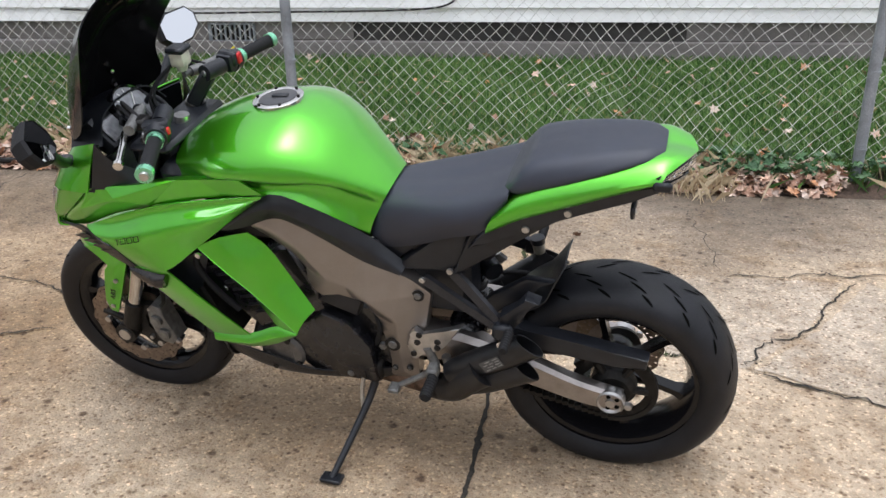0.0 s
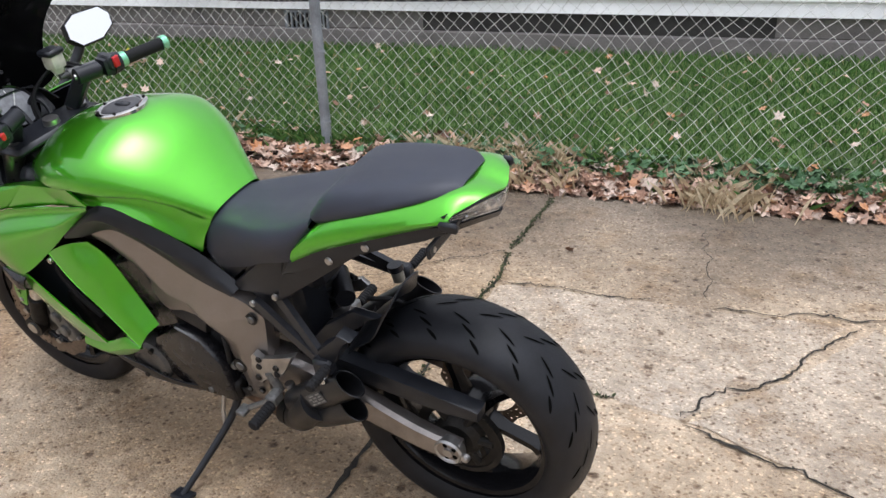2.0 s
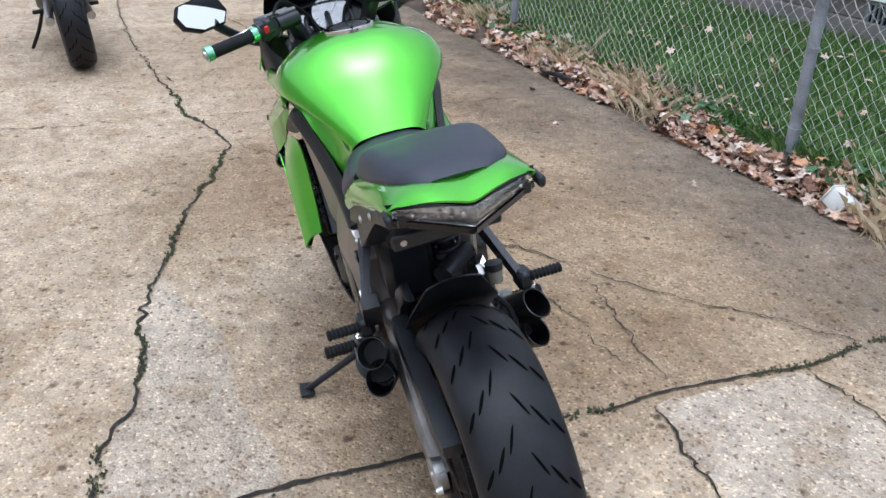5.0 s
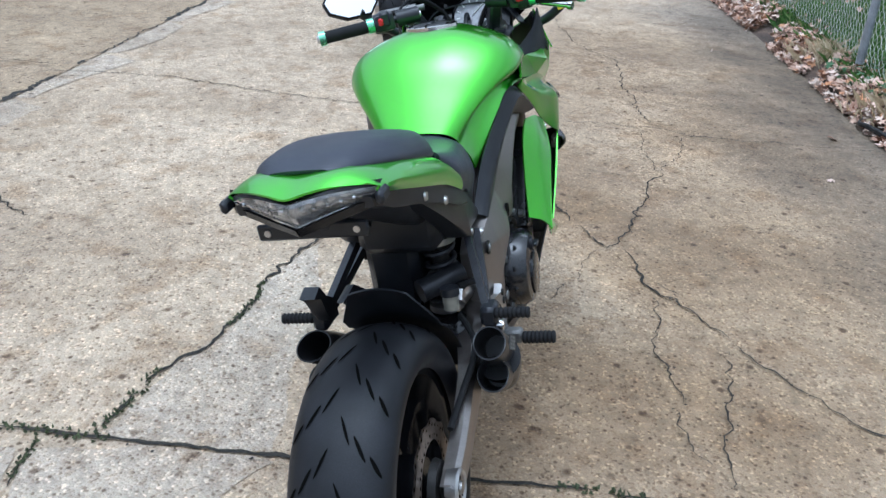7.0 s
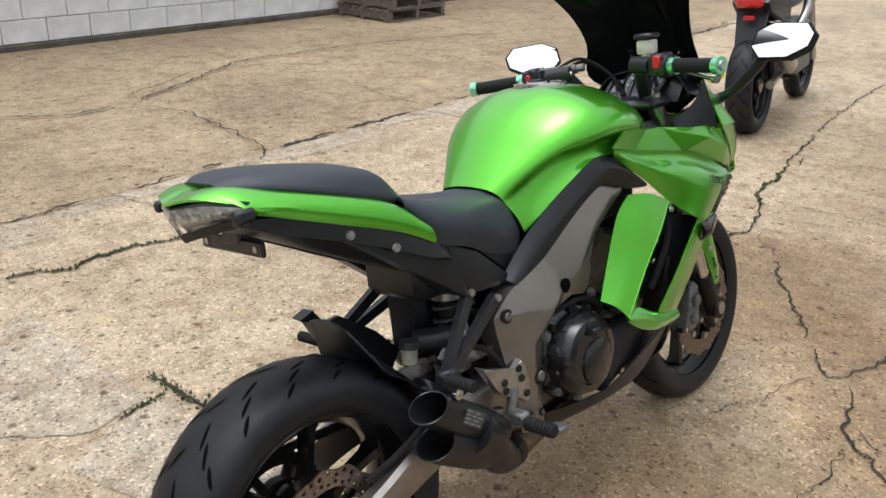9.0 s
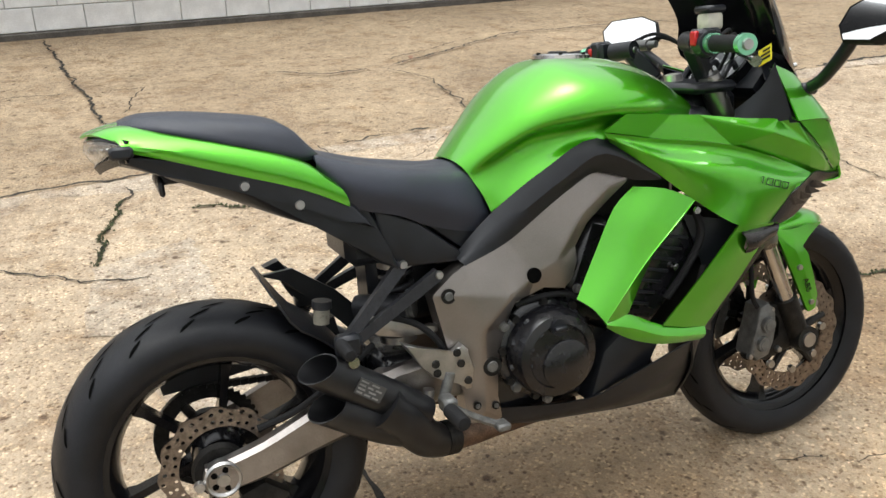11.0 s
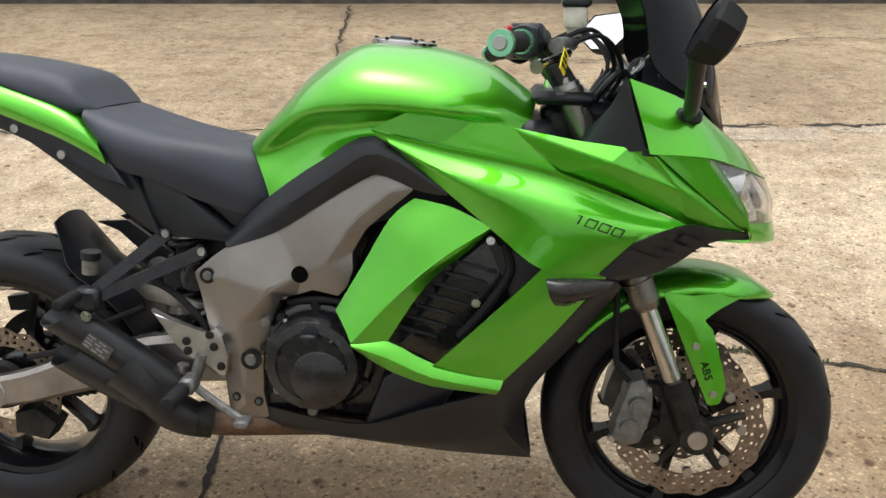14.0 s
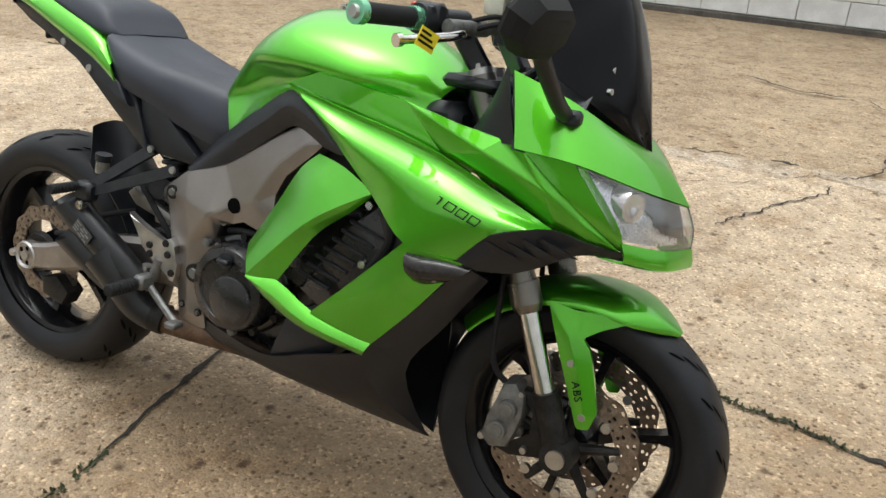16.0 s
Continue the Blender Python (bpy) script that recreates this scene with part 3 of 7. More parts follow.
def island_material(name, stops, rough=0.8, sheen=0.0):
    m = bpy.data.materials.new(name)
    m.use_nodes = True
    n, l = m.node_tree.nodes, m.node_tree.links
    b = n["Principled BSDF"]
    b.inputs["Roughness"].default_value = rough
    b.inputs["Specular IOR Level"].default_value = 0.3
    geo = n.new("ShaderNodeNewGeometry")
    r = n.new("ShaderNodeValToRGB")
    r.color_ramp.interpolation = "LINEAR"
    e = r.color_ramp.elements
    e[0].position, e[0].color = stops[0][0], (*stops[0][1], 1)
    e[1].position, e[1].color = stops[-1][0], (*stops[-1][1], 1)
    for p, c in stops[1:-1]:
        e.new(p).color = (*c, 1)
    l.new(geo.outputs["Random Per Island"], r.inputs[0])
    tex = n.new("ShaderNodeTexNoise")
    tex.inputs["Scale"].default_value = 60
    co = n.new("ShaderNodeTexCoord")
    l.new(co.outputs["Object"], tex.inputs["Vector"])
    mr = n.new("ShaderNodeMapRange")
    mr.inputs["To Min"].default_value, mr.inputs["To Max"].default_value = 0.6, 1.4
    l.new(tex.outputs["Fac"], mr.inputs["Value"])
    sc = n.new("ShaderNodeVectorMath")
    sc.operation = "SCALE"
    l.new(r.outputs[0], sc.inputs[0])
    l.new(mr.outputs[0], sc.inputs["Scale"])
    l.new(sc.outputs[0], b.inputs["Base Color"])
    return m


LEAF = island_material("fallen_leaf", [(0.0, (0.13, 0.07, 0.05)), (0.2, (0.32, 0.19, 0.13)), (0.45, (0.52, 0.35, 0.26)), (0.62, (0.66, 0.52, 0.43)), (0.75, (0.5, 0.24, 0.11)), (0.85, (0.42, 0.33, 0.27)), (1.0, (0.66, 0.54, 0.45))])
IVY = island_material("ground_ivy", [(0.0, (0.03, 0.075, 0.03)), (0.6, (0.07, 0.15, 0.06)), (1.0, (0.13, 0.2, 0.11))], 0.5)
BLADE = island_material("grass_blade", [(0.0, (0.035, 0.090, 0.016)), (0.55, (0.075, 0.165, 0.032)), (0.9, (0.13, 0.235, 0.055)), (1.0, (0.34, 0.30, 0.14))], 0.6)
STRAW = island_material("dry_grass_straw", [(0.0, (0.32, 0.24, 0.14)), (0.6, (0.55, 0.44, 0.28)), (1.0, (0.68, 0.58, 0.4))])

LOBES = [(0.0, -0.5), (0.16, -0.28), (0.46, -0.30), (0.34, -0.02), (0.52, 0.24), (0.2, 0.2), (0.0, 0.55), (-0.2, 0.2), (-0.52, 0.24), (-0.34, -0.02), (-0.46, -0.30), (-0.16, -0.28)]


def leaves(name, places, size, mat, label, category, curl=0.35):
    verts, faces = [], []
    rnd = random.Random(len(places))
    for x, y, z in places:
        s = size * rnd.uniform(0.6, 1.4)
        rot = Euler((rnd.gauss(0, 0.45), rnd.gauss(0, 0.45), rnd.uniform(0, 6.28))).to_matrix()
        c = rnd.uniform(-curl, curl)
        k = len(verts)
        verts.append(rot @ Vector((0, 0, 0)) + Vector((x, y, z)))
        for u, v in LOBES:
            w = c * (u * u * 2 + v * v) * s + rnd.gauss(0, 0.05) * s
            verts.append(rot @ Vector((u * s, v * s, w)) + Vector((x, y, z)))
        n = len(LOBES)
        faces += [(k, k + 1 + i, k + 1 + (i + 1) % n) for i in range(n)]
    return scatter_mesh(name, [tuple(v) for v in verts], faces, mat, label, category)


rnd = random.Random(5)
bed, ivy, lawn_leaves = [], [], []
for _ in range(8000):
    x = rnd.uniform(-3.5, 12.0)
    t = min(max(rnd.gauss(0.32, 0.36), -0.16 * rnd.random()), 1.25)
    y = EDGE(x) - 0.02 + (FENCE(x) - EDGE(x)) * t
    if noise.noise((x * 1.3, y * 2.5, 4.0)) > -0.28:
        bed.append((x, y, max(ground_z(x, y), 0) + (rnd.uniform(0.012, 0.03) if t < 0.04 else rnd.uniform(0.03, 0.085))))
for x0, spread, n in ((0.0, 0.5, 260), (-0.7, 0.35, 160), (0.9, 0.25, 60), (1.35, 0.2, 60), (2.6, 0.25, 70), (4.6, 0.4, 60)):
    for _ in range(n):
        x = rnd.gauss(x0, spread)
        y = EDGE(x) + (FENCE(x) - EDGE(x)) * rnd.uniform(0.3, 1.1)
        ivy.append((x, y, ground_z(x, y) + rnd.uniform(0.04, 0.12)))
for _ in range(330):
    x = rnd.uniform(-3, 10)
    y = FENCE(x) + (HOUSE(x) - FENCE(x)) * rnd.random() ** 1.2
    lawn_leaves.append((x, y, ground_z(x, y) + rnd.uniform(0.03, 0.06)))
leaves("fallen_leaves", bed, 0.062, LEAF, "brown and tan fallen maple leaves along the fence", "leaves")
leaves("ivy", ivy, 0.055, IVY, "low dark green ground ivy among fallen leaves", "ivy", 0.2)
leaves("lawn_leaves", lawn_leaves, 0.05, LEAF, "scattered brown leaves lying on the lawn", "leaves")
leaves("drive_leaves", [(2.9, -1.35, 0.012), (1.9, -1.62, 0.012), (5.6, -1.0, 0.012), (3.6, -1.5, 0.012), (0.3, -1.5, 0.012), (6.4, -0.9, 0.012), (2.2, 4.6, 0.005), (3.6, 0.2, 0.012)], 0.05, LEAF, "a few loose leaves lying on the concrete", "leaves")


def blades(name, n, where, height, width, mat, label, category, lean=0.35):
    verts, faces = [], []
    r = np.random.RandomState(n)
    for _ in range(n):
        x, y = where(r)
        z = ground_z(x, y) - 0.005
        a, h = r.uniform(0, 6.28), height * r.uniform(0.5, 1.25)
        dx, dy = math.cos(a) * width / 2, math.sin(a) * width / 2
        lx, ly = r.normal(0, lean) * h, r.normal(0, lean) * h
        k = len(verts)
        verts += [(x - dx, y - dy, z), (x + dx, y + dy, z), (x + lx * 0.4 + dx * 0.6, y + ly * 0.4 + dy * 0.6, z + h * 0.65), (x + lx, y + ly, z + h)]
        faces += [(k, k + 1, k + 2), (k, k + 2, k + 3)]
    return scatter_mesh(name, verts, faces, mat, label, category)


def on_lawn(r):
    x = r.uniform(-3.2, 9.5)
    t = r.uniform(0.0, 1.0)
    return x, FENCE(x) - 0.02 + (HOUSE(x) - FENCE(x)) * t


def in_tufts(r):
    c = ((0.75, 0.0), (1.0, 0.05), (1.25, 0.02), (2.9, 0.05), (3.3, 0.0), (-0.2, 0.1), (-1.4, 0.0), (4.1, 0.05), (5.5, 0.02))[r.randint(0, 9)]
    x = c[0] + r.normal(0, 0.12)
    return x, FENCE(x) + 0.10 + c[1] + r.normal(0, 0.09)


blades("lawn_grass", 85000, on_lawn, 0.055, 0.0055, BLADE, "short green lawn grass with yellowed blades", "grass")
blades("dry_grass", 2300, in_tufts, 0.13, 0.0018, STRAW, "tufts of dry straw-coloured grass at the fence foot", "grass", 0.55)
blades("fence_grass", 5000, lambda r: (lambda x: (x, FENCE(x) + r.normal(0.02, 0.07)))(r.uniform(-3, 10)), 0.10, 0.005, BLADE, "longer ragged grass along the fence foot", "grass", 0.5)

# ---- chain-link fence ----
fence = thing("chain_link_fence", "sagging galvanised chain-link fence on steel posts", "fence")
for x in (-4.05, -1.02, 2.02, 5.03, 8.05, 11.1):
    bm = bmesh.new()
    y = FENCE(x) + 0.03
    rod(bm, (x, y, 0.0), (x + 0.01, y, 1.32), 0.029, n=20)
    rod(bm, (x + 0.01, y, 1.32), (x + 0.01, y, 1.36), 0.033, 0.012, 20)
    part("post", bm, FENCE_STEEL, fence, "dull galvanised steel post")
    for z in (0.2, 0.6, 1.0):
        bm = bmesh.new()
        rod(bm, (x, y, z), (x, y, z + 0.012), 0.032, n=20)
        part("tie_band", bm, FENCE_STEEL, fence)
bm = bmesh.new()
rod(bm, (-4.05, FENCE(-4.05) + 0.02, 1.3), (11.1, FENCE(11.1) + 0.02, 1.3), 0.02, n=12)
part("top_rail", bm, FENCE_STEEL, fence)


def wires():
    verts, faces = [], []
    cell, wire = 0.036, 0.0013
    count = int(13.5 / cell)
    rows = int(1.14 / cell)
    for i in range(count):
        base = len(verts)
        for j in range(rows + 1):
            x = -4.0 + i * cell + (0.5 if (j + i) % 2 else -0.5) * cell
            z = 0.13 + j * cell
            damage = math.exp(-((x - 0.1) / 0.9) ** 2)
            sx = damage * 0.05 * noise.noise((x * 3, z * 4, 1.0)) + 0.008 * noise.noise((x * 6, z * 6, 5.0))
            sz = damage * 0.05 * noise.noise((x * 3, z * 4, 8.0)) + 0.012 * noise.noise((x * 2.5, z * 2, 6.0))
            sy = 0.03 * noise.noise((x * 1.2, z * 1.5, 2.0)) + damage * 0.04 * noise.noise((x * 2, z * 3, 3.0))
            c = (x + sx, FENCE(x) + sy + (0.004 if j % 2 else -0.004), z + sz)
            verts += [(c[0] - wire, c[1], c[2]), (c[0] + wire, c[1] + wire, c[2]), (c[0] + wire, c[1] - wire, c[2] + wire)]
        for j in range(rows):
            a, b = base + j * 3, base + j * 3 + 3
            faces += [(a, a + 1, b + 1, b), (a + 1, a + 2, b + 2, b + 1), (a + 2, a, b, b + 2)]
    me = bpy.data.meshes.new("wire_mesh")
    me.from_pydata(verts, [], faces)
    me.materials.append(WIRE)
    ob = new("wire_mesh", me)
    ob.parent = fence
    ob["kind"] = "stuff"
    ob["label"] = "woven galvanised diamond wire, bent in places"


wires()

# ---- litter ----
cup = thing("plastic_tub", "white square plastic tub lying on fallen leaves", "plastic tub", at=pose(1.47, -2.08, 0.06, 20, 62, 35))
bm = bmesh.new()
box(bm, (-0.045, -0.045, -0.05), (0.045, 0.045, 0.05), 0.012, seg=2)
part("tub", bm, WHITE, cup)
bm = bmesh.new()
box(bm, (-0.049, -0.049, 0.045), (0.049, 0.049, 0.055), 0.004)
part("rim", bm, WHITE, cup)
stick = bmesh.new()
tube(stick, [(3.55, -1.85, 0.02), (3.75, -1.72, 0.05), (3.9, -1.70, 0.03), (4.1, -1.78, 0.02)], 0.02, 8, 4, 0.008)
tagged(link_mesh("branch", stick, DARK), "short dark fallen branch at the edge of the drive", "branch")

# ---- neighbouring house ----
house = thing("house", "white clapboard house on a stained grey block foundation", "house", at=Matrix.Translation((0, HOUSE(0), 0)) @ Matrix.Rotation(math.atan(0.17), 4, "Z"))
bm = bmesh.new()
box(bm, (-9, -0.3, 0.0), (12, 0, 0.55))
box(bm, (-9, -0.2, 0.0), (12, 0.035, 0.385), 0.01)
part("foundation", bm, FOUNDATION, house, "stained grey block foundation with a stepped footing", False)
for i in range(-9, 12):
    bm = bmesh.new()
    box(bm, (i + 0.004, -0.05, 0.39), (i + 0.996, 0.008, 0.53), 0.004)
    part("foundation_block", bm, FOUNDATION, house, "", False)
bm = bmesh.new()
box(bm, (-9, -0.3, 0.55), (12, -0.02, 3.4))
part("wall", bm, SIDING, house, "", False)
for i in range(14):
    bm = bmesh.new()
    z = 0.535 + 0.105 * i
    vs = [bm.verts.new(p) for p in ((-9, 0.05, z), (12, 0.05, z), (12, 0.026, z + 0.115), (-9, 0.026, z + 0.115), (-9, -0.02, z), (12, -0.02, z))]
    bm.faces.new(vs[:4])
    bm.faces.new((vs[0], vs[4], vs[5], vs[1]))
    part("siding_board", bm, SIDING, house, "", False)
# Thin darker panel laid over part of the foundation
bm = bmesh.new()
box(bm, (-0.1, -0.02, 0.386), (2.45, 0.012, 0.528), 0.003)
part("dark_panel", bm, DARKBASE, house, "darker stretch of the foundation", False)
vent = new("crawl_vent")
vent.parent = house
bm = bmesh.new()
for a, b in (((3.24, 0.37), (3.62, 0.385)), ((3.24, 0.505), (3.62, 0.52)), ((3.24, 0.37), (3.255, 0.52)), ((3.605, 0.37), (3.62, 0.52))):
    box(bm, (a[0], 0.0, a[1]), (b[0], 0.03, b[1]))
part("vent_frame", bm, FENCE_STEEL, vent, "", False)
# Solid dark box standing for the shade inside the vent
bm = bmesh.new()
box(bm, (3.25, 0.0, 0.38), (3.61, 0.012, 0.51))
part("vent_hole_shade", bm, DARK, vent, "", False)
for i in range(9):
    bm = bmesh.new()
    x = 3.275 + i * 0.04
    box(bm, (x, 0.01, 0.385), (x + 0.014, 0.026, 0.505))
    part("vent_bar", bm, FENCE_STEEL, vent, "", False)
bm = bmesh.new()
tube(bm, [(4.8, 0.07, 0.63), (3.9, 0.07, 0.60), (3.0, 0.07, 0.61), (2.2, 0.07, 0.62), (1.75, 0.07, 0.65), (1.6, 0.07, 0.74)], 0.008, 8, 6)
part("wall_cable", bm, DARK, house, "thin dark cable slung along the siding")

# ---- white block wall behind the yard ----
bm = bmesh.new()
box(bm, (-16, 0.012, -0.05), (14, 0.2, 2.9))
wall_back = link_mesh("wall_back", bm, MORTAR, False)
wall_back.matrix_world = Matrix.Translation((0, WALL(0), 0)) @ Matrix.Rotation(math.atan(0.05), 4, "Z")
tagged(wall_back, "white painted concrete block wall with a dark damp foot", "wall", kind="structure")
bm = bmesh.new()
box(bm, (-16, -0.03, -0.05), (14, 0.02, 0.045), 0.01)
part("footing", bm, DAMP, wall_back, "dark damp concrete footing", False)
bm = bmesh.new()
box(bm, (-0.196, -0.012, -0.096), (0.196, 0.02, 0.096), 0.004)
first = part("block", bm, WALLPAINT, wall_back, "", False)
first.location = (-3.0, 0, 0.148)
for j in range(5):
    for i in range(34):
        if i or j:
            ob = new("block", first.data)
            ob.parent = wall_back
            ob.location = (-3.0 + 0.4 * i + (0.2 if j % 2 else 0), 0.002 * noise.noise((i * 3.1, j * 2.3, 0)), 0.148 + 0.2 * j)

# ---- wooden pallets by the wall ----
for k in range(2):
    pallet = thing("pallet", "weathered grey wooden pallet on the yard by the wall" if k == 0 else "weathered grey wooden pallet lying on another pallet", "pallet", "stacked pallets", at=pose(6.35, 6.45, -0.01 + 0.135 * k, 0, 0, 3 + 4 * k))
    for i in range(7):
        bm = bmesh.new()
        box(bm, (-0.5, -0.4 + i * 0.122, 0.11), (0.5, -0.31 + i * 0.122, 0.13), 0.003)
        part("board", bm, OLDWOOD, pallet, "", False)
    for x in (-0.48, -0.03, 0.42):
        bm = bmesh.new()
        box(bm, (x, -0.4, 0.02), (x + 0.06, 0.42, 0.108), 0.003)
        part("stringer", bm, OLDWOOD, pallet, "", False)
    for y in (-0.4, -0.02, 0.34):
        bm = bmesh.new()
        box(bm, (-0.5, y, 0.0), (0.5, y + 0.08, 0.018), 0.003)
        part("bottom_board", bm, OLDWOOD, pallet, "", False)

# ---- the green motorcycle ----
# In its own frame: x ahead from the rear axle, y to its left, z up in its own plane; it leans on its side stand.
LEAN = -12.0
bike = thing("motorcycle", "lime green sport touring motorcycle leaning on its side stand", "motorcycle", at=pose(0, 0.046, -0.004, LEAN, 0, -1.1))


def rowsym(pts, s):
    return [(x, s * y, z) for x, y, z in pts]


def panel(name, rows, mat, s, thick=0.004, ku=4, kv=3, label="", angle=30):
    bm = shell(loft([rowsym(r, s) for r in rows], ku, kv), thick)
    return part(name, bm, mat, bike, label, True, angle)


def wheel(name, centre, R, half, rim_r, spokes=6, owner=None):
    hub = new(name)
    hub.parent = owner or bike
    hub.location = centre
    # tyre
    bm = bmesh.new()
    prof = []
    for i in range(17):
        a = math.pi * (i / 16 - 0.5)
        prof.append((R - half * 0.62 * (1 - math.cos(a) ** 0.8), half * math.sin(a)))
    prof = [(rim_r, -half * 0.78), (rim_r + 0.012, -half * 0.9)] + prof + [(rim_r + 0.012, half * 0.9), (rim_r, half * 0.78)]
    lathe(bm, prof, 72)
    tyre = part("tyre", bm, RUBBER, hub, "black road tyre with worn tread")
    # rim
    bm = bmesh.new()
    w = half * 0.8
    lathe(bm, [(rim_r + 0.004, -w), (rim_r + 0.006, -w + 0.006), (rim_r - 0.012, -w + 0.012), (rim_r - 0.03, -w * 0.4), (rim_r - 0.034, 0), (rim_r - 0.03, w * 0.4),
               (rim_r - 0.012, w - 0.012), (rim_r + 0.006, w - 0.006), (rim_r + 0.004, w), (rim_r + 0.02, w * 0.9), (rim_r + 0.015, -w * 0.9)], 60, closed=True)
    part("rim", bm, GLOSS, hub, "gloss black cast rim")
    for i in range(spokes):
        bm = bmesh.new()
        a = 2 * math.pi * (i + 0.3) / spokes
        m = Matrix.Rotation(-a, 4, "Y")
        vs = []
        for r, ww, tt in ((0.03, 0.017, 0.028), (0.10, 0.008, 0.016), (rim_r - 0.05, 0.0085, 0.018), (rim_r - 0.02, 0.014, 0.028)):
            vs.append([bm.verts.new(m @ Vector((r, y, z))) for y, z in ((-tt, -ww), (tt, -ww), (tt, ww), (-tt, ww))])
        for p, q in zip(vs, vs[1:]):
            for j in range(4):
                bm.faces.new((p[j], p[(j + 1) % 4], q[(j + 1) % 4], q[j]))
        part("spoke", bm, GLOSS, hub)
    bm = bmesh.new()
    lathe(bm, [(0.0, -0.07), (0.05, -0.07), (0.055, -0.05), (0.055, 0.05), (0.05, 0.07), (0.0, 0.07)], 32)
    part("hub", bm, GLOSS, hub)
    # tread sipes: near-black strips on the rubber stand for the shade in grooves
    bm = bmesh.new()
    count = 18

    def on(a, y):
        s = min(abs(y) / half, 0.999)
        r = R - half * 0.62 * (1 - math.cos(math.asin(s)) ** 0.8) + 0.0012
        return Vector((r * math.cos(a), y, r * math.sin(a)))

    for i in range(count):
        for sgn in (-1, 1):
            for y0, y1, da, off in ((0.08, 0.30, 0.15, 0.0), (0.36, 0.60, 0.13, 0.10), (0.66, 0.86, 0.10, 0.2)):
                a0 = 2 * math.pi * (i + off * 3 + (0.5 if sgn > 0 else 0)) / count
                n = 5
                left, right = [], []
                for k in range(n + 1):
                    t = k / n
                    y = sgn * half * (y0 + (y1 - y0) * t)
                    a = a0 + da * t
                    wd = 0.042 * math.sin(math.pi * (0.06 + 0.88 * t)) ** 0.7 + 0.001
                    left.append(bm.verts.new(on(a - wd / 2, y)))
                    right.append(bm.verts.new(on(a + wd / 2, y)))
                for k in range(n):
                    bm.faces.new((left[k], left[k + 1], right[k + 1], right[k]))
    tread = part("tread_groove_shade", bm, SHADEBLACK, hub)
    tread["kind"] = "stuff"
    return hub


def petal_disc(parent, y, r_out, r_in, rows, cells, name="brake_disc"):
    bm = bmesh.new()
    th = 0.0025
    for side in (-1, 1):
        for i in range(cells):
            for j in range(rows):
                a0, a1 = 2 * math.pi * i / cells, 2 * math.pi * (i + 1) / cells
                r0 = r_in + (r_out - r_in) * j / rows
                r1 = r_in + (r_out - r_in) * (j + 1) / rows
                wave = lambda a, r: r + (0.004 * math.cos(a * cells / 3) if abs(r - r_out) < 1e-6 else 0)
                def P(u, v):
                    a = a0 + (a1 - a0) * u
                    q = r0 + (r1 - r0) * v
                    r = wave(a, r1) * v + r0 * (1 - v) if j == rows - 1 else q
                    return Vector((r * math.cos(a), y + side * th, r * math.sin(a)))
                ring = [(0, 0), (0.5, 0), (1, 0), (1, 0.5), (1, 1), (0.5, 1), (0, 1), (0, 0.5)]
                shift = 0.12 if (i + j) % 2 else -0.12
                o = [bm.verts.new(P(*q)) for q in ring]
                h = []
                for k in range(8):
                    ang = math.pi * (1.25 + k / 4)
                    h.append(bm.verts.new(P(0.5 + 0.27 * math.cos(ang), 0.5 + shift + 0.24 * math.sin(ang))))
                for k in range(8):
                    bm.faces.new((o[k], o[(k + 1) % 8], h[(k + 1) % 8], h[k]))
    bmesh.ops.remove_doubles(bm, verts=bm.verts[:], dist=0.0004)
    ob = part(name, bm, DISC, parent, "petal-edged drilled steel brake disc", False)
    return ob


rear = wheel("rear_wheel", (0.008, 0.0, 0.31), 0.313, 0.095, 0.222)
front = wheel("front_wheel", (1.442, 0.0, 0.287), 0.297, 0.061, 0.222)
for y in (-0.078, 0.078):
    petal_disc(front, y, 0.150, 0.105, 3, 42)
petal_disc(rear, -0.085, 0.122, 0.085, 2, 36)

def relief(name, pts, n, mat, s, ridges=(), thick=0.006, soft=0.004, parent=None, label="", angle=9):
    """A faceted panel in the side view: the first n points go round its edge, the rest lie inside; ridges join points by creases."""
    edges = [(i, (i + 1) % n) for i in range(n)] + list(ridges)
    vs, _, fs, orig, _, _ = delaunay_2d_cdt([Vector((p[0], p[2])) for p in pts], edges, [], 1, 1e-5)
    bm = bmesh.new()
    verts = [bm.verts.new((v.x, s * pts[o[0]][1], v.y)) for v, o in zip(vs, orig)]
    for f in fs:
        bm.faces.new([verts[i] for i in f])
    for v in [v for v in bm.verts if not v.link_faces]:
        bm.verts.remove(v)
    bmesh.ops.recalc_face_normals(bm, faces=bm.faces[:])
    if soft:
        bm.normal_update()
        creased = [e for e in bm.edges if len(e.link_faces) == 2 and e.calc_face_angle(0) > radians(7)]
        bmesh.ops.bevel(bm, geom=creased, offset=soft, segments=2, affect="EDGES", profile=0.5, clamp_overlap=True)
    r = bmesh.ops.extrude_face_region(bm, geom=bm.faces[:], use_keep_orig=True)
    bmesh.ops.translate(bm, vec=(0, -s * thick, 0), verts=[g for g in r["geom"] if isinstance(g, bmesh.types.BMVert)])
    return part(name, bm, mat, parent or bike, label, True, angle)


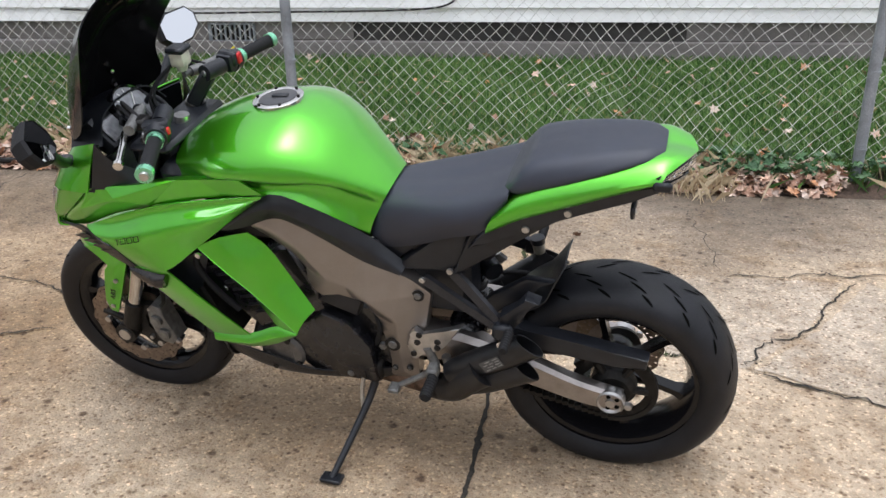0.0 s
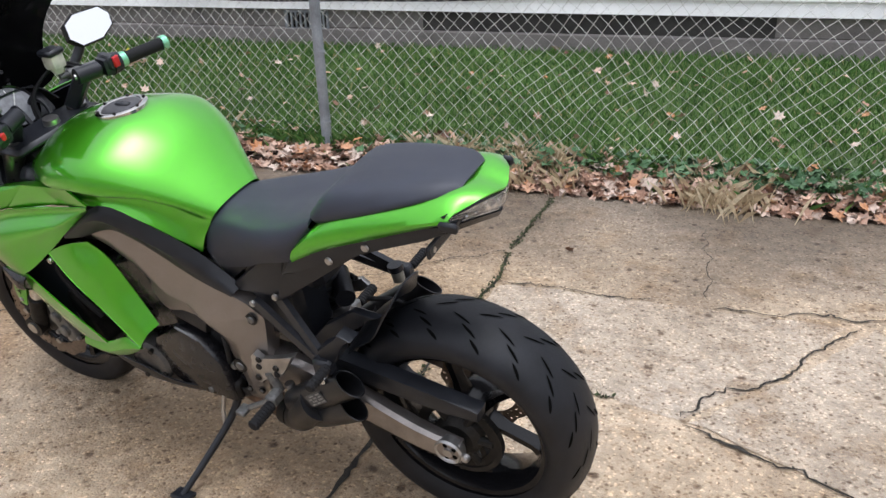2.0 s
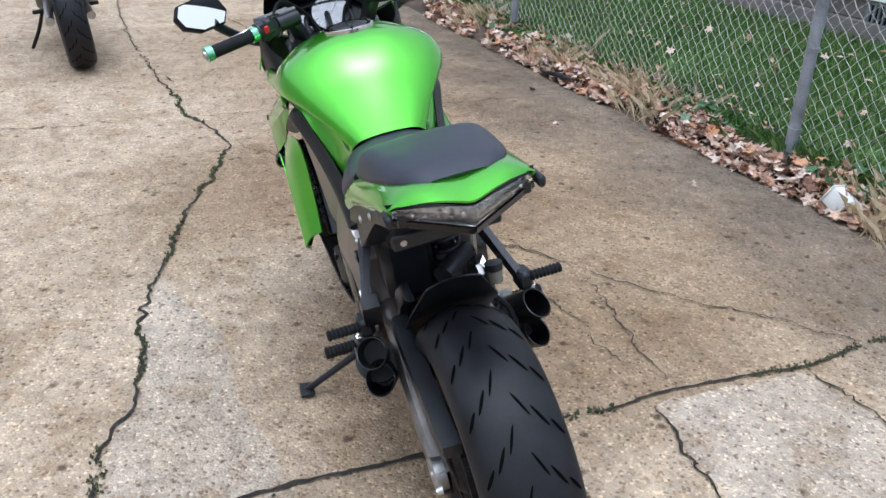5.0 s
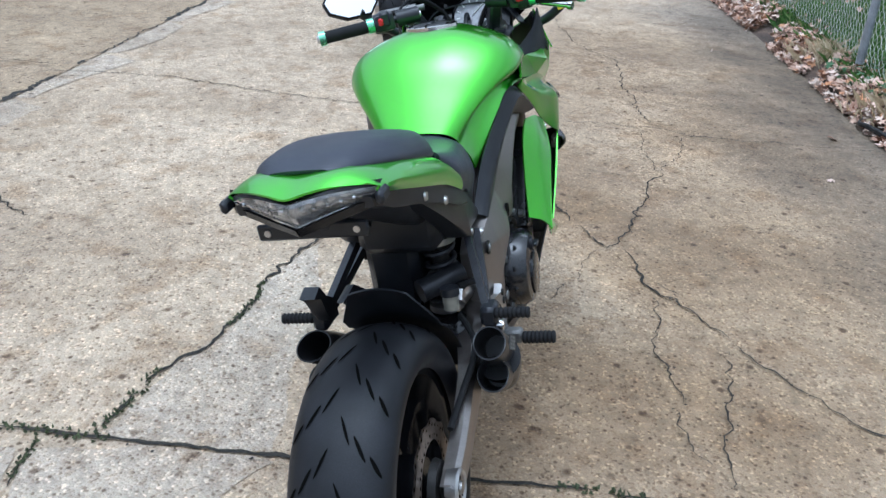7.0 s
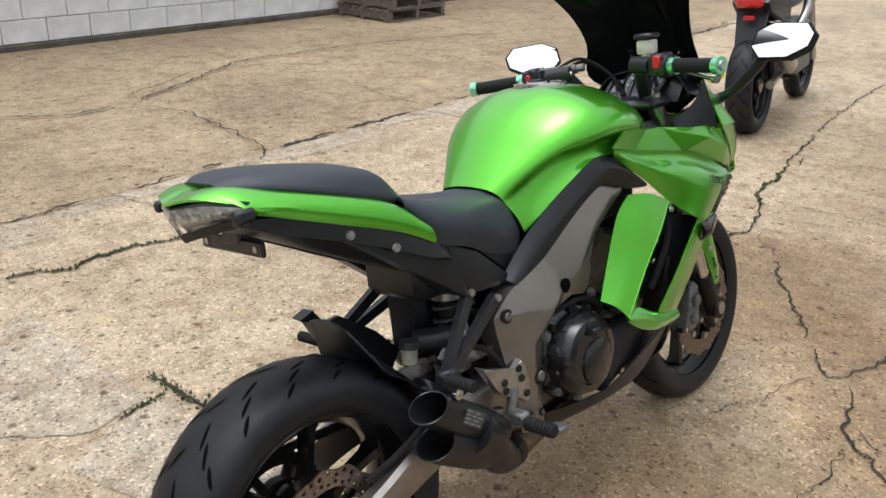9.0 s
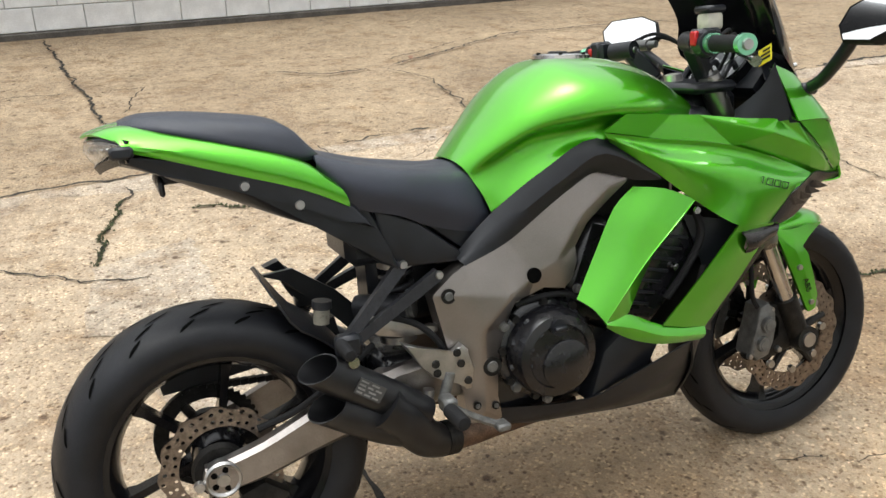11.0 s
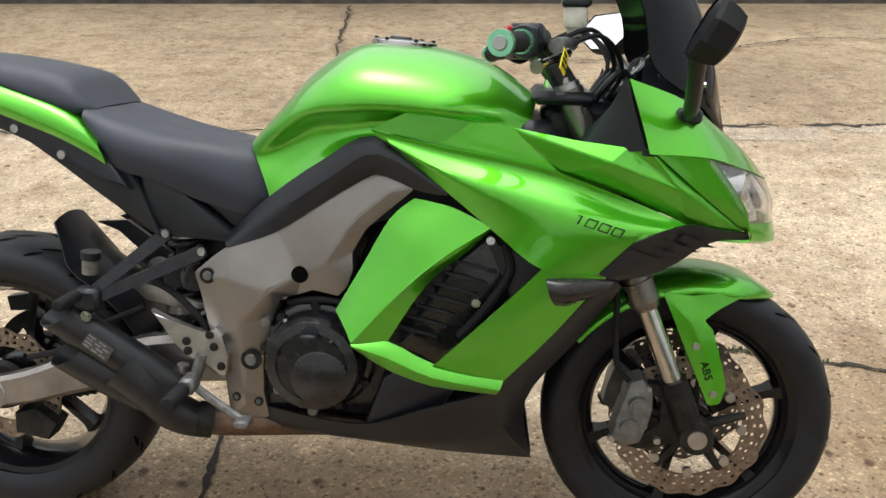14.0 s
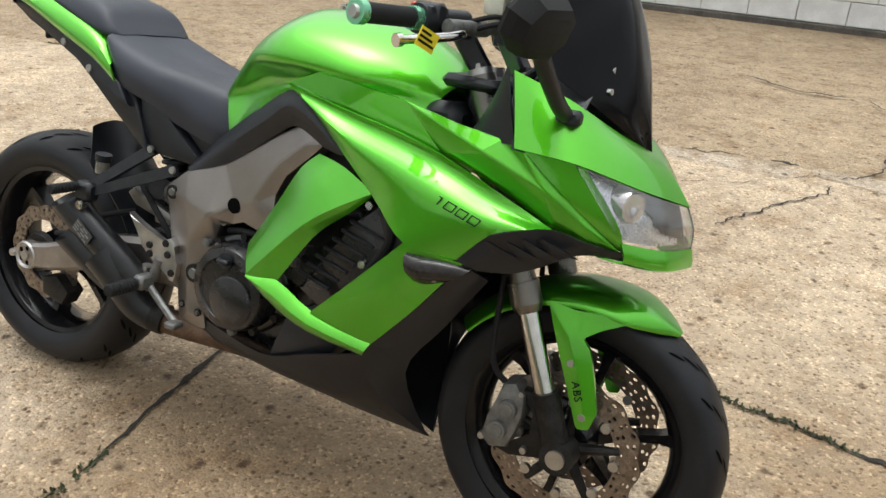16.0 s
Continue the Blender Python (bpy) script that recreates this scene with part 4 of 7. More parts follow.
# tank: sections from the seat to the steering head
tank = arch([
    (0.56, [(0.605, 0.118, 0.738), (0.592, 0.110, 0.775), (0.577, 0.096, 0.806), (0.568, 0.088, 0.824), (0.56, 0.068, 0.838), (0.557, 0.035, 0.844), (0.556, 0.0, 0.846)]),
    (0.63, [(0.648, 0.130, 0.768), (0.64, 0.112, 0.80), (0.633, 0.103, 0.838), (0.628, 0.128, 0.868), (0.626, 0.105, 0.897), (0.624, 0.05, 0.914), (0.622, 0.0, 0.918)]),
    (0.70, [(0.712, 0.150, 0.814), (0.705, 0.128, 0.842), (0.70, 0.128, 0.880), (0.695, 0.174, 0.906), (0.693, 0.147, 0.948), (0.69, 0.07, 0.977), (0.69, 0.0, 0.984)]),
    (0.77, [(0.775, 0.171, 0.852), (0.775, 0.156, 0.870), (0.775, 0.162, 0.893), (0.772, 0.209, 0.922), (0.77, 0.178, 0.980), (0.77, 0.085, 1.020), (0.77, 0.0, 1.027)]),
    (0.85, [(0.85, 0.186, 0.866), (0.85, 0.180, 0.882), (0.85, 0.187, 0.902), (0.85, 0.216, 0.930), (0.85, 0.182, 0.982), (0.85, 0.09, 1.022), (0.85, 0.0, 1.032)]),
    (0.94, [(0.95, 0.188, 0.85), (0.95, 0.186, 0.88), (0.95, 0.192, 0.90), (0.95, 0.204, 0.926), (0.95, 0.166, 0.970), (0.945, 0.08, 1.010), (0.94, 0.0, 1.021)]),
    (1.02, [(1.03, 0.182, 0.84), (1.03, 0.174, 0.875), (1.03, 0.164, 0.895), (1.03, 0.165, 0.917), (1.03, 0.138, 0.948), (1.03, 0.07, 0.981), (1.03, 0.0, 0.992)]),
    (1.09, [(1.07, 0.163, 0.83), (1.08, 0.153, 0.86), (1.09, 0.138, 0.88), (1.10, 0.125, 0.902), (1.105, 0.10, 0.917), (1.11, 0.05, 0.932), (1.11, 0.0, 0.937)]),
], 5, 6)
part("fuel_tank", shell(tank, 0.004), GREEN, bike, "sculpted lime green fuel tank", True, 60)

seat = arch([
    (0.25, [(0.25, 0.12, 0.87), (0.25, 0.135, 0.885), (0.25, 0.12, 0.90), (0.25, 0.06, 0.905), (0.25, 0.0, 0.905)]),
    (0.32, [(0.30, 0.145, 0.80), (0.31, 0.155, 0.84), (0.32, 0.13, 0.873), (0.32, 0.07, 0.878), (0.32, 0.0, 0.875)]),
    (0.40, [(0.40, 0.140, 0.765), (0.40, 0.150, 0.81), (0.40, 0.125, 0.85), (0.40, 0.06, 0.856), (0.40, 0.0, 0.852)]),
    (0.49, [(0.47, 0.125, 0.73), (0.48, 0.135, 0.78), (0.49, 0.11, 0.832), (0.49, 0.05, 0.84), (0.49, 0.0, 0.838)]),
    (0.56, [(0.56, 0.115, 0.705), (0.565, 0.122, 0.75), (0.565, 0.10, 0.81), (0.56, 0.05, 0.836), (0.56, 0.0, 0.84)]),
    (0.62, [(0.60, 0.098, 0.715), (0.605, 0.104, 0.735), (0.60, 0.088, 0.785), (0.59, 0.05, 0.825), (0.58, 0.0, 0.835)]),
], 5, 5)
part("rider_seat", shell(seat, 0.006), VINYL, bike, "black vinyl rider seat", True, 60)

pillion = arch([
    (0.264, [(0.262, 0.080, 0.894), (0.264, 0.096, 0.897), (0.263, 0.094, 0.900), (0.263, 0.05, 0.902), (0.263, 0.0, 0.902)]),
    (0.25, [(0.252, 0.112, 0.892), (0.25, 0.120, 0.902), (0.243, 0.106, 0.921), (0.24, 0.05, 0.927), (0.24, 0.0, 0.927)]),
    (0.21, [(0.217, 0.124, 0.894), (0.213, 0.132, 0.911), (0.207, 0.110, 0.953), (0.202, 0.05, 0.964), (0.20, 0.0, 0.966)]),
    (0.12, [(0.12, 0.121, 0.922), (0.12, 0.129, 0.939), (0.12, 0.105, 0.974), (0.12, 0.05, 0.983), (0.12, 0.0, 0.984)]),
    (0.03, [(0.03, 0.108, 0.950), (0.03, 0.115, 0.965), (0.03, 0.088, 0.989), (0.03, 0.05, 0.996), (0.03, 0.0, 0.997)]),
    (-0.04, [(-0.04, 0.086, 0.966), (-0.04, 0.092, 0.980), (-0.04, 0.072, 0.996), (-0.04, 0.04, 1.0), (-0.04, 0.0, 1.0)]),
    (-0.08, [(-0.072, 0.056, 0.974), (-0.079, 0.059, 0.981), (-0.079, 0.045, 0.989), (-0.08, 0.02, 0.991), (-0.08, 0.0, 0.991)]),
], 4, 3)
part("pillion_seat", shell(pillion, 0.006), VINYL, bike, "raised black vinyl pillion seat", True, 60)

tail = arch([
    (0.30, [(0.30, 0.155, 0.80), (0.297, 0.160, 0.818), (0.285, 0.148, 0.842), (0.28, 0.06, 0.85), (0.28, 0.0, 0.85)]),
    (0.22, [(0.22, 0.148, 0.842), (0.22, 0.156, 0.862), (0.22, 0.138, 0.895), (0.22, 0.06, 0.900), (0.22, 0.0, 0.898)]),
    (0.10, [(0.10, 0.138, 0.885), (0.10, 0.148, 0.908), (0.10, 0.122, 0.940), (0.10, 0.06, 0.945), (0.10, 0.0, 0.943)]),
    (0.0, [(0.0, 0.128, 0.920), (0.0, 0.138, 0.940), (0.0, 0.104, 0.968), (0.0, 0.05, 0.973), (0.0, 0.0, 0.970)]),
    (-0.07, [(-0.07, 0.124, 0.944), (-0.074, 0.130, 0.957), (-0.075, 0.086, 0.984), (-0.08, 0.04, 0.987), (-0.08, 0.0, 0.984)]),
    (-0.12, [(-0.080, 0.120, 0.953), (-0.082, 0.121, 0.961), (-0.122, 0.066, 0.976), (-0.138, 0.03, 0.975), (-0.146, 0.0, 0.970)]),
], 3, 4)
part("tail_cowl", shell(tail, 0.004), GREEN, bike, "lime green tail cowl", True, 40)

for s in (-1, 1):
    # upper fairing: facets between the cockpit edge and the long seam
    relief("upper_fairing", [(0.820, 0.214, 0.886), (0.884, 0.206, 0.917), (1.0, 0.192, 0.899), (1.075, 0.196, 0.887), (1.18, 0.203, 0.873), (1.268, 0.210, 0.860), (1.300, 0.223, 0.864),
                             (1.40, 0.199, 0.781), (1.495, 0.153, 0.706), (1.436, 0.178, 0.714), (1.38, 0.188, 0.727), (1.27, 0.196, 0.777), (1.153, 0.202, 0.819), (0.94, 0.192, 0.859),
                             (1.24, 0.226, 0.838), (1.356, 0.216, 0.795), (1.427, 0.190, 0.749)], 14, GREEN, s,
           ((2, 13), (3, 12), (3, 14), (14, 15), (15, 16), (16, 8), (5, 15), (14, 12)), 0.005, 0.0035)
    panel("inner_fairing", [[(0.886, 0.205, 0.916), (1.0, 0.191, 0.898), (1.075, 0.195, 0.886), (1.18, 0.202, 0.872), (1.268, 0.209, 0.859)], [(0.89, 0.190, 0.918), (1.0, 0.176, 0.90), (1.07, 0.158, 0.885), (1.14, 0.155, 0.868), (1.24, 0.17, 0.85)]], GREEN, s, ku=3, kv=1)
    # side fairing, hollow under the seam and full below it
    panel("side_fairing", [[(0.820, 0.216, 0.883), (0.94, 0.206, 0.857), (1.06, 0.211, 0.838), (1.153, 0.213, 0.816), (1.27, 0.208, 0.774), (1.38, 0.194, 0.728)],
                           [(0.825, 0.214, 0.878), (0.945, 0.206, 0.840), (1.065, 0.211, 0.817), (1.16, 0.214, 0.793), (1.27, 0.211, 0.753), (1.365, 0.208, 0.728)],
                           [(0.83, 0.210, 0.872), (0.955, 0.230, 0.815), (1.078, 0.243, 0.778), (1.172, 0.250, 0.752), (1.263, 0.243, 0.726), (1.335, 0.226, 0.723)],
                           [(0.838, 0.202, 0.865), (0.945, 0.222, 0.800), (1.06, 0.238, 0.738), (1.155, 0.253, 0.694), (1.25, 0.240, 0.680), (1.31, 0.233, 0.714)],
                           [(0.842, 0.198, 0.861), (0.93, 0.212, 0.797), (1.036, 0.224, 0.714), (1.129, 0.252, 0.651), (1.232, 0.232, 0.643), (1.275, 0.235, 0.692)]], GREEN, s, ku=4, kv=4)
    # nose side, from the fairing to the headlight
    panel("nose_side", [[(1.300, 0.227, 0.867), (1.352, 0.221, 0.865), (1.404, 0.210, 0.858)], [(1.352, 0.218, 0.823), (1.40, 0.206, 0.812), (1.452, 0.190, 0.800)],
                        [(1.40, 0.203, 0.783), (1.44, 0.191, 0.767), (1.486, 0.175, 0.752)], [(1.452, 0.178, 0.742), (1.474, 0.171, 0.732), (1.493, 0.166, 0.728)], [(1.495, 0.154, 0.706), (1.496, 0.155, 0.710), (1.497, 0.157, 0.715)]], GREEN, s, ku=3, kv=3)
    # nose top
    panel("nose_cowl", [[(1.263, 0.199, 0.98), (1.36, 0.165, 0.945), (1.43, 0.09, 0.90), (1.475, 0.0, 0.868)], [(1.285, 0.22, 0.91), (1.385, 0.195, 0.895), (1.475, 0.10, 0.86), (1.52, 0.0, 0.835)],
                        [(1.30, 0.236, 0.857), (1.405, 0.217, 0.85), (1.50, 0.12, 0.815), (1.562, 0.0, 0.785)]], GREEN, s)
    panel("headlight_reflector", [[(1.385, 0.206, 0.842), (1.475, 0.115, 0.808), (1.532, 0.004, 0.780)], [(1.435, 0.184, 0.775), (1.505, 0.105, 0.765), (1.545, 0.004, 0.745)], [(1.468, 0.160, 0.732), (1.525, 0.088, 0.718), (1.552, 0.004, 0.713)]], HEADSILVER, s, ku=2, kv=2, angle=5)
    panel("headlight_mask", [[(1.475, 0.118, 0.811), (1.51, 0.06, 0.797), (1.540, 0.004, 0.781)], [(1.512, 0.090, 0.772), (1.535, 0.05, 0.763), (1.553, 0.004, 0.752)], [(1.535, 0.060, 0.738), (1.548, 0.035, 0.732), (1.560, 0.004, 0.726)]], GLOSS, s, ku=2, kv=2, label="black inner mask of the headlight")
    panel("headlight", [[(1.405, 0.214, 0.847), (1.50, 0.12, 0.812), (1.56, 0.004, 0.783)], [(1.46, 0.192, 0.775), (1.54, 0.11, 0.765), (1.578, 0.004, 0.745)], [(1.492, 0.166, 0.728), (1.55, 0.09, 0.715), (1.58, 0.004, 0.71)]], LENS, s, label="clear headlight lens")
    panel("chin", [[(1.492, 0.168, 0.729), (1.55, 0.092, 0.716), (1.582, 0.0, 0.712)], [(1.50, 0.164, 0.695), (1.56, 0.095, 0.682), (1.588, 0.0, 0.678)], [(1.45, 0.15, 0.69), (1.52, 0.08, 0.672), (1.56, 0.0, 0.668)]], GREEN, s)
    # lower green panels: the outer face, the return into the opening, and the rail below
    panel("side_panel", [[(0.895, 0.199, 0.762), (0.965, 0.213, 0.750), (1.036, 0.222, 0.718)], [(0.850, 0.194, 0.722), (0.903, 0.226, 0.703), (0.95, 0.246, 0.664)],
                         [(0.800, 0.196, 0.635), (0.845, 0.229, 0.622), (0.880, 0.250, 0.602)], [(0.748, 0.203, 0.545), (0.768, 0.232, 0.528), (0.786, 0.252, 0.499)]], GREEN, s, ku=4, kv=4)
    panel("panel_return", [[(1.036, 0.223, 0.718), (1.034, 0.221, 0.714), (1.032, 0.218, 0.710)], [(0.95, 0.247, 0.664), (0.972, 0.236, 0.667), (0.993, 0.222, 0.671)],
                           [(0.88, 0.251, 0.602), (0.90, 0.239, 0.605), (0.922, 0.224, 0.609)], [(0.786, 0.253, 0.499), (0.82, 0.245, 0.500), (0.852, 0.234, 0.501)]], GREEN, s, ku=3, kv=4)
    panel("lower_rail", [[(0.786, 0.246, 0.501), (0.853, 0.236, 0.500), (0.937, 0.232, 0.459), (1.066, 0.212, 0.425)], [(0.787, 0.255, 0.495), (0.853, 0.253, 0.474), (0.937, 0.249, 0.438), (1.060, 0.223, 0.409)],
                         [(0.79, 0.245, 0.486), (0.855, 0.240, 0.445), (0.937, 0.236, 0.416), (1.052, 0.214, 0.396)]], GREEN, s, ku=3, kv=3)
    panel("lower_fairing", [[(1.127, 0.250, 0.652), (1.18, 0.246, 0.645), (1.24, 0.232, 0.638)], [(1.033, 0.246, 0.554), (1.09, 0.240, 0.540), (1.155, 0.222, 0.525)], [(0.937, 0.238, 0.458), (1.0, 0.228, 0.440), (1.066, 0.212, 0.423)]], GREEN, s)
    relief("frame_spar", [(0.454, 0.137, 0.590), (0.500, 0.141, 0.628), (0.526, 0.146, 0.645), (0.62, 0.146, 0.678), (0.707, 0.152, 0.734), (0.77, 0.160, 0.775), (0.821, 0.168, 0.800), (0.897, 0.186, 0.779),
                          (0.85, 0.174, 0.738), (0.80, 0.168, 0.694), (0.768, 0.163, 0.651), (0.775, 0.164, 0.615), (0.762, 0.163, 0.578), (0.744, 0.160, 0.560), (0.696, 0.160, 0.570), (0.66, 0.157, 0.563), (0.631, 0.153, 0.548),
                          (0.607, 0.149, 0.509), (0.597, 0.145, 0.46), (0.587, 0.142, 0.408), (0.584, 0.138, 0.343), (0.593, 0.134, 0.286), (0.514, 0.134, 0.284), (0.506, 0.137, 0.371), (0.49, 0.138, 0.43), (0.476, 0.136, 0.484), (0.463, 0.134, 0.55),
                          (0.485, 0.148, 0.587), (0.535, 0.164, 0.583), (0.616, 0.178, 0.568), (0.672, 0.1635, 0.601), (0.72, 0.172, 0.622), (0.785, 0.178, 0.715), (0.85, 0.182, 0.768), (0.55, 0.164, 0.50), (0.550, 0.157, 0.40), (0.549, 0.149, 0.32)], 27, FRAME, s,
           ((27, 28), (28, 29), (29, 30), (30, 31), (31, 32), (32, 33), (29, 34), (34, 35), (35, 36)), 0.05, 0.006, label="bronze-grey cast aluminium frame")
    panel("frame_cover", [[(0.515, 0.118, 0.660), (0.57, 0.124, 0.713), (0.625, 0.133, 0.757), (0.71, 0.154, 0.815), (0.82, 0.184, 0.871), (0.93, 0.205, 0.800)], [(0.52, 0.140, 0.652), (0.60, 0.150, 0.702), (0.665, 0.162, 0.744), (0.745, 0.180, 0.797), (0.83, 0.204, 0.840), (0.955, 0.214, 0.772)],
                          [(0.527, 0.148, 0.644), (0.62, 0.150, 0.677), (0.707, 0.157, 0.733), (0.77, 0.166, 0.774), (0.823, 0.180, 0.800), (0.90, 0.196, 0.775)]], BLACK, s)

# wind screen
rows = []
for c, e in (((1.475, 0.868), (1.468, 0.02, 0.872)), ((1.455, 0.95), (1.39, 0.13, 0.94)), ((1.43, 1.03), (1.305, 0.18, 1.0)), ((1.395, 1.12), (1.285, 0.165, 1.09)), ((1.335, 1.21), (1.24, 0.185, 1.18)), ((1.235, 1.295), (1.175, 0.235, 1.265))):
    rows.append([(e[0], e[1], e[2]), (c[0] * 0.45 + e[0] * 0.55, e[1] * 0.75, c[1] * 0.45 + e[2] * 0.55), (c[0] - 0.01, e[1] * 0.35, c[1]), (c[0], 0, c[1]), (c[0] - 0.01, -e[1] * 0.35, c[1]), (c[0] * 0.45 + e[0] * 0.55, -e[1] * 0.75, c[1] * 0.45 + e[2] * 0.55), (e[0], -e[1], e[2])])
part("windscreen", shell(loft(rows, 4, 4), 0.003), SCREEN, bike, "dark smoked windscreen", True, 60)
for x, y, z in ((1.40, 0.09, 1.0), (1.405, 0.105, 0.965), (1.385, 0.075, 1.045)):
    for s in (-1, 1):
        bm = bmesh.new()
        rod(bm, (x - 0.01, s * y, z), (x + 0.005, s * (y + 0.004), z + 0.002), 0.006, n=10)
        part("screen_bolt", bm, CHROME, bike)


# ---- lower body, engine and running gear ----
def both(fn):
    for s in (-1, 1):
        fn(s)


def lower_body(s):
    panel("belly_pan", [[(0.58, 0.13, 0.31), (0.78, 0.172, 0.30), (0.91, 0.19, 0.345), (1.045, 0.2, 0.392)], [(0.58, 0.12, 0.265), (0.78, 0.15, 0.26), (0.94, 0.16, 0.27), (1.08, 0.14, 0.30)],
                        [(0.56, 0.05, 0.225), (0.78, 0.07, 0.215), (0.95, 0.06, 0.195), (1.13, 0.012, 0.165)]], BLACK, s, label="black belly pan")
    panel("front_shield", [[(1.245, 0.232, 0.636), (1.155, 0.221, 0.525), (1.06, 0.208, 0.42), (1.042, 0.2, 0.388)], [(1.265, 0.215, 0.62), (1.175, 0.2, 0.505), (1.085, 0.18, 0.39), (1.07, 0.16, 0.30)],
                           [(1.275, 0.185, 0.605), (1.195, 0.165, 0.485), (1.11, 0.13, 0.35), (1.13, 0.014, 0.165)]], BLACK, s, label="black inner edge of the fairing")
    panel("air_vent", [[(1.228, 0.232, 0.642), (1.272, 0.236, 0.693), (1.306, 0.236, 0.714), (1.38, 0.203, 0.731), (1.436, 0.185, 0.720), (1.494, 0.160, 0.711)], [(1.245, 0.231, 0.638), (1.294, 0.224, 0.665), (1.336, 0.212, 0.682), (1.395, 0.190, 0.704), (1.44, 0.174, 0.706), (1.500, 0.152, 0.700)],
                       [(1.264, 0.218, 0.632), (1.320, 0.200, 0.638), (1.370, 0.188, 0.661), (1.408, 0.176, 0.686), (1.45, 0.16, 0.698), (1.505, 0.135, 0.694)]], BLACK, s, label="matt black chin vent")
    for k in range(4):
        x, z, y = 1.282 + 0.030 * k, 0.690 + 0.0075 * k, 0.233 - 0.008 * k
        bm = bmesh.new()
        vs = [bm.verts.new((a, s * b, c)) for a, b, c in ((x - 0.022, y + 0.002, z - 0.010), (x, y + 0.008, z + 0.002), (x + 0.062, y - 0.016, z - 0.024), (x + 0.02, y - 0.004, z - 0.022), (x + 0.02, y - 0.02, z - 0.010))]
        for t in ((0, 1, 3), (1, 2, 3), (1, 4, 2), (0, 4, 1), (0, 3, 4), (3, 2, 4)):
            bm.faces.new([vs[i] for i in t])
        part("vent_rib", bm, BLACK, bike, "", False)
    sig = new("front_indicator")
    sig.parent = bike
    bm = loft([rowsym(r, s) for r in ([(1.136, 0.246, 0.637), (1.19, 0.243, 0.636), (1.258, 0.226, 0.632)], [(1.136, 0.259, 0.629), (1.17, 0.262, 0.625), (1.25, 0.236, 0.624)], [(1.142, 0.262, 0.606), (1.17, 0.263, 0.602), (1.232, 0.240, 0.608)], [(1.152, 0.240, 0.584), (1.175, 0.238, 0.583), (1.205, 0.226, 0.592)])], 4, 4)
    part("lens", shell(bm, 0.004), SMOKE, sig, "smoked indicator lens", True, 60)
    bm = bmesh.new()
    box(bm, (1.148, s * 0.238 - 0.008, 0.592), (1.20, s * 0.238 + 0.016, 0.626), 0.004)
    part("bulb_housing", bm, AMBERGREY, sig)
    # headlight insides
    hl = new("headlight_unit")
    hl.parent = bike
    bm = bmesh.new()
    lathe(bm, [(0.0, -0.004), (0.018, -0.014), (0.032, -0.012), (0.046, 0.012), (0.05, 0.03)], 32, Matrix.Translation((1.482, s * 0.125, 0.785)) @ Matrix.Scale(0.85, 4) @ Matrix.Rotation(s * 0.5, 4, "Z") @ Matrix.Rotation(-math.pi / 2, 4, "Z") @ Matrix.Scale(-1, 4, (0, 1, 0)))
    part("reflector", bm, CHROME, hl)


both(lower_body)


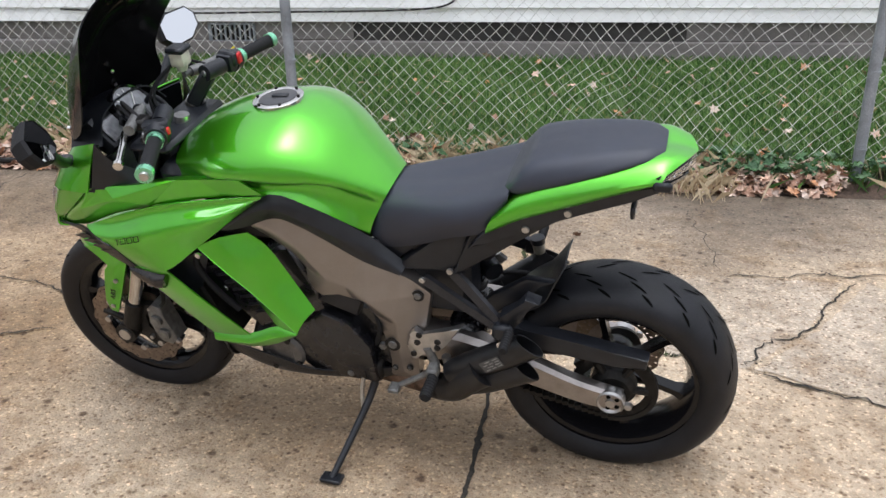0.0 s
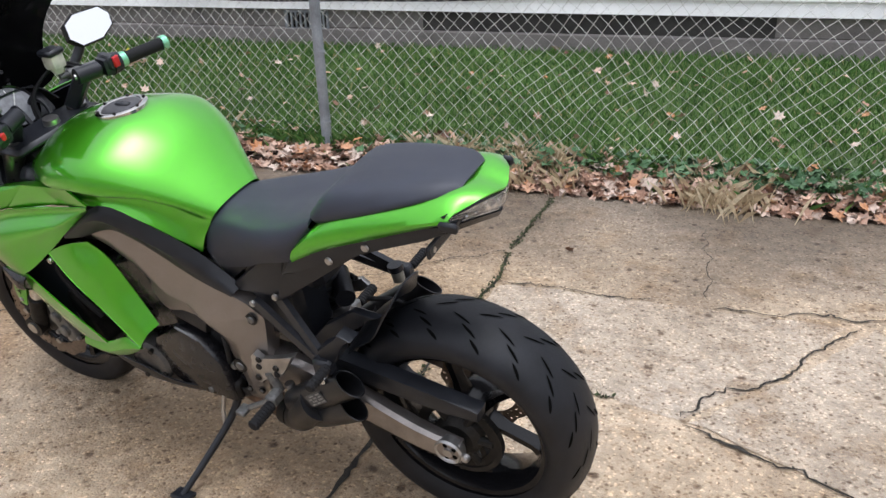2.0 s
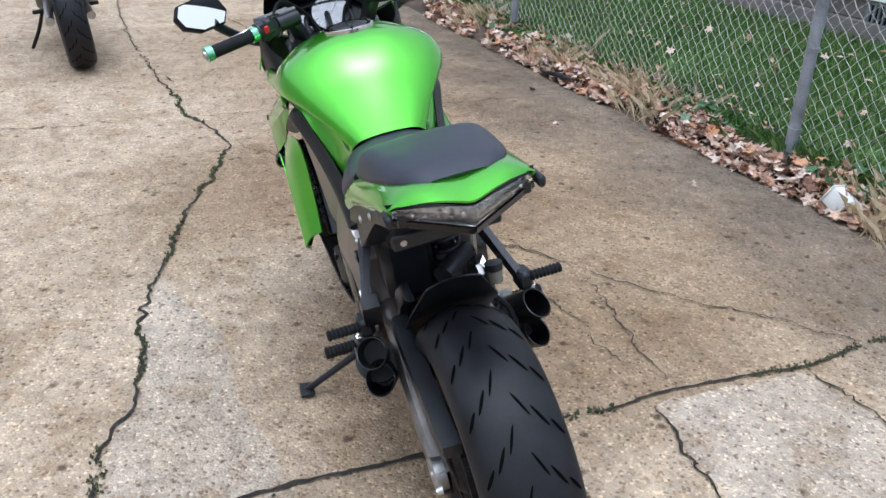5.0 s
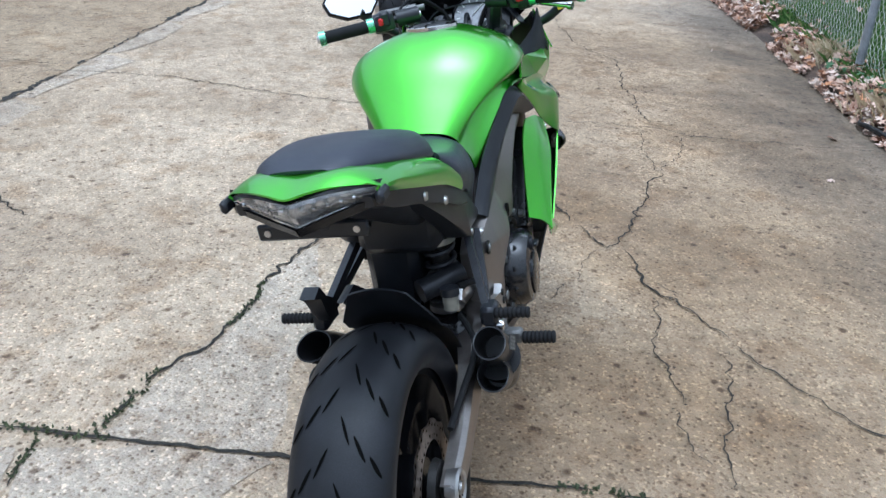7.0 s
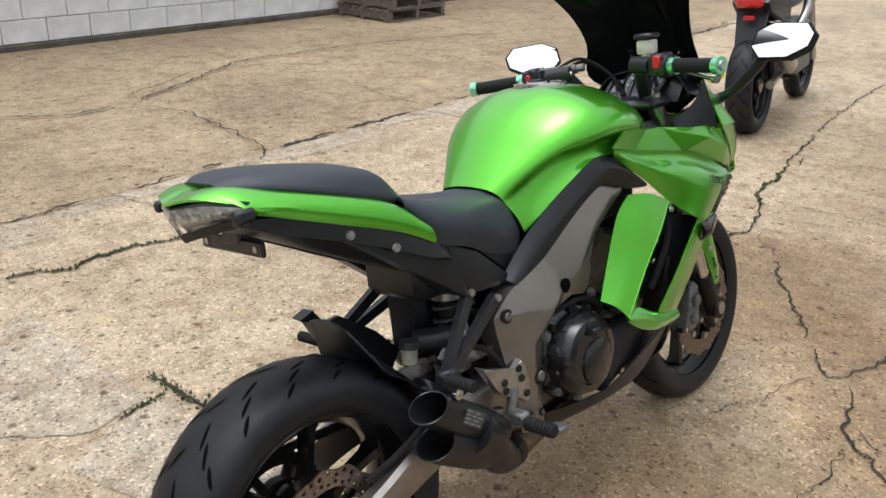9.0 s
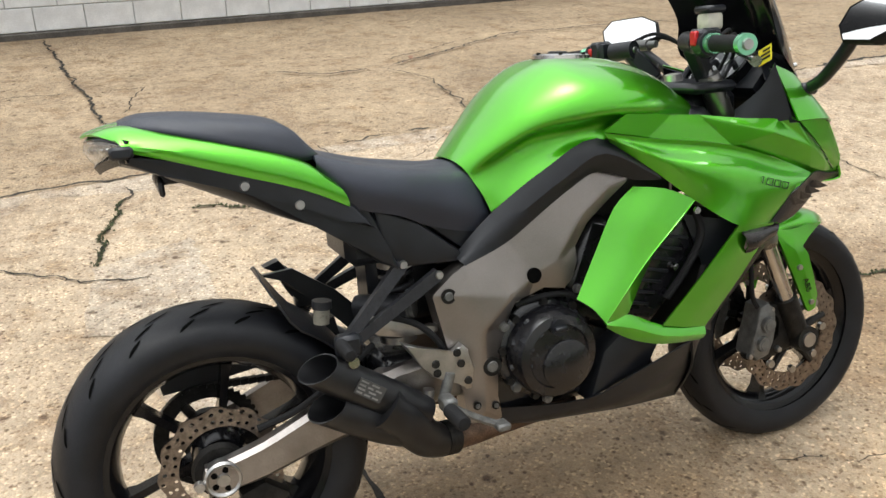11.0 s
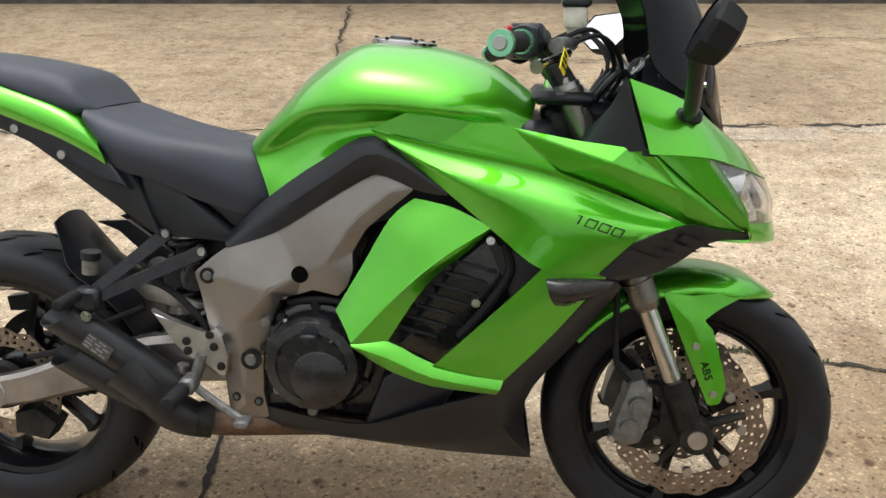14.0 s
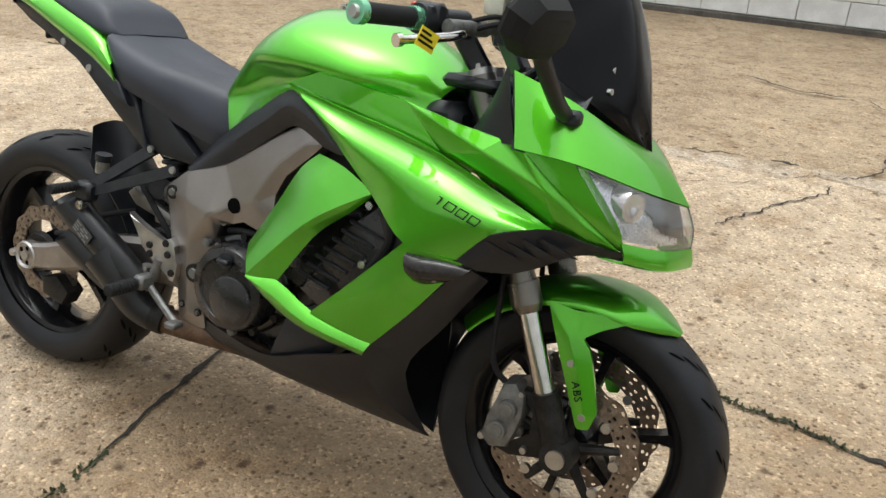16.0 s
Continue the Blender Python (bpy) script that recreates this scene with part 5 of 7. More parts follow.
def engine():
    bm = bmesh.new()
    box(bm, (0.54, -0.12, 0.27), (0.95, 0.12, 0.53), 0.03)
    part("crankcase", bm, ENGINE, bike, "black painted crankcase")
    bm = bmesh.new()
    box(bm, (0.76, -0.145, 0.44), (0.99, 0.145, 0.68), 0.02, Matrix.Translation((0.87, 0, 0.55)) @ Matrix.Rotation(radians(22), 4, "Y") @ Matrix.Translation((-0.87, 0, -0.55)))
    part("cylinder_block", bm, ENGINE, bike)
    bm = bmesh.new()
    box(bm, (0.68, -0.11, 0.66), (1.08, 0.11, 0.83), 0.03)
    part("air_box", bm, BLACK, bike)
    bm = bmesh.new()
    box(bm, (1.06, -0.19, 0.37), (1.10, 0.19, 0.68), 0.008, Matrix.Translation((1.08, 0, 0.5)) @ Matrix.Rotation(radians(20), 4, "Y") @ Matrix.Translation((-1.08, 0, -0.5)))
    part("radiator", bm, DARK, bike, "dark finned radiator")
    for s in (-1, 1):
        bm = bmesh.new()
        plate(bm, [(0.86, 0.475), (0.935, 0.435), (1.11, 0.60), (1.07, 0.665), (1.03, 0.70), (0.97, 0.63)], 0.12, 0.178, s, 0.01)
        part("fan_shroud", bm, ENGINE, bike)
        for k in range(7):
            bm = bmesh.new()
            x, z = 0.905 + 0.018 * k, 0.50 + 0.022 * k
            box(bm, (x - 0.045, s * 0.179 - 0.004, z - 0.003), (x + 0.035, s * 0.179 + 0.005, z + 0.004), 0.0015, Matrix.Translation((x, 0, z)) @ Matrix.Rotation(radians(14), 4, "Y") @ Matrix.Translation((-x, 0, -z)))
            part("shroud_fin", bm, BLACK, bike)
        bm = bmesh.new()
        tube(bm, [(1.06, s * 0.19, 0.68), (1.07, s * 0.195, 0.63), (1.03, s * 0.195, 0.56), (0.98, s * 0.19, 0.50)], 0.009, 8, 5)
        part("coolant_hose", bm, GRIP, bike)
        bm = bmesh.new()
        bolt(bm, (1.01, 0.18, 0.565), s, 0.010, 0.008)
        part("shroud_bolt", bm, CHROME, bike)
        bm = bmesh.new()
        bolt(bm, (1.035, 0.225, 0.695), s, 0.009, 0.005)
        part("shroud_bolt", bm, CHROME, bike)
    # clutch cover on the right
    clutch = new("clutch_cover")
    clutch.parent = bike
    m = Matrix.Translation((0.70, -0.11, 0.43)) @ Matrix.Scale(-1, 4, (0, 1, 0))
    bm = bmesh.new()
    lathe(bm, [(0.114, -0.01), (0.114, 0.030), (0.106, 0.038), (0.099, 0.040), (0.096, 0.078), (0.088, 0.094), (0.070, 0.098), (0.067, 0.094), (0.0, 0.096)], 56, m)
    part("cover", bm, ENGINE, clutch, "gloss black round clutch cover")
    for k in range(9):
        a = 2 * math.pi * k / 9 + 0.2
        bm = bmesh.new()
        rod(bm, (0.70 + 0.107 * math.cos(a), -0.135, 0.43 + 0.107 * math.sin(a)), (0.70 + 0.107 * math.cos(a), -0.156, 0.43 + 0.107 * math.sin(a)), 0.0095, 0.0085, 10)
        part("cover_bolt", bm, DARK, clutch)
    bm = bmesh.new()
    lathe(bm, [(0.056, 0.088), (0.055, 0.099), (0.050, 0.102), (0.0, 0.102)], 40, Matrix.Translation((0.716, -0.11, 0.408)) @ Matrix.Scale(-1, 4, (0, 1, 0)))
    part("cover_boss", bm, ENGINE, clutch)
    for a in (2.2, 2.75, 3.3, 0.9):
        bm = bmesh.new()
        c, d = math.cos(a), math.sin(a)
        rod(bm, (0.70 + 0.062 * c, -0.204, 0.43 + 0.062 * d), (0.70 + 0.096 * c, -0.170, 0.43 + 0.096 * d), 0.006, 0.009, 8)
        part("cover_rib", bm, ENGINE, clutch)
    bm = bmesh.new()
    rod(bm, (0.70, -0.18, 0.493), (0.70, -0.214, 0.495), 0.018, n=22)
    box(bm, (0.685, -0.226, 0.489), (0.715, -0.212, 0.500), 0.003)
    part("oil_cap", bm, BLACK, clutch)
    # generator cover on the left
    gen = new("generator_cover")
    gen.parent = bike
    bm = bmesh.new()
    lathe(bm, [(0.066, -0.02), (0.066, 0.03), (0.058, 0.04), (0.04, 0.043), (0.036, 0.039), (0.0, 0.04)], 40, Matrix.Translation((0.895, 0.135, 0.345)))
    part("cover", bm, COVERGREY, gen, "dull grey round generator cover")
    for k in range(4):
        a = 2 * math.pi * k / 4 + 0.5
        bm = bmesh.new()
        x, z = 0.895 + 0.055 * math.cos(a), 0.345 + 0.055 * math.sin(a)
        rod(bm, (x, 0.16, z), (x, 0.18, z), 0.008, n=10)
        part("cover_bolt", bm, DARK, gen)
    bm = plate(bmesh.new(), [(0.62, 0.27), (0.80, 0.275), (0.90, 0.36), (0.85, 0.44), (0.76, 0.50), (0.68, 0.47), (0.63, 0.40)], 0.10, 0.165, 1, 0.02)
    part("sprocket_cover", bm, ENGINE, bike, "faceted black engine side cover")
    bm = plate(bmesh.new(), [(0.66, 0.49), (0.77, 0.53), (0.73, 0.575), (0.64, 0.545)], 0.10, 0.15, 1, 0.012)
    part("engine_cover", bm, BLACK, bike)
    bm = plate(bmesh.new(), [(0.79, 0.29), (0.95, 0.34), (1.0, 0.43), (0.90, 0.45), (0.83, 0.40)], 0.10, 0.17, -1, 0.015)
    part("water_pump", bm, BLACK, bike)
    for x, y, z in ((0.60, -0.15, 0.50), (0.635, -0.14, 0.555), (0.78, -0.15, 0.55), (0.84, -0.16, 0.52), (0.62, -0.15, 0.36), (0.69, -0.155, 0.32), (0.60, 0.14, 0.40), (0.70, 0.155, 0.30)):
        bm = bmesh.new()
        bolt(bm, (x, abs(y), z), 1 if y > 0 else -1, 0.011, 0.012)
        part("engine_bolt", bm, CASTGREY, bike)
    for pts in ([(0.64, -0.135, 0.535), (0.70, -0.15, 0.548), (0.76, -0.15, 0.54), (0.82, -0.15, 0.50)], [(0.35, -0.10, 0.56), (0.42, -0.135, 0.535), (0.47, -0.13, 0.47), (0.45, -0.12, 0.42)],
                [(0.33, -0.1, 0.50), (0.25, -0.145, 0.47), (0.16, -0.125, 0.41), (0.08, -0.115, 0.385)], [(0.62, 0.13, 0.52), (0.60, 0.15, 0.47), (0.62, 0.14, 0.40)]):
        bm = bmesh.new()
        tube(bm, pts, 0.007, 8, 6)
        part("hose", bm, GRIP, bike)


engine()


def frame_details(s):
    for x, y, z, r in ((0.485, 0.1465, 0.587, 0.016), (0.567, 0.1545, 0.42, 0.021), (0.531, 0.1445, 0.335, 0.009), (0.575, 0.1415, 0.325, 0.009)):
        # Dark disc behind the bolt stands for the shade of its recess
        bm = bmesh.new()
        rod(bm, (x, s * y, z), (x, s * (y + 0.004), z), r, r, 20)
        part("bolt_recess_shade", bm, DARK, bike)
        bm = bmesh.new()
        bolt(bm, (x, y + 0.003, z), s, r * 0.62, 0.004)
        part("frame_bolt", bm, CASTGREY, bike)
    if s < 0:
        # A solid near-black disc paints the shade of the hole
        bm = bmesh.new()
        rod(bm, (0.672, s * 0.12, 0.601), (0.672, s * 0.1665, 0.601), 0.0165, n=24)
        part("frame_hole_shade", bm, SHADEBLACK, bike, "near-black disc for the shade of a round frame hole")
    # tail side cover
    bm = plate(bmesh.new(), [(0.05, 0.918), (0.02, 0.905), (0.10, 0.86), (0.19, 0.80), (0.28, 0.735), (0.355, 0.675), (0.395, 0.655), (0.375, 0.70), (0.345, 0.79), (0.30, 0.805), (0.20, 0.85)], 0.09, lambda x: 0.118 + 0.06 * x, s, 0.008)
    part("subframe_cover", bm, BLACK, bike, "satin black tail side cover")
    bm = plate(bmesh.new(), [(0.362, 0.70), (0.40, 0.657), (0.52, 0.648), (0.535, 0.665), (0.44, 0.745), (0.35, 0.79)], 0.08, lambda x: 0.128 + 0.02 * (0.5 - x), s, 0.01)
    part("side_cover", bm, BLACK, bike, "satin black triangular side cover")
    bm = plate(bmesh.new(), [(0.45, 0.745), (0.54, 0.668), (0.60, 0.722), (0.56, 0.712), (0.48, 0.735)], 0.08, 0.112, s, 0.005)
    part("seat_trim", bm, BLACK, bike)
    for x, z in ((0.209, 0.815), (0.115, 0.862)):
        bm = bmesh.new()
        bolt(bm, (x, 0.1245 + 0.092 * x, z), s, 0.0095, 0.004)
        part("tail_bolt", bm, SILVER, bike)
    # pillion peg hanger: two flat bars meeting at the peg
    hanger = new("pillion_hanger")
    hanger.parent = bike
    for a, b in (((0.40, 0.125, 0.665), (0.262, 0.178, 0.552)), ((0.472, 0.13, 0.632), (0.265, 0.18, 0.540))):
        bm = bmesh.new()
        d = Vector((b[0] - a[0], b[1] - a[1], b[2] - a[2])).normalized()
        w = d.cross(Vector((0, 1, 0))).normalized() * 0.013
        t = Vector((0, 0.008, 0))
        ring = []
        for p, k in ((Vector(a), 1.0), (Vector(b), 0.8)):
            ring.append([bm.verts.new(((p + w * k * i + t * j).x, s * (p + w * k * i + t * j).y, (p + w * k * i + t * j).z)) for i, j in ((-1, -1), (1, -1), (1, 1), (-1, 1))])
        for i in range(4):
            bm.faces.new((ring[0][i], ring[0][(i + 1) % 4], ring[1][(i + 1) % 4], ring[1][i]))
        bm.faces.new(ring[0])
        bm.faces.new(ring[1])
        part("bar", bm, GUNMETAL, hanger, "dark grey flat bar")
        bm = bmesh.new()
        bolt(bm, (a[0], a[1] + 0.008, a[2]), s, 0.009, 0.006)
        part("bolt", bm, SILVER, hanger)
    bm = bmesh.new()
    box(bm, (0.235, s * 0.185 - 0.018, 0.52), (0.285, s * 0.185 + 0.018, 0.565), 0.008)
    part("clevis", bm, BLACK, hanger)
    bm = bmesh.new()
    prof = [(0.0, 0.198)] + [(0.0125 if k % 2 else 0.0098, 0.198 + 0.0045 * k) for k in range(17)] + [(0.0, 0.271)]
    lathe(bm, prof, 14, Matrix.Translation((0.242, 0, 0.552)) @ Matrix.Scale(s, 4, (0, 1, 0)))
    part("foot_peg", bm, GRIP, hanger, "knurled black foot peg")
    bm = bmesh.new()
    bolt(bm, (0.262, 0.196, 0.513), s, 0.013, 0.012)
    part("bolt", bm, CHROME, hanger)
    if s > 0:
        bm = plate(bmesh.new(), [(0.170, 0.634), (0.205, 0.645), (0.228, 0.612), (0.268, 0.585), (0.268, 0.545), (0.236, 0.548), (0.212, 0.578), (0.200, 0.618)], 0.150, 0.186, s, 0.004)
        part("heel_blade", bm, BLACK, hanger, "bent black heel guard")
    # rider's peg plate
    plate_ob = new("foot_peg_bracket")
    plate_ob.parent = bike
    bm = plate(bmesh.new(), [(0.37, 0.515), (0.405, 0.498), (0.48, 0.470), (0.50, 0.486), (0.515, 0.47), (0.512, 0.45), (0.525, 0.43), (0.515, 0.385), (0.50, 0.385), (0.49, 0.405), (0.455, 0.415), (0.43, 0.43), (0.415, 0.45)], 0.145, 0.163, s, 0.004)
    part("bracket", bm, SILVER, plate_ob, "bright cast aluminium foot peg bracket")
    for x, z in ((0.44, 0.455), (0.442, 0.435), (0.495, 0.445), (0.508, 0.405), (0.488, 0.47)):
        bm = bmesh.new()
        bolt(bm, (x, 0.163, z), s, 0.009, 0.004)
        part("bracket_bolt", bm, DARK, plate_ob)
    bm = bmesh.new()
    box(bm, (0.436, s * 0.186 - 0.022, 0.358), (0.466, s * 0.186 + 0.022, 0.392), 0.006)
    rod(bm, (0.452, s * 0.16, 0.375), (0.470, s * 0.16, 0.43), 0.012, n=10)
    part("peg_mount", bm, CASTGREY, plate_ob)
    bm = bmesh.new()
    prof = [(0.0, 0.208)] + [(0.0158 if k % 2 else 0.013, 0.208 + 0.0047 * k) for k in range(17)] + [(0.0, 0.285)]
    lathe(bm, prof, 14, Matrix.Translation((0.445, 0, 0.372)) @ Matrix.Scale(s, 4, (0, 1, 0)))
    part("foot_peg", bm, GRIP, plate_ob, "ribbed black rubber foot peg")
    bm = bmesh.new()
    tube(bm, [(0.45, s * 0.175, 0.37), (0.50, s * 0.18, 0.335), (0.555, s * 0.19, 0.305)], 0.0085, 8, 4)
    box(bm, (0.545, s * 0.20 - 0.018, 0.298), (0.575, s * 0.20 + 0.018, 0.314), 0.004)
    part("pedal", bm, CASTGREY, plate_ob, "cast aluminium pedal")
    bm = bmesh.new()
    rod(bm, (0.425, s * 0.15, 0.40), (0.415, s * 0.15, 0.335), 0.012, n=12)
    rod(bm, (0.415, s * 0.15, 0.335), (0.41, s * 0.15, 0.315), 0.007, n=10)
    part("brake_cylinder", bm, SILVER, plate_ob)
    # twin black exhaust outlets
    exh = new("exhaust_silencer")
    exh.parent = bike
    for (ex, ez), (fx, fz), ey in (((0.195, 0.510), (0.385, 0.372), 0.19), ((0.205, 0.428), (0.335, 0.345), 0.185)):
        bm = bmesh.new()
        a, b = Vector((ex, s * ey, ez)), Vector((fx, s * 0.165, fz))
        mm, h = frame_to(a, b)
        n = 28
        rings = []
        for r, d, slant in ((0.026, 0.16, 0.0), (0.0295, 0.0, 0.022), (0.032, 0.0, 0.022), (0.034, 0.05, 0.0), (0.035, h * 0.8, 0.0), (0.033, h, 0.0), (0.03, h + 0.03, 0.0)):
            rings.append([bm.verts.new(mm @ Vector((r * math.cos(t), r * 1.12 * math.sin(t), d + slant * math.cos(t - 2.2)))) for t in (2 * math.pi * i / n for i in range(n))])
        for p, q in zip(rings, rings[1:]):
            for i in range(n):
                bm.faces.new((p[i], p[(i + 1) % n], q[(i + 1) % n], q[i]))
        bm.faces.new(rings[0])
        part("outlet_pipe", bm, EXHAUST, exh, "satin black slash-cut exhaust outlet")
    bm = bmesh.new()
    tube(bm, [(0.315, s * 0.172, 0.402), (0.365, s * 0.166, 0.352), (0.405, s * 0.155, 0.300), (0.45, s * 0.142, 0.275)], 0.052, 20, 5, 0.034)
    part("silencer_body", bm, EXHAUST, exh)
    bm = bmesh.new()
    tube(bm, [(0.43, s * 0.143, 0.278), (0.52, s * 0.12, 0.268), (0.64, s * 0.09, 0.262), (0.80, s * 0.05, 0.25)], 0.03, 16, 5)
    part("exhaust_pipe", bm, RUST, exh, "heat-browned steel exhaust pipe")
    bm = bmesh.new()
    rod(bm, (0.445, s * 0.143, 0.280), (0.475, s * 0.134, 0.274), 0.037, n=20)
    part("clamp", bm, DARK, exh)
    m = Matrix.Translation((0.285, s * 0.2165, 0.455)) @ Matrix.Rotation(radians(36), 4, "Y")
    bm = bmesh.new()
    box(bm, (-0.029, -0.0012, -0.016), (0.029, 0.0012, 0.016), 0, m)
    sticker = part("sticker", bm, STICKER, exh, "small grey printed sticker", False)
    for k in range(4):
        for u in range(3 - k % 2):
            bm = bmesh.new()
            x0 = -0.026 + u * (0.018 + 0.006 * (k % 2))
            box(bm, (x0, -0.0016, -0.013 + 0.0075 * k), (x0 + 0.013 + 0.003 * (k % 2), 0.0016, -0.0095 + 0.0075 * k), 0, m)
            part("print_bar", bm, PRINT, sticker, "", False)


both(frame_details)

# undertail, tail lamp, bracket for the plate, grab rails
bm = arch([
    (0.36, [(0.36, 0.05, 0.705), (0.36, 0.07, 0.72), (0.36, 0.10, 0.77), (0.36, 0.08, 0.79), (0.36, 0.0, 0.79)]),
    (0.22, [(0.22, 0.05, 0.765), (0.22, 0.075, 0.775), (0.22, 0.112, 0.82), (0.22, 0.08, 0.845), (0.22, 0.0, 0.845)]),
    (0.08, [(0.08, 0.045, 0.835), (0.08, 0.07, 0.845), (0.08, 0.115, 0.88), (0.08, 0.09, 0.905), (0.08, 0.0, 0.905)]),
    (-0.04, [(-0.04, 0.03, 0.895), (-0.04, 0.065, 0.90), (-0.04, 0.112, 0.925), (-0.05, 0.09, 0.94), (-0.05, 0.0, 0.94)]),
    (-0.11, [(-0.10, 0.01, 0.915), (-0.105, 0.04, 0.92), (-0.085, 0.105, 0.937), (-0.10, 0.06, 0.945), (-0.11, 0.0, 0.945)]),
], 3, 4)
part("undertail", shell(bm, 0.004), BLACK, bike, "black plastic undertail", True, 40)
lamp = new("tail_lamp")
lamp.parent = bike
for s in (-1, 1):
    rows = [[(-0.140, 0.0, 0.960), (-0.122, s * 0.06, 0.967), (-0.074, s * 0.126, 0.957)], [(-0.144, 0.0, 0.940), (-0.124, s * 0.058, 0.949), (-0.077, s * 0.125, 0.949)], [(-0.126, 0.0, 0.914), (-0.108, s * 0.052, 0.928), (-0.076, s * 0.121, 0.942)]]
    part("lens", shell(loft(rows, 2, 3), 0.003), LENS, lamp, "clear tail lamp lens", True, 60)
    back = [[(x + 0.014, y * 0.95, z) for x, y, z in r] for r in rows]
    part("reflector", shell(loft(back, 4, 3), 0.002), LAMPDARK, lamp, "bright faceted lamp reflector", False)
    for k in range(5):
        bm = bmesh.new()
        y = s * (0.016 + 0.019 * k)
        bmesh.ops.create_icosphere(bm, subdivisions=2, radius=0.0058 - 0.0005 * k, matrix=Matrix.Translation((-0.130 + 0.45 * max(abs(y) - 0.03, 0), y, 0.944 + 0.06 * abs(y))))
        part("led", bm, LAMPDARK, lamp)
    for top_row in (0, 2):
        r = rows[top_row]
        dz = 0.008 if top_row == 0 else -0.014
        edge_rows = [[(x - 0.002, y, z) for x, y, z in r], [(x + 0.006, y * 1.03, z + dz) for x, y, z in r]]
        part("lamp_bezel", shell(loft(edge_rows, 4, 1), 0.004), GLOSS, lamp)
    bm = plate(bmesh.new(), [(-0.092, 0.946), (0.0, 0.921), (0.1, 0.888), (0.22, 0.845), (0.31, 0.800), (0.345, 0.752), (0.29, 0.772), (0.2, 0.815), (0.08, 0.862), (-0.02, 0.897), (-0.088, 0.926)], 0.09, lambda x: 0.1245 + 0.092 * x, s, 0.006)
    part("grab_rail", bm, BLACK, bike, "black grab rail along the tail")
    bm = bmesh.new()
    box(bm, (-0.102, s * 0.131 - 0.007, 0.934), (-0.062, s * 0.131 + 0.007, 0.956), 0.005)
    part("rail_end", bm, BLACK, bike)
bracket = new("plate_bracket")
bracket.parent = bike
bm = bmesh.new()
box(bm, (-0.028, -0.075, 0.852), (-0.018, 0.125, 0.882), 0.004)
part("bar", bm, BLACK, bracket)
bm = bmesh.new()
box(bm, (-0.03, -0.012, 0.865), (0.03, 0.05, 0.93), 0.006)
part("stem", bm, BLACK, bracket)
for y in (-0.055, 0.105):
    bm = bmesh.new()
    rod(bm, (-0.03, y, 0.867), (-0.027, y, 0.867), 0.006, n=12)
    part("slot", bm, SILVER, bracket)

# swinging arm, chain drive, rear brake, shock absorber, mudguard
arm = new("swingarm")
arm.parent = bike
for s in (-1, 1):
    rows = []
    for x, z, h, y0, y1 in ((0.53, 0.40, 0.05, 0.06, 0.12), (0.38, 0.395, 0.052, 0.075, 0.128), (0.22, 0.37, 0.045, 0.105, 0.14), (0.08, 0.325, 0.036, 0.108, 0.142), (-0.03, 0.305, 0.03, 0.11, 0.14)):
        rows.append([(x, s * y0, z - h), (x, s * y0, z + h), (x, s * (y0 * 0.3 + y1 * 0.7), z + h), (x, s * y1, z + h * 0.75), (x, s * y1, z - h * 0.75), (x, s * (y0 * 0.3 + y1 * 0.7), z - h), (x, s * y0, z - h)])
    bm = loft(rows, 1, 4)
    part("arm", bm, ARMGREY, arm, "brushed grey aluminium swinging arm")
    bm = bmesh.new()
    lathe(bm, [(0.0, 0.118), (0.036, 0.118), (0.037, 0.140), (0.033, 0.145), (0.029, 0.142), (0.027, 0.139), (0.013, 0.139), (0.012, 0.146), (0.0, 0.146)], 32, Matrix.Translation((0.0, 0, 0.31)) @ Matrix.Scale(s, 4, (0, 1, 0)))
    part("axle_adjuster", bm, SILVER, arm, "polished round axle adjuster")
    # Flat near-black discs paint the shade in the adjuster's holes
    for k in range(5):
        a = 2 * math.pi * k / 5
        bm = bmesh.new()
        rod(bm, (0.020 * math.cos(a), s * 0.1395, 0.31 + 0.020 * math.sin(a)), (0.020 * math.cos(a), s * 0.141, 0.31 + 0.020 * math.sin(a)), 0.0065, n=10)
        part("adjuster_hole_shade", bm, SHADEBLACK, arm)
    bm = bmesh.new()
    bolt(bm, (-0.045, 0.135, 0.307), s, 0.011, 0.012)
    part("pinch_bolt", bm, SILVER, arm)
bm = bmesh.new()
box(bm, (0.34, -0.10, 0.36), (0.44, 0.10, 0.46), 0.02)
part("cross_member", bm, ENGINE, arm)
bm = plate(bmesh.new(), [(0.30, 0.515), (0.26, 0.505), (0.08, 0.478), (-0.085, 0.448), (-0.08, 0.415), (0.0, 0.42), (0.12, 0.435), (0.24, 0.452), (0.31, 0.46)], 0.085, 0.125, 1, 0.01)
part("chain_guard", bm, BLACK, arm, "satin black chain guard")
bm = bmesh.new()
n, teeth = 84, 42
for side in (0.078, 0.086):
    outer = [bm.verts.new(((0.105 + (0.006 if i % 2 else -0.002)) * math.cos(2 * math.pi * i / n), side, 0.31 + (0.105 + (0.006 if i % 2 else -0.002)) * math.sin(2 * math.pi * i / n))) for i in range(n)]
    inner = [bm.verts.new((0.083 * math.cos(2 * math.pi * i / n), side, 0.31 + 0.083 * math.sin(2 * math.pi * i / n))) for i in range(n)]
    for i in range(n):
        bm.faces.new((outer[i], outer[(i + 1) % n], inner[(i + 1) % n], inner[i]))
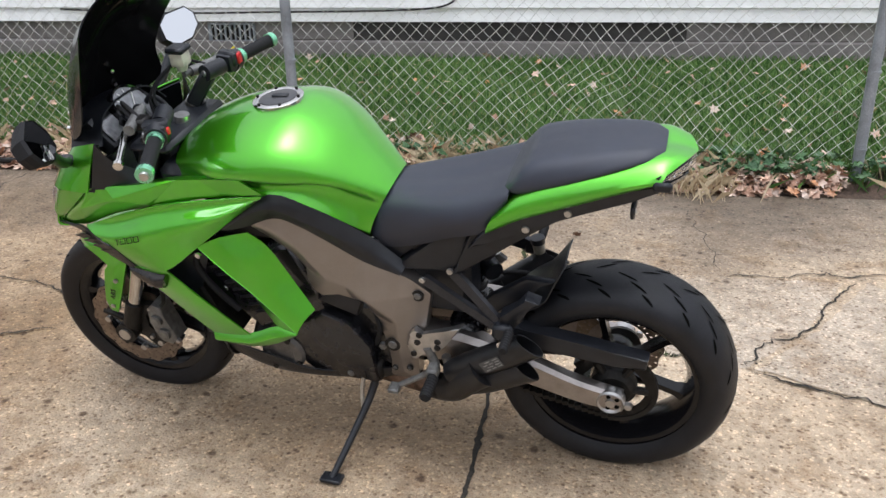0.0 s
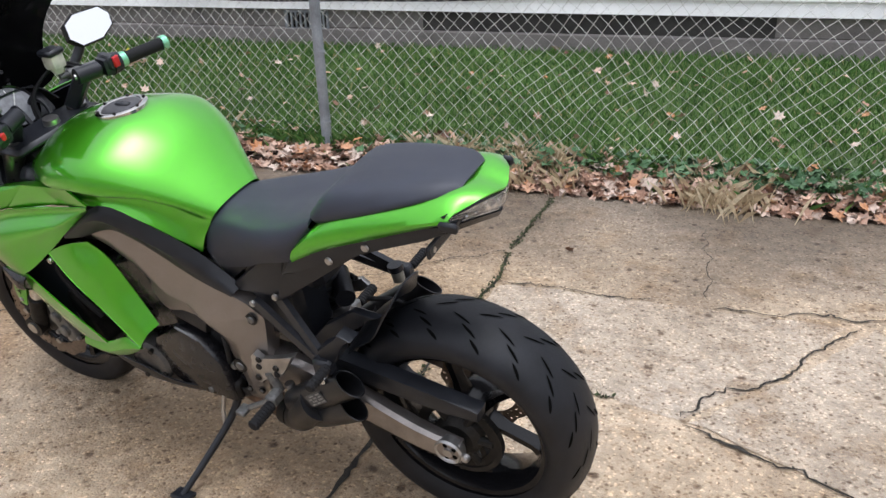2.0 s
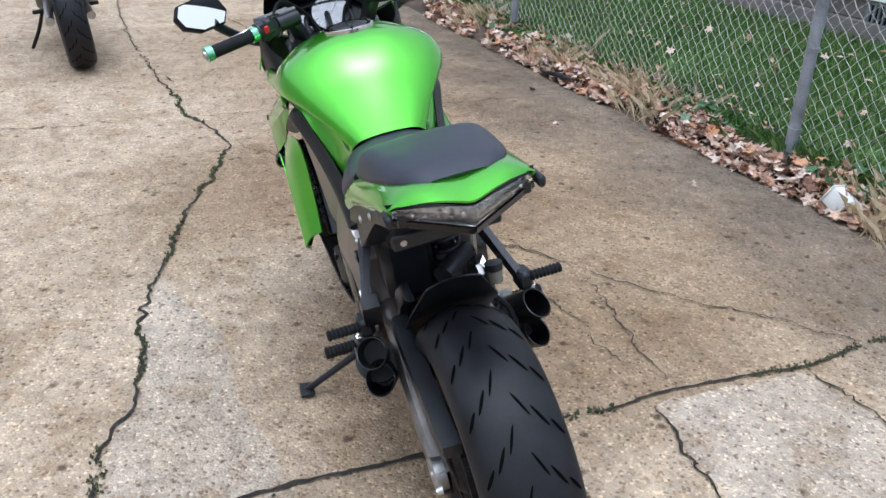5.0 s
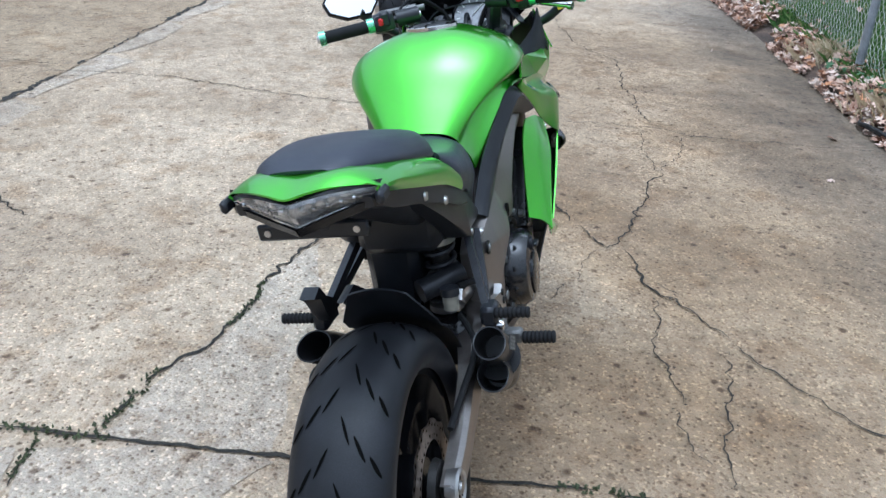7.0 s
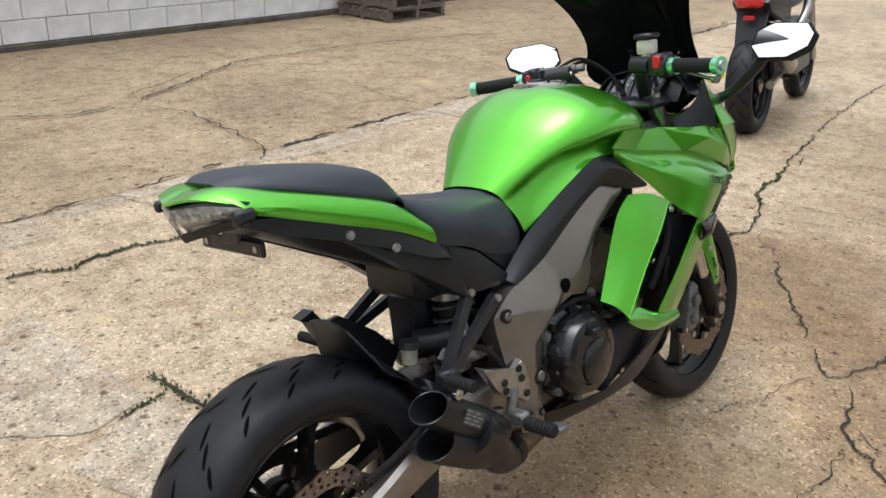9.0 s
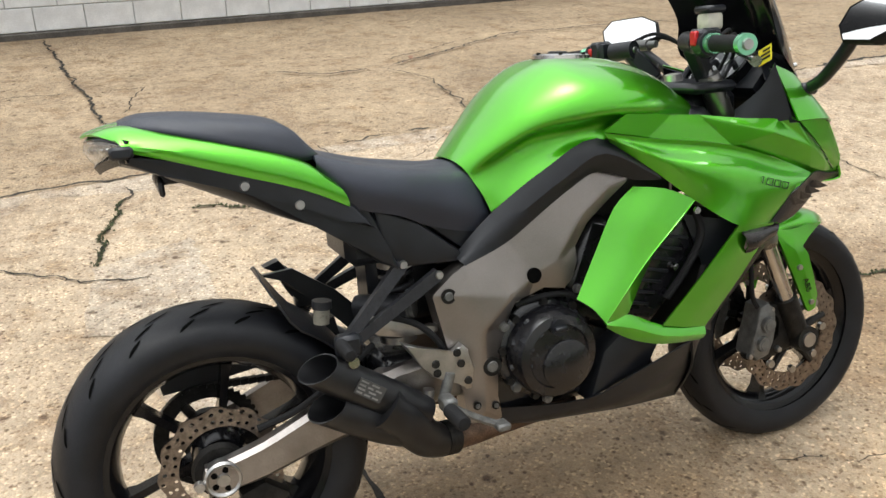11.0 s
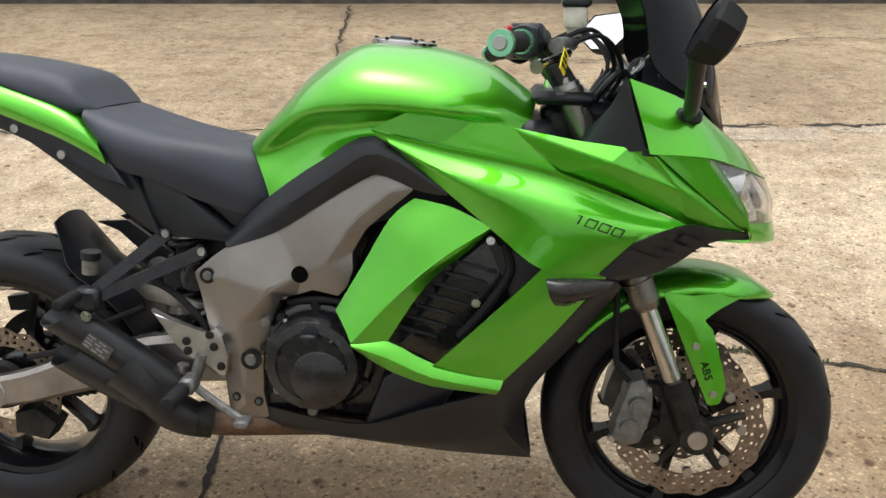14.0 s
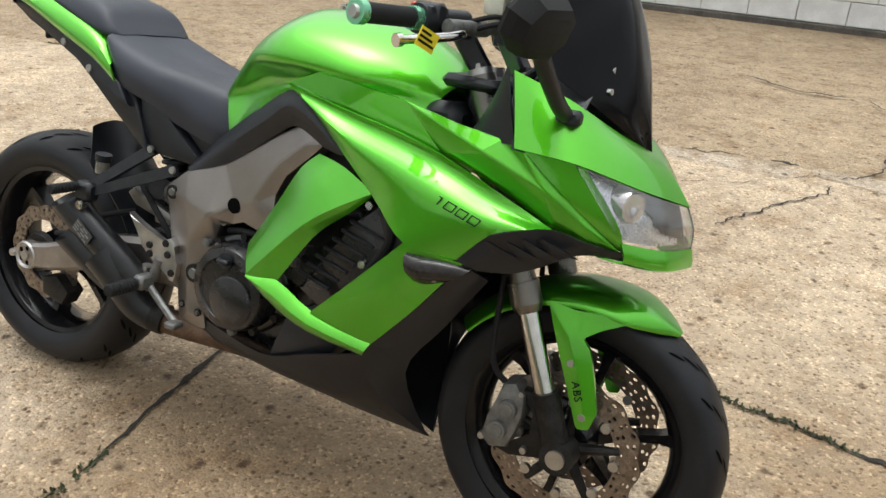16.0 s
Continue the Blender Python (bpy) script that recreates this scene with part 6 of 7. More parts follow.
for k in range(6):
    a = 2 * math.pi * k / 6
    rod(bm, (0.035 * math.cos(a), 0.082, 0.31 + 0.035 * math.sin(a)), (0.09 * math.cos(a), 0.082, 0.31 + 0.09 * math.sin(a)), 0.011, n=8)
part("sprocket", bm, DARK, bike, "dark steel rear sprocket")
bm = bmesh.new()
lathe(bm, [(0.0, 0.06), (0.06, 0.06), (0.06, 0.085), (0.045, 0.1), (0.0, 0.1)], 28, Matrix.Translation((0, 0, 0.31)))
part("sprocket_carrier", bm, DARK, bike)
bm = bmesh.new()
links = []
for i in range(34):
    links.append((0.0 + 0.0175 * i, 0.31 + 0.108 - 0.0012 * i, -4))
    links.append((0.0 + 0.0175 * i, 0.31 - 0.108 + 0.0042 * i, 13))
for i in range(20):
    a = math.pi / 2 + math.pi * i / 20
    links.append((0.108 * math.cos(a), 0.31 + 0.108 * math.sin(a), 90 - math.degrees(a)))
for x, z, tilt in links:
    box(bm, (-0.0085, 0.074, -0.0065), (0.0085, 0.09, 0.0065), 0, Matrix.Translation((x, 0, z)) @ Matrix.Rotation(radians(tilt), 4, "Y"))
part("chain", bm, DARK, bike, "grimy drive chain")["kind"] = "stuff"
bm = bmesh.new()
lathe(bm, [(0.0, -0.105), (0.05, -0.105), (0.055, -0.09), (0.03, -0.08)], 28, Matrix.Translation((0, 0, 0.31)))
part("disc_carrier", bm, DARK, bike)
bm = plate(bmesh.new(), [(0.03, 0.21), (0.10, 0.195), (0.125, 0.235), (0.08, 0.27), (0.03, 0.255)], 0.065, 0.115, -1, 0.008)
part("rear_caliper", bm, DARK, bike)
bm = bmesh.new()
rows = []
for i in range(13):
    a = radians(70 - 58 * i / 12)
    r = 0.338 + (0.05 * ((0.0 if i > 3 else (3 - i) / 3.0) ** 1.4))
    w = 0.10 if i > 2 else 0.06 + 0.02 * i
    rows.append([(0.0 + r * math.cos(a) * 1.0, y, 0.31 + (r - abs(y) ** 2 * 3.5) * math.sin(a)) for y in (-w, -w * 0.6, 0, w * 0.6, w)])
bm.free()
part("mudguard", shell(loft(rows, 3, 1), 0.004), BLACK, bike, "matt black rear mudguard", True, 60)
bm = plate(bmesh.new(), [(0.15, 0.635), (0.20, 0.615), (0.27, 0.55), (0.34, 0.47), (0.37, 0.51), (0.31, 0.575), (0.22, 0.64)], 0.08, 0.10, 1, 0.008)
part("mudguard_side", bm, BLACK, bike)
bm = bmesh.new()
box(bm, (0.36, -0.015, 0.50), (0.52, 0.105, 0.76), 0.02)
box(bm, (0.30, -0.09, 0.66), (0.50, 0.09, 0.80), 0.02)
part("battery_box", bm, BLACK, bike, "black plastic box under the seat")
shock = new("shock_absorber")
shock.parent = bike
bm = bmesh.new()
rod(bm, (0.40, -0.055, 0.49), (0.41, -0.055, 0.66), 0.021, n=16)
part("damper", bm, DARK, shock)
bm = bmesh.new()
tube(bm, [(0.40 + 0.032 * math.cos(t) + 0.01 * t / 34, -0.055 + 0.032 * math.sin(t), 0.50 + 0.15 * t / 34) for t in (0.55 * i for i in range(62))], 0.006, 8, 1)
part("spring", bm, GUNMETAL, shock, "dark coil spring")
bm = bmesh.new()
rod(bm, (0.40, -0.055, 0.485), (0.40, -0.055, 0.50), 0.04, n=20)
part("collar", bm, SILVER, shock)
bm = bmesh.new()
rod(bm, (0.41, -0.055, 0.645), (0.41, -0.055, 0.66), 0.04, n=20)
part("collar", bm, SILVER, shock)
bm = bmesh.new()
rod(bm, (0.33, -0.02, 0.56), (0.40, -0.10, 0.57), 0.026, n=18)
part("preload_can", bm, GUNMETAL, shock)
can = new("preload_adjuster")
can.parent = bike
bm = bmesh.new()
rod(bm, (0.385, -0.045, 0.556), (0.435, -0.075, 0.562), 0.029, n=22)
part("body", bm, CASTGREY, can, "grey metal spring adjuster")
for k in (0.1, 0.45, 0.8):
    bm = bmesh.new()
    rod(bm, (0.385 + 0.05 * k, -0.045 - 0.03 * k, 0.556 + 0.006 * k), (0.389 + 0.05 * k, -0.048 - 0.03 * k, 0.5565 + 0.006 * k), 0.032, n=22)
    part("ring", bm, SILVER, can)
bm = plate(bmesh.new(), [(0.315, 0.545), (0.335, 0.562), (0.365, 0.545), (0.43, 0.523), (0.47, 0.520), (0.47, 0.505), (0.40, 0.506), (0.34, 0.520)], 0.10, 0.115, -1, 0.004)
part("link_plate", bm, SILVER, bike, "bare aluminium link plate")
pot = new("rear_brake_reservoir")
pot.parent = bike
bm = bmesh.new()
rod(bm, (0.228, -0.115, 0.572), (0.232, -0.115, 0.603), 0.0155, 0.0165, 18)
part("cup", bm, POT, pot, "cloudy plastic fluid cup")
bm = bmesh.new()
rod(bm, (0.232, -0.115, 0.602), (0.234, -0.115, 0.618), 0.0195, n=18)
part("lid", bm, BLACK, pot)

# side stand, reaching the ground
stand = new("side_stand")
stand.parent = bike
bpy.context.view_layer.update()
foot = bike.matrix_world.inverted() @ Vector((0.715, 0.405, 0.012))
bm = bmesh.new()
tube(bm, [(0.635, 0.125, 0.30), (0.655, 0.175, 0.215), tuple(foot)], 0.0125, 12, 5, 0.009)
part("leg", bm, BLACK, stand, "black steel stand leg")
bm = bmesh.new()
box(bm, (-0.03, -0.02, -0.006), (0.03, 0.02, 0.006), 0.003, Matrix.Translation(foot) @ Matrix.Rotation(radians(12), 4, "X"))
part("foot", bm, BLACK, stand)
bm = bmesh.new()
box(bm, (0.615, 0.10, 0.27), (0.665, 0.15, 0.33), 0.008)
part("pivot", bm, DARK, stand)
bm = bmesh.new()
tube(bm, [(0.66, 0.15, 0.31), (0.672, 0.17, 0.25), (0.668, 0.19, 0.19)], 0.006, 8, 5)
part("spring", bm, SILVER, stand)


# ---- front end ----
def front_end(s):
    leg = new("fork_leg")
    leg.parent = bike
    at = lambda z: (1.19 + (0.894 - z) * 0.4155, s * 0.108, z)
    bm = bmesh.new()
    rod(bm, at(0.955), at(0.575), 0.0265, n=24)
    rod(bm, at(0.60), at(0.56), 0.0305, n=24)
    rod(bm, at(0.56), at(0.545), 0.0305, 0.025, 24)
    part("upper_tube", bm, FORKGREY, leg, "grey anodised fork tube")
    bm = bmesh.new()
    rod(bm, at(0.56), at(0.36), 0.0205, n=24)
    part("slider", bm, CHROME, leg, "polished fork slider")
    bm = bmesh.new()
    rod(bm, at(0.40), at(0.30), 0.027, n=20)
    rod(bm, (1.447, s * 0.08, 0.287), (1.447, s * 0.135, 0.287), 0.033, n=24)
    part("axle_casting", bm, DARK, leg, "black cast axle clamp")
    bm = bmesh.new()
    rod(bm, (1.447, s * 0.13, 0.287), (1.447, s * 0.14, 0.287), 0.019, n=20)
    part("axle_end", bm, SILVER, leg)
    bm = bmesh.new()
    rod(bm, at(0.955), at(0.966), 0.024, n=20)
    rod(bm, at(0.966), at(0.975), 0.011, n=6)
    part("fork_cap", bm, SILVER, leg)
    cal = new("front_caliper")
    cal.parent = bike
    bm = plate(bmesh.new(), [(1.283, 0.272), (1.305, 0.252), (1.340, 0.262), (1.352, 0.30), (1.362, 0.335), (1.360, 0.375), (1.338, 0.400), (1.312, 0.392), (1.304, 0.352), (1.292, 0.315)], 0.06, 0.116, s, 0.008)
    part("body", bm, CASTGREY, cal, "grey cast brake caliper")
    for x, z in ((1.332, 0.345), (1.318, 0.297)):
        bm = bmesh.new()
        rod(bm, (x, s * 0.113, z), (x, s * 0.126, z), 0.0205, 0.0185, 24)
        rod(bm, (x, s * 0.125, z), (x, s * 0.128, z), 0.014, 0.013, 20)
        part("piston_housing", bm, CASTGREY, cal)
    bm = plate(bmesh.new(), [(1.275, 0.272), (1.285, 0.255), (1.345, 0.243), (1.42, 0.262), (1.445, 0.29), (1.43, 0.36), (1.40, 0.385), (1.352, 0.388), (1.355, 0.365), (1.385, 0.35), (1.385, 0.30), (1.345, 0.268)], 0.082, 0.104, s, 0.006)
    part("caliper_mount", bm, DARK, cal)
    for x, z in ((1.285, 0.268), (1.350, 0.378), (1.375, 0.268), (1.41, 0.36)):
        bm = bmesh.new()
        bolt(bm, (x, 0.104, z), s, 0.008, 0.010)
        part("bolt", bm, SILVER, cal)
    bm = bmesh.new()
    tube(bm, [(1.318, s * 0.10, 0.385), (1.285, s * 0.115, 0.43), (1.278, s * 0.115, 0.53), (1.275, s * 0.10, 0.65)], 0.006, 8, 6)
    part("brake_hose", bm, GRIP, bike)
    # fender leg
    relief("fender_leg", [(1.365, 0.097, 0.575), (1.419, 0.100, 0.570), (1.47, 0.098, 0.575), (1.524, 0.088, 0.571), (1.475, 0.101, 0.546), (1.446, 0.108, 0.524), (1.464, 0.108, 0.505), (1.483, 0.108, 0.448), (1.499, 0.108, 0.389), (1.490, 0.110, 0.354), (1.467, 0.110, 0.349), (1.410, 0.106, 0.475), (1.387, 0.104, 0.527),
                          (1.420, 0.113, 0.522), (1.445, 0.115, 0.470), (1.478, 0.115, 0.375)], 13, GREEN, s, ((0, 13), (13, 14), (14, 15), (13, 5)), 0.008, 0.004, label="lime green fork shield")
    for x, z in ((1.434, 0.473), (1.474, 0.376)):
        bm = bmesh.new()
        bolt(bm, (x, 0.112, z), s, 0.008, 0.005)
        part("fender_bolt", bm, SILVER, bike)
    for k in range(8):
        a = 2 * math.pi * k / 8
        bm = bmesh.new()
        rod(bm, (1.447 + 0.098 * math.cos(a), s * 0.074, 0.287 + 0.098 * math.sin(a)), (1.447 + 0.098 * math.cos(a), s * 0.085, 0.287 + 0.098 * math.sin(a)), 0.010, n=12)
        part("disc_button", bm, SILVER, bike)
    bm = bmesh.new()
    for k in range(5):
        a = 2 * math.pi * k / 5 + 0.3
        rod(bm, (1.447, s * 0.076, 0.287), (1.447 + 0.108 * math.cos(a), s * 0.078, 0.287 + 0.108 * math.sin(a)), 0.014, 0.008, 8)
    part("disc_carrier", bm, DARK, bike)
    # Added black panel that blocks bright ground behind the side opening
    panel("opening_blocker", [[(1.03, 0.185, 0.68), (1.09, 0.185, 0.53), (1.10, 0.185, 0.40)], [(1.235, 0.229, 0.632), (1.15, 0.216, 0.525), (1.06, 0.203, 0.42)]], BLACK, s, ku=3, kv=1)
    # handlebar
    bar = new("handlebar")
    bar.parent = bike
    bm = bmesh.new()
    # the bars are turned a little to the left
    A = Vector((1.10, s * 0.13, 1.033 - s * 0.007))
    B = Vector((1.024 - s * 0.02, s * 0.365, 1.022 - s * 0.014))
    root = Vector((1.165, s * 0.095, 0.955))
    mm, h = frame_to(root, A + Vector((0.008, -s * 0.012, -0.004)))
    box(bm, (-0.017, -0.02, 0), (0.017, 0.02, h), 0.006, mm)
    rod(bm, A + Vector((0.01, -s * 0.03, 0.002)), A.lerp(B, 0.13), 0.022, n=18)
    part("riser", bm, BLACK, bar, "black raised bar clamp")
    bm = bmesh.new()
    rod(bm, A + Vector((0.012, -s * 0.034, 0.002)), A + Vector((0.01, -s * 0.03, 0.002)), 0.008, n=10)
    part("clamp_bolt", bm, SILVER, bar)
    bm = bmesh.new()
    rod(bm, A, B, 0.011, n=14)
    part("tube", bm, BLACK, bar)
    seg = lambda t: tuple(A.lerp(B, t))
    bm = bmesh.new()
    rod(bm, seg(0.44), seg(0.94), 0.0172, n=20)
    part("grip", bm, GRIP, bar, "black rubber grip")
    for t0, t1 in ((0.38, 0.46), (0.93, 1.0)):
        bm = bmesh.new()
        rod(bm, seg(t0), seg(t1), 0.0205, n=20)
        part("grip_ring", bm, ANOD, bar, "green anodised grip end")
    bm = bmesh.new()
    rod(bm, seg(1.0), seg(1.025), 0.012, 0.010, 14)
    part("bar_end", bm, SILVER, bar)
    bm = bmesh.new()
    mm, h = frame_to(seg(0.16), seg(0.37))
    box(bm, (-0.024, -0.022, 0), (0.026, 0.024, h), 0.008, mm, 2)
    box(bm, (-0.03, -0.01, h * 0.2), (0.03, 0.03, h * 0.75), 0.006, mm)
    part("switch_box", bm, BLACK, bar)
    bm = bmesh.new()
    rod(bm, seg(0.27), seg(0.385), 0.031, 0.026, 20)
    part("throttle_housing" if s < 0 else "clutch_housing", bm, BLACK, bar)
    bm = bmesh.new()
    rod(bm, (1.135, s * 0.215, 1.032), (1.165, s * 0.12, 1.036), 0.0135, n=14)
    rod(bm, (1.165, s * 0.12, 1.036), (1.172, s * 0.098, 1.037), 0.009, n=10)
    part("master_cylinder", bm, CASTGREY, bar, "grey cast lever cylinder")
    bm = bmesh.new()
    c = A.lerp(B, 0.27)
    wide = 0.010 if s < 0 else 0.007
    box(bm, (-0.034, -wide, -0.004), (-0.022, wide, 0.026 if s < 0 else 0.016), 0.003, Matrix.Translation(c))
    part("switch", bm, RED, bar, "red switch")
    bm = bmesh.new()
    tube(bm, [(1.14, s * 0.16, 1.03), (1.155, s * 0.20, 1.022), (1.135, s * 0.25, 1.012), (1.105, s * 0.315, 1.002)], 0.0095, 10, 5, 0.0075)
    rod(bm, (1.105, s * 0.315, 1.002), (1.101, s * 0.325, 1.0), 0.0115, n=14)
    part("lever", bm, CHROME, bar, "polished hand lever")
    bm = bmesh.new()
    box(bm, (1.115, s * 0.165 - 0.022, 1.015), (1.155, s * 0.165 + 0.022, 1.043), 0.006)
    part("lever_perch", bm, DARK, bar)
    for dx, dz in ((0.0, 0.0), (0.015, -0.01)):
        bm = bmesh.new()
        tube(bm, [(1.12 + dx, s * 0.17, 1.03 + dz), (1.20 + dx, s * 0.13, 1.06 + dz), (1.25 + dx, s * 0.06, 1.0 + dz), (1.22 + dx, s * 0.03, 0.93 + dz)], 0.0045, 8, 6)
        part("cable", bm, GRIP, bar)
    # mirror
    mir = new("mirror")
    mir.parent = bike
    mx = 0.0 if s < 0 else -0.075      # the left mirror is folded back
    bm = bmesh.new()
    tube(bm, [(1.366, s * 0.185, 0.918), (1.362 + mx * 0.3, s * 0.235, 0.94), (1.352 + mx * 0.7, s * 0.30, 0.995), (1.347 + mx, s * 0.33, 1.03)], 0.013, 10, 5, 0.015)
    box(bm, (1.345, s * 0.188 - 0.014, 0.905), (1.39, s * 0.188 + 0.014, 0.932), 0.006)
    part("stem", bm, BLACK, mir)
    tilt = Matrix.Translation((1.345 + mx, s * (0.375 + mx * 0.3), 1.06)) @ Matrix.Rotation(s * radians(5 if s < 0 else 34), 4, "Z") @ Matrix.Rotation(radians(26), 4, "Y")
    shape = [(-0.082, -0.012), (-0.055, -0.044), (0.02, -0.046), (0.072, -0.02), (0.082, 0.014), (0.06, 0.043), (-0.03, 0.05), (-0.072, 0.03)]
    bm = bmesh.new()
    rings = []
    for d, k in ((-0.006, 0.97), (0.002, 1.03), (0.018, 1.0), (0.036, 0.86), (0.042, 0.62)):
        rings.append([bm.verts.new(tilt @ Vector((d, s * y * k, z * k))) for y, z in shape])
    for p, q in zip(rings, rings[1:]):
        for i in range(8):
            bm.faces.new((p[i], p[(i + 1) % 8], q[(i + 1) % 8], q[i]))
    bm.faces.new(rings[-1])
    part("shell", bm, GRIP, mir, "black mirror shell", True, 22)
    bm = bmesh.new()
    bm.faces.new([bm.verts.new(tilt @ Vector((-0.004, s * y * 0.95, z * 0.93))) for y, z in shape])
    part("glass", bm, MIRROR, mir, "mirror glass", False)
    # inner cockpit side
    panel("cockpit_side", [[(1.256, 0.207, 0.984), (1.276, 0.215, 0.92), (1.297, 0.218, 0.860)], [(1.235, 0.19, 0.93), (1.23, 0.194, 0.895), (1.225, 0.192, 0.852)], [(1.20, 0.15, 0.885), (1.19, 0.162, 0.862), (1.17, 0.168, 0.838)]], BLACK, s)
    panel("cockpit_liner", [[(1.258, 0.192, 0.974), (1.352, 0.157, 0.938), (1.42, 0.084, 0.893), (1.46, 0.0, 0.862)], [(1.278, 0.210, 0.906), (1.374, 0.184, 0.886), (1.46, 0.09, 0.848), (1.50, 0.0, 0.826)], [(1.29, 0.224, 0.853), (1.39, 0.205, 0.842), (1.48, 0.11, 0.805), (1.54, 0.0, 0.775)]], BLACK, s)


both(front_end)
bm = bmesh.new()
rows = []
for i in range(19):
    a = radians(59 + 84 * i / 18)
    w = 0.096 * min(1.0, (0.02 + i / 4.2) ** 0.6) * (1.0 if i < 12 else 1.0 - 0.012 * (i - 11))
    r0 = 0.322 - 0.012 * max(0, (3 - i) / 3.0)
    fall = 0.036 * min(1.0, 0.25 + i / 4.0)
    rows.append([(1.442 + (r0 - drop * fall) * math.cos(a), side * w * k, 0.287 + (r0 - drop * fall) * math.sin(a)) for side, k, drop in ((-1, 1, 1), (-1, 0.98, 0.72), (-1, 0.76, 0.22), (-1, 0.4, 0.03), (1, 0, 0), (1, 0.4, 0.03), (1, 0.76, 0.22), (1, 0.98, 0.72), (1, 1, 1))])
bm.free()
part("front_fender", shell(loft(rows, 3, 1), 0.004), GREEN, bike, "lime green front fender", True, 50)
bm = bmesh.new()
box(bm, (1.10, -0.145, 0.928), (1.215, 0.145, 0.952), 0.010)
box(bm, (1.17, -0.14, 0.80), (1.25, 0.14, 0.835), 0.01)
part("triple_clamp", bm, BLACK, bike)
bm = bmesh.new()
box(bm, (1.12, -0.085, 0.84), (1.27, 0.085, 0.93), 0.02)
for y in (-0.05, 0.0, 0.05):
    tube(bm, [(1.20, y, 0.90), (1.235, y * 1.4, 0.96), (1.27, y * 1.2, 0.985), (1.30, y, 0.93)], 0.007, 8, 5)
part("steering_cover", bm, BLACK, bike, "black cable bundle and steering cover")
bm = bmesh.new()
rod(bm, (1.145, -0.005, 0.95), (1.143, -0.005, 0.968), 0.022, 0.020, 20)
part("ignition_lock", bm, SILVER, bike)
# Added black slab that hides the ground below the cockpit
bm = bmesh.new()
box(bm, (1.10, -0.19, 0.80), (1.42, 0.19, 0.84), 0.02)
part("cockpit_blocker", bm, BLACK, bike)
# Added black block that keeps the gap ahead of the tank dark
bm = bmesh.new()
box(bm, (1.065, -0.15, 0.80), (1.15, 0.15, 0.90), 0.02)
part("headstock_filler", bm, BLACK, bike)
gauge = new("instrument_cluster")
gauge.parent = bike
gm = Matrix.Translation((1.315, 0.0, 0.95)) @ Matrix.Rotation(radians(-48), 4, "Y")
bm = bmesh.new()
box(bm, (-0.05, -0.125, -0.03), (0.05, 0.125, 0.02), 0.018, gm, 2)
part("housing", bm, BLACK, gauge)
bm = bmesh.new()
bmesh.ops.create_cone(bm, cap_ends=True, segments=40, radius1=0.060, radius2=0.058, depth=0.020, matrix=gm @ Matrix.Translation((0.004, -0.015, 0.030)))
part("dial", bm, DIAL, gauge, "round instrument dial")
bm = bmesh.new()
lathe(bm, [(0.059, 0.0), (0.066, 0.0), (0.066, 0.03), (0.062, 0.034), (0.058, 0.03)], 40, gm @ Matrix.Translation((0.004, -0.015, 0.012)) @ Matrix.Rotation(radians(90), 4, "X"), closed=True)
part("bezel", bm, GLOSS, gauge)
for k in range(9):
    a = radians(-40 + 28 * k)
    bm = bmesh.new()
    c = gm @ Matrix.Translation((0.004, -0.015, 0.0405)) @ Matrix.Rotation(a, 4, "Z")
    box(bm, (0.040, -0.0015, -0.0005), (0.052, 0.0015, 0.0008), 0, c)
    part("dial_mark", bm, WHITE, gauge, "", False)
bm = bmesh.new()
box(bm, (-0.004, -0.0015, 0.0), (0.040, 0.0015, 0.002), 0, gm @ Matrix.Translation((0.004, -0.015, 0.041)) @ Matrix.Rotation(radians(-40), 4, "Z"))
part("needle", bm, WHITE, gauge, "", False)
bm = bmesh.new()
box(bm, (-0.036, 0.048, 0.02), (0.026, 0.112, 0.027), 0.004, gm)
part("display", bm, DIAL, gauge)
cowl = loft([[(1.285, 0.15, 0.945), (1.30, 0.1, 1.0), (1.31, 0.0, 1.012), (1.30, -0.1, 1.0), (1.285, -0.15, 0.945)], [(1.38, 0.16, 0.92), (1.39, 0.1, 0.985), (1.40, 0.0, 1.0), (1.39, -0.1, 0.985), (1.38, -0.16, 0.92)]], 4, 3)
part("cluster_hood", shell(cowl, 0.004), BLACK, gauge)
# brake fluid reservoir on the right bar
res = new("brake_reservoir")
res.parent = bike
bm = bmesh.new()
box(bm, (1.151, -0.121, 1.062), (1.193, -0.079, 1.10), 0.009, None, 2)
rod(bm, (1.172, -0.10, 1.048), (1.172, -0.10, 1.066), 0.012, 0.018, 16)
part("cup", bm, FLUID, res, "cloudy brake fluid cup")
bm = bmesh.new()
box(bm, (1.146, -0.126, 1.099), (1.198, -0.074, 1.115), 0.005)
part("lid", bm, BLACK, res)
bm = bmesh.new()
tube(bm, [(1.172, -0.10, 1.05), (1.165, -0.12, 1.03), (1.15, -0.15, 1.03)], 0.006, 8, 4)
part("feed_hose", bm, GRIP, res)
# fuel cap
fcap = new("fuel_cap")
fcap.parent = bike
fm = Matrix.Translation((0.85, 0, 1.033)) @ Matrix.Rotation(radians(4), 4, "Y")
bm = bmesh.new()
lathe(bm, [(0.064, -0.006), (0.064, 0.002), (0.058, 0.005), (0.05, 0.004), (0.047, 0.002)], 40, fm @ Matrix.Rotation(radians(90), 4, "X"))
part("ring", bm, CHROME, fcap, "brushed metal ring")
bm = bmesh.new()
lathe(bm, [(0.048, -0.004), (0.047, 0.004), (0.04, 0.006), (0.0, 0.006)], 36, fm @ Matrix.Rotation(radians(90), 4, "X"))
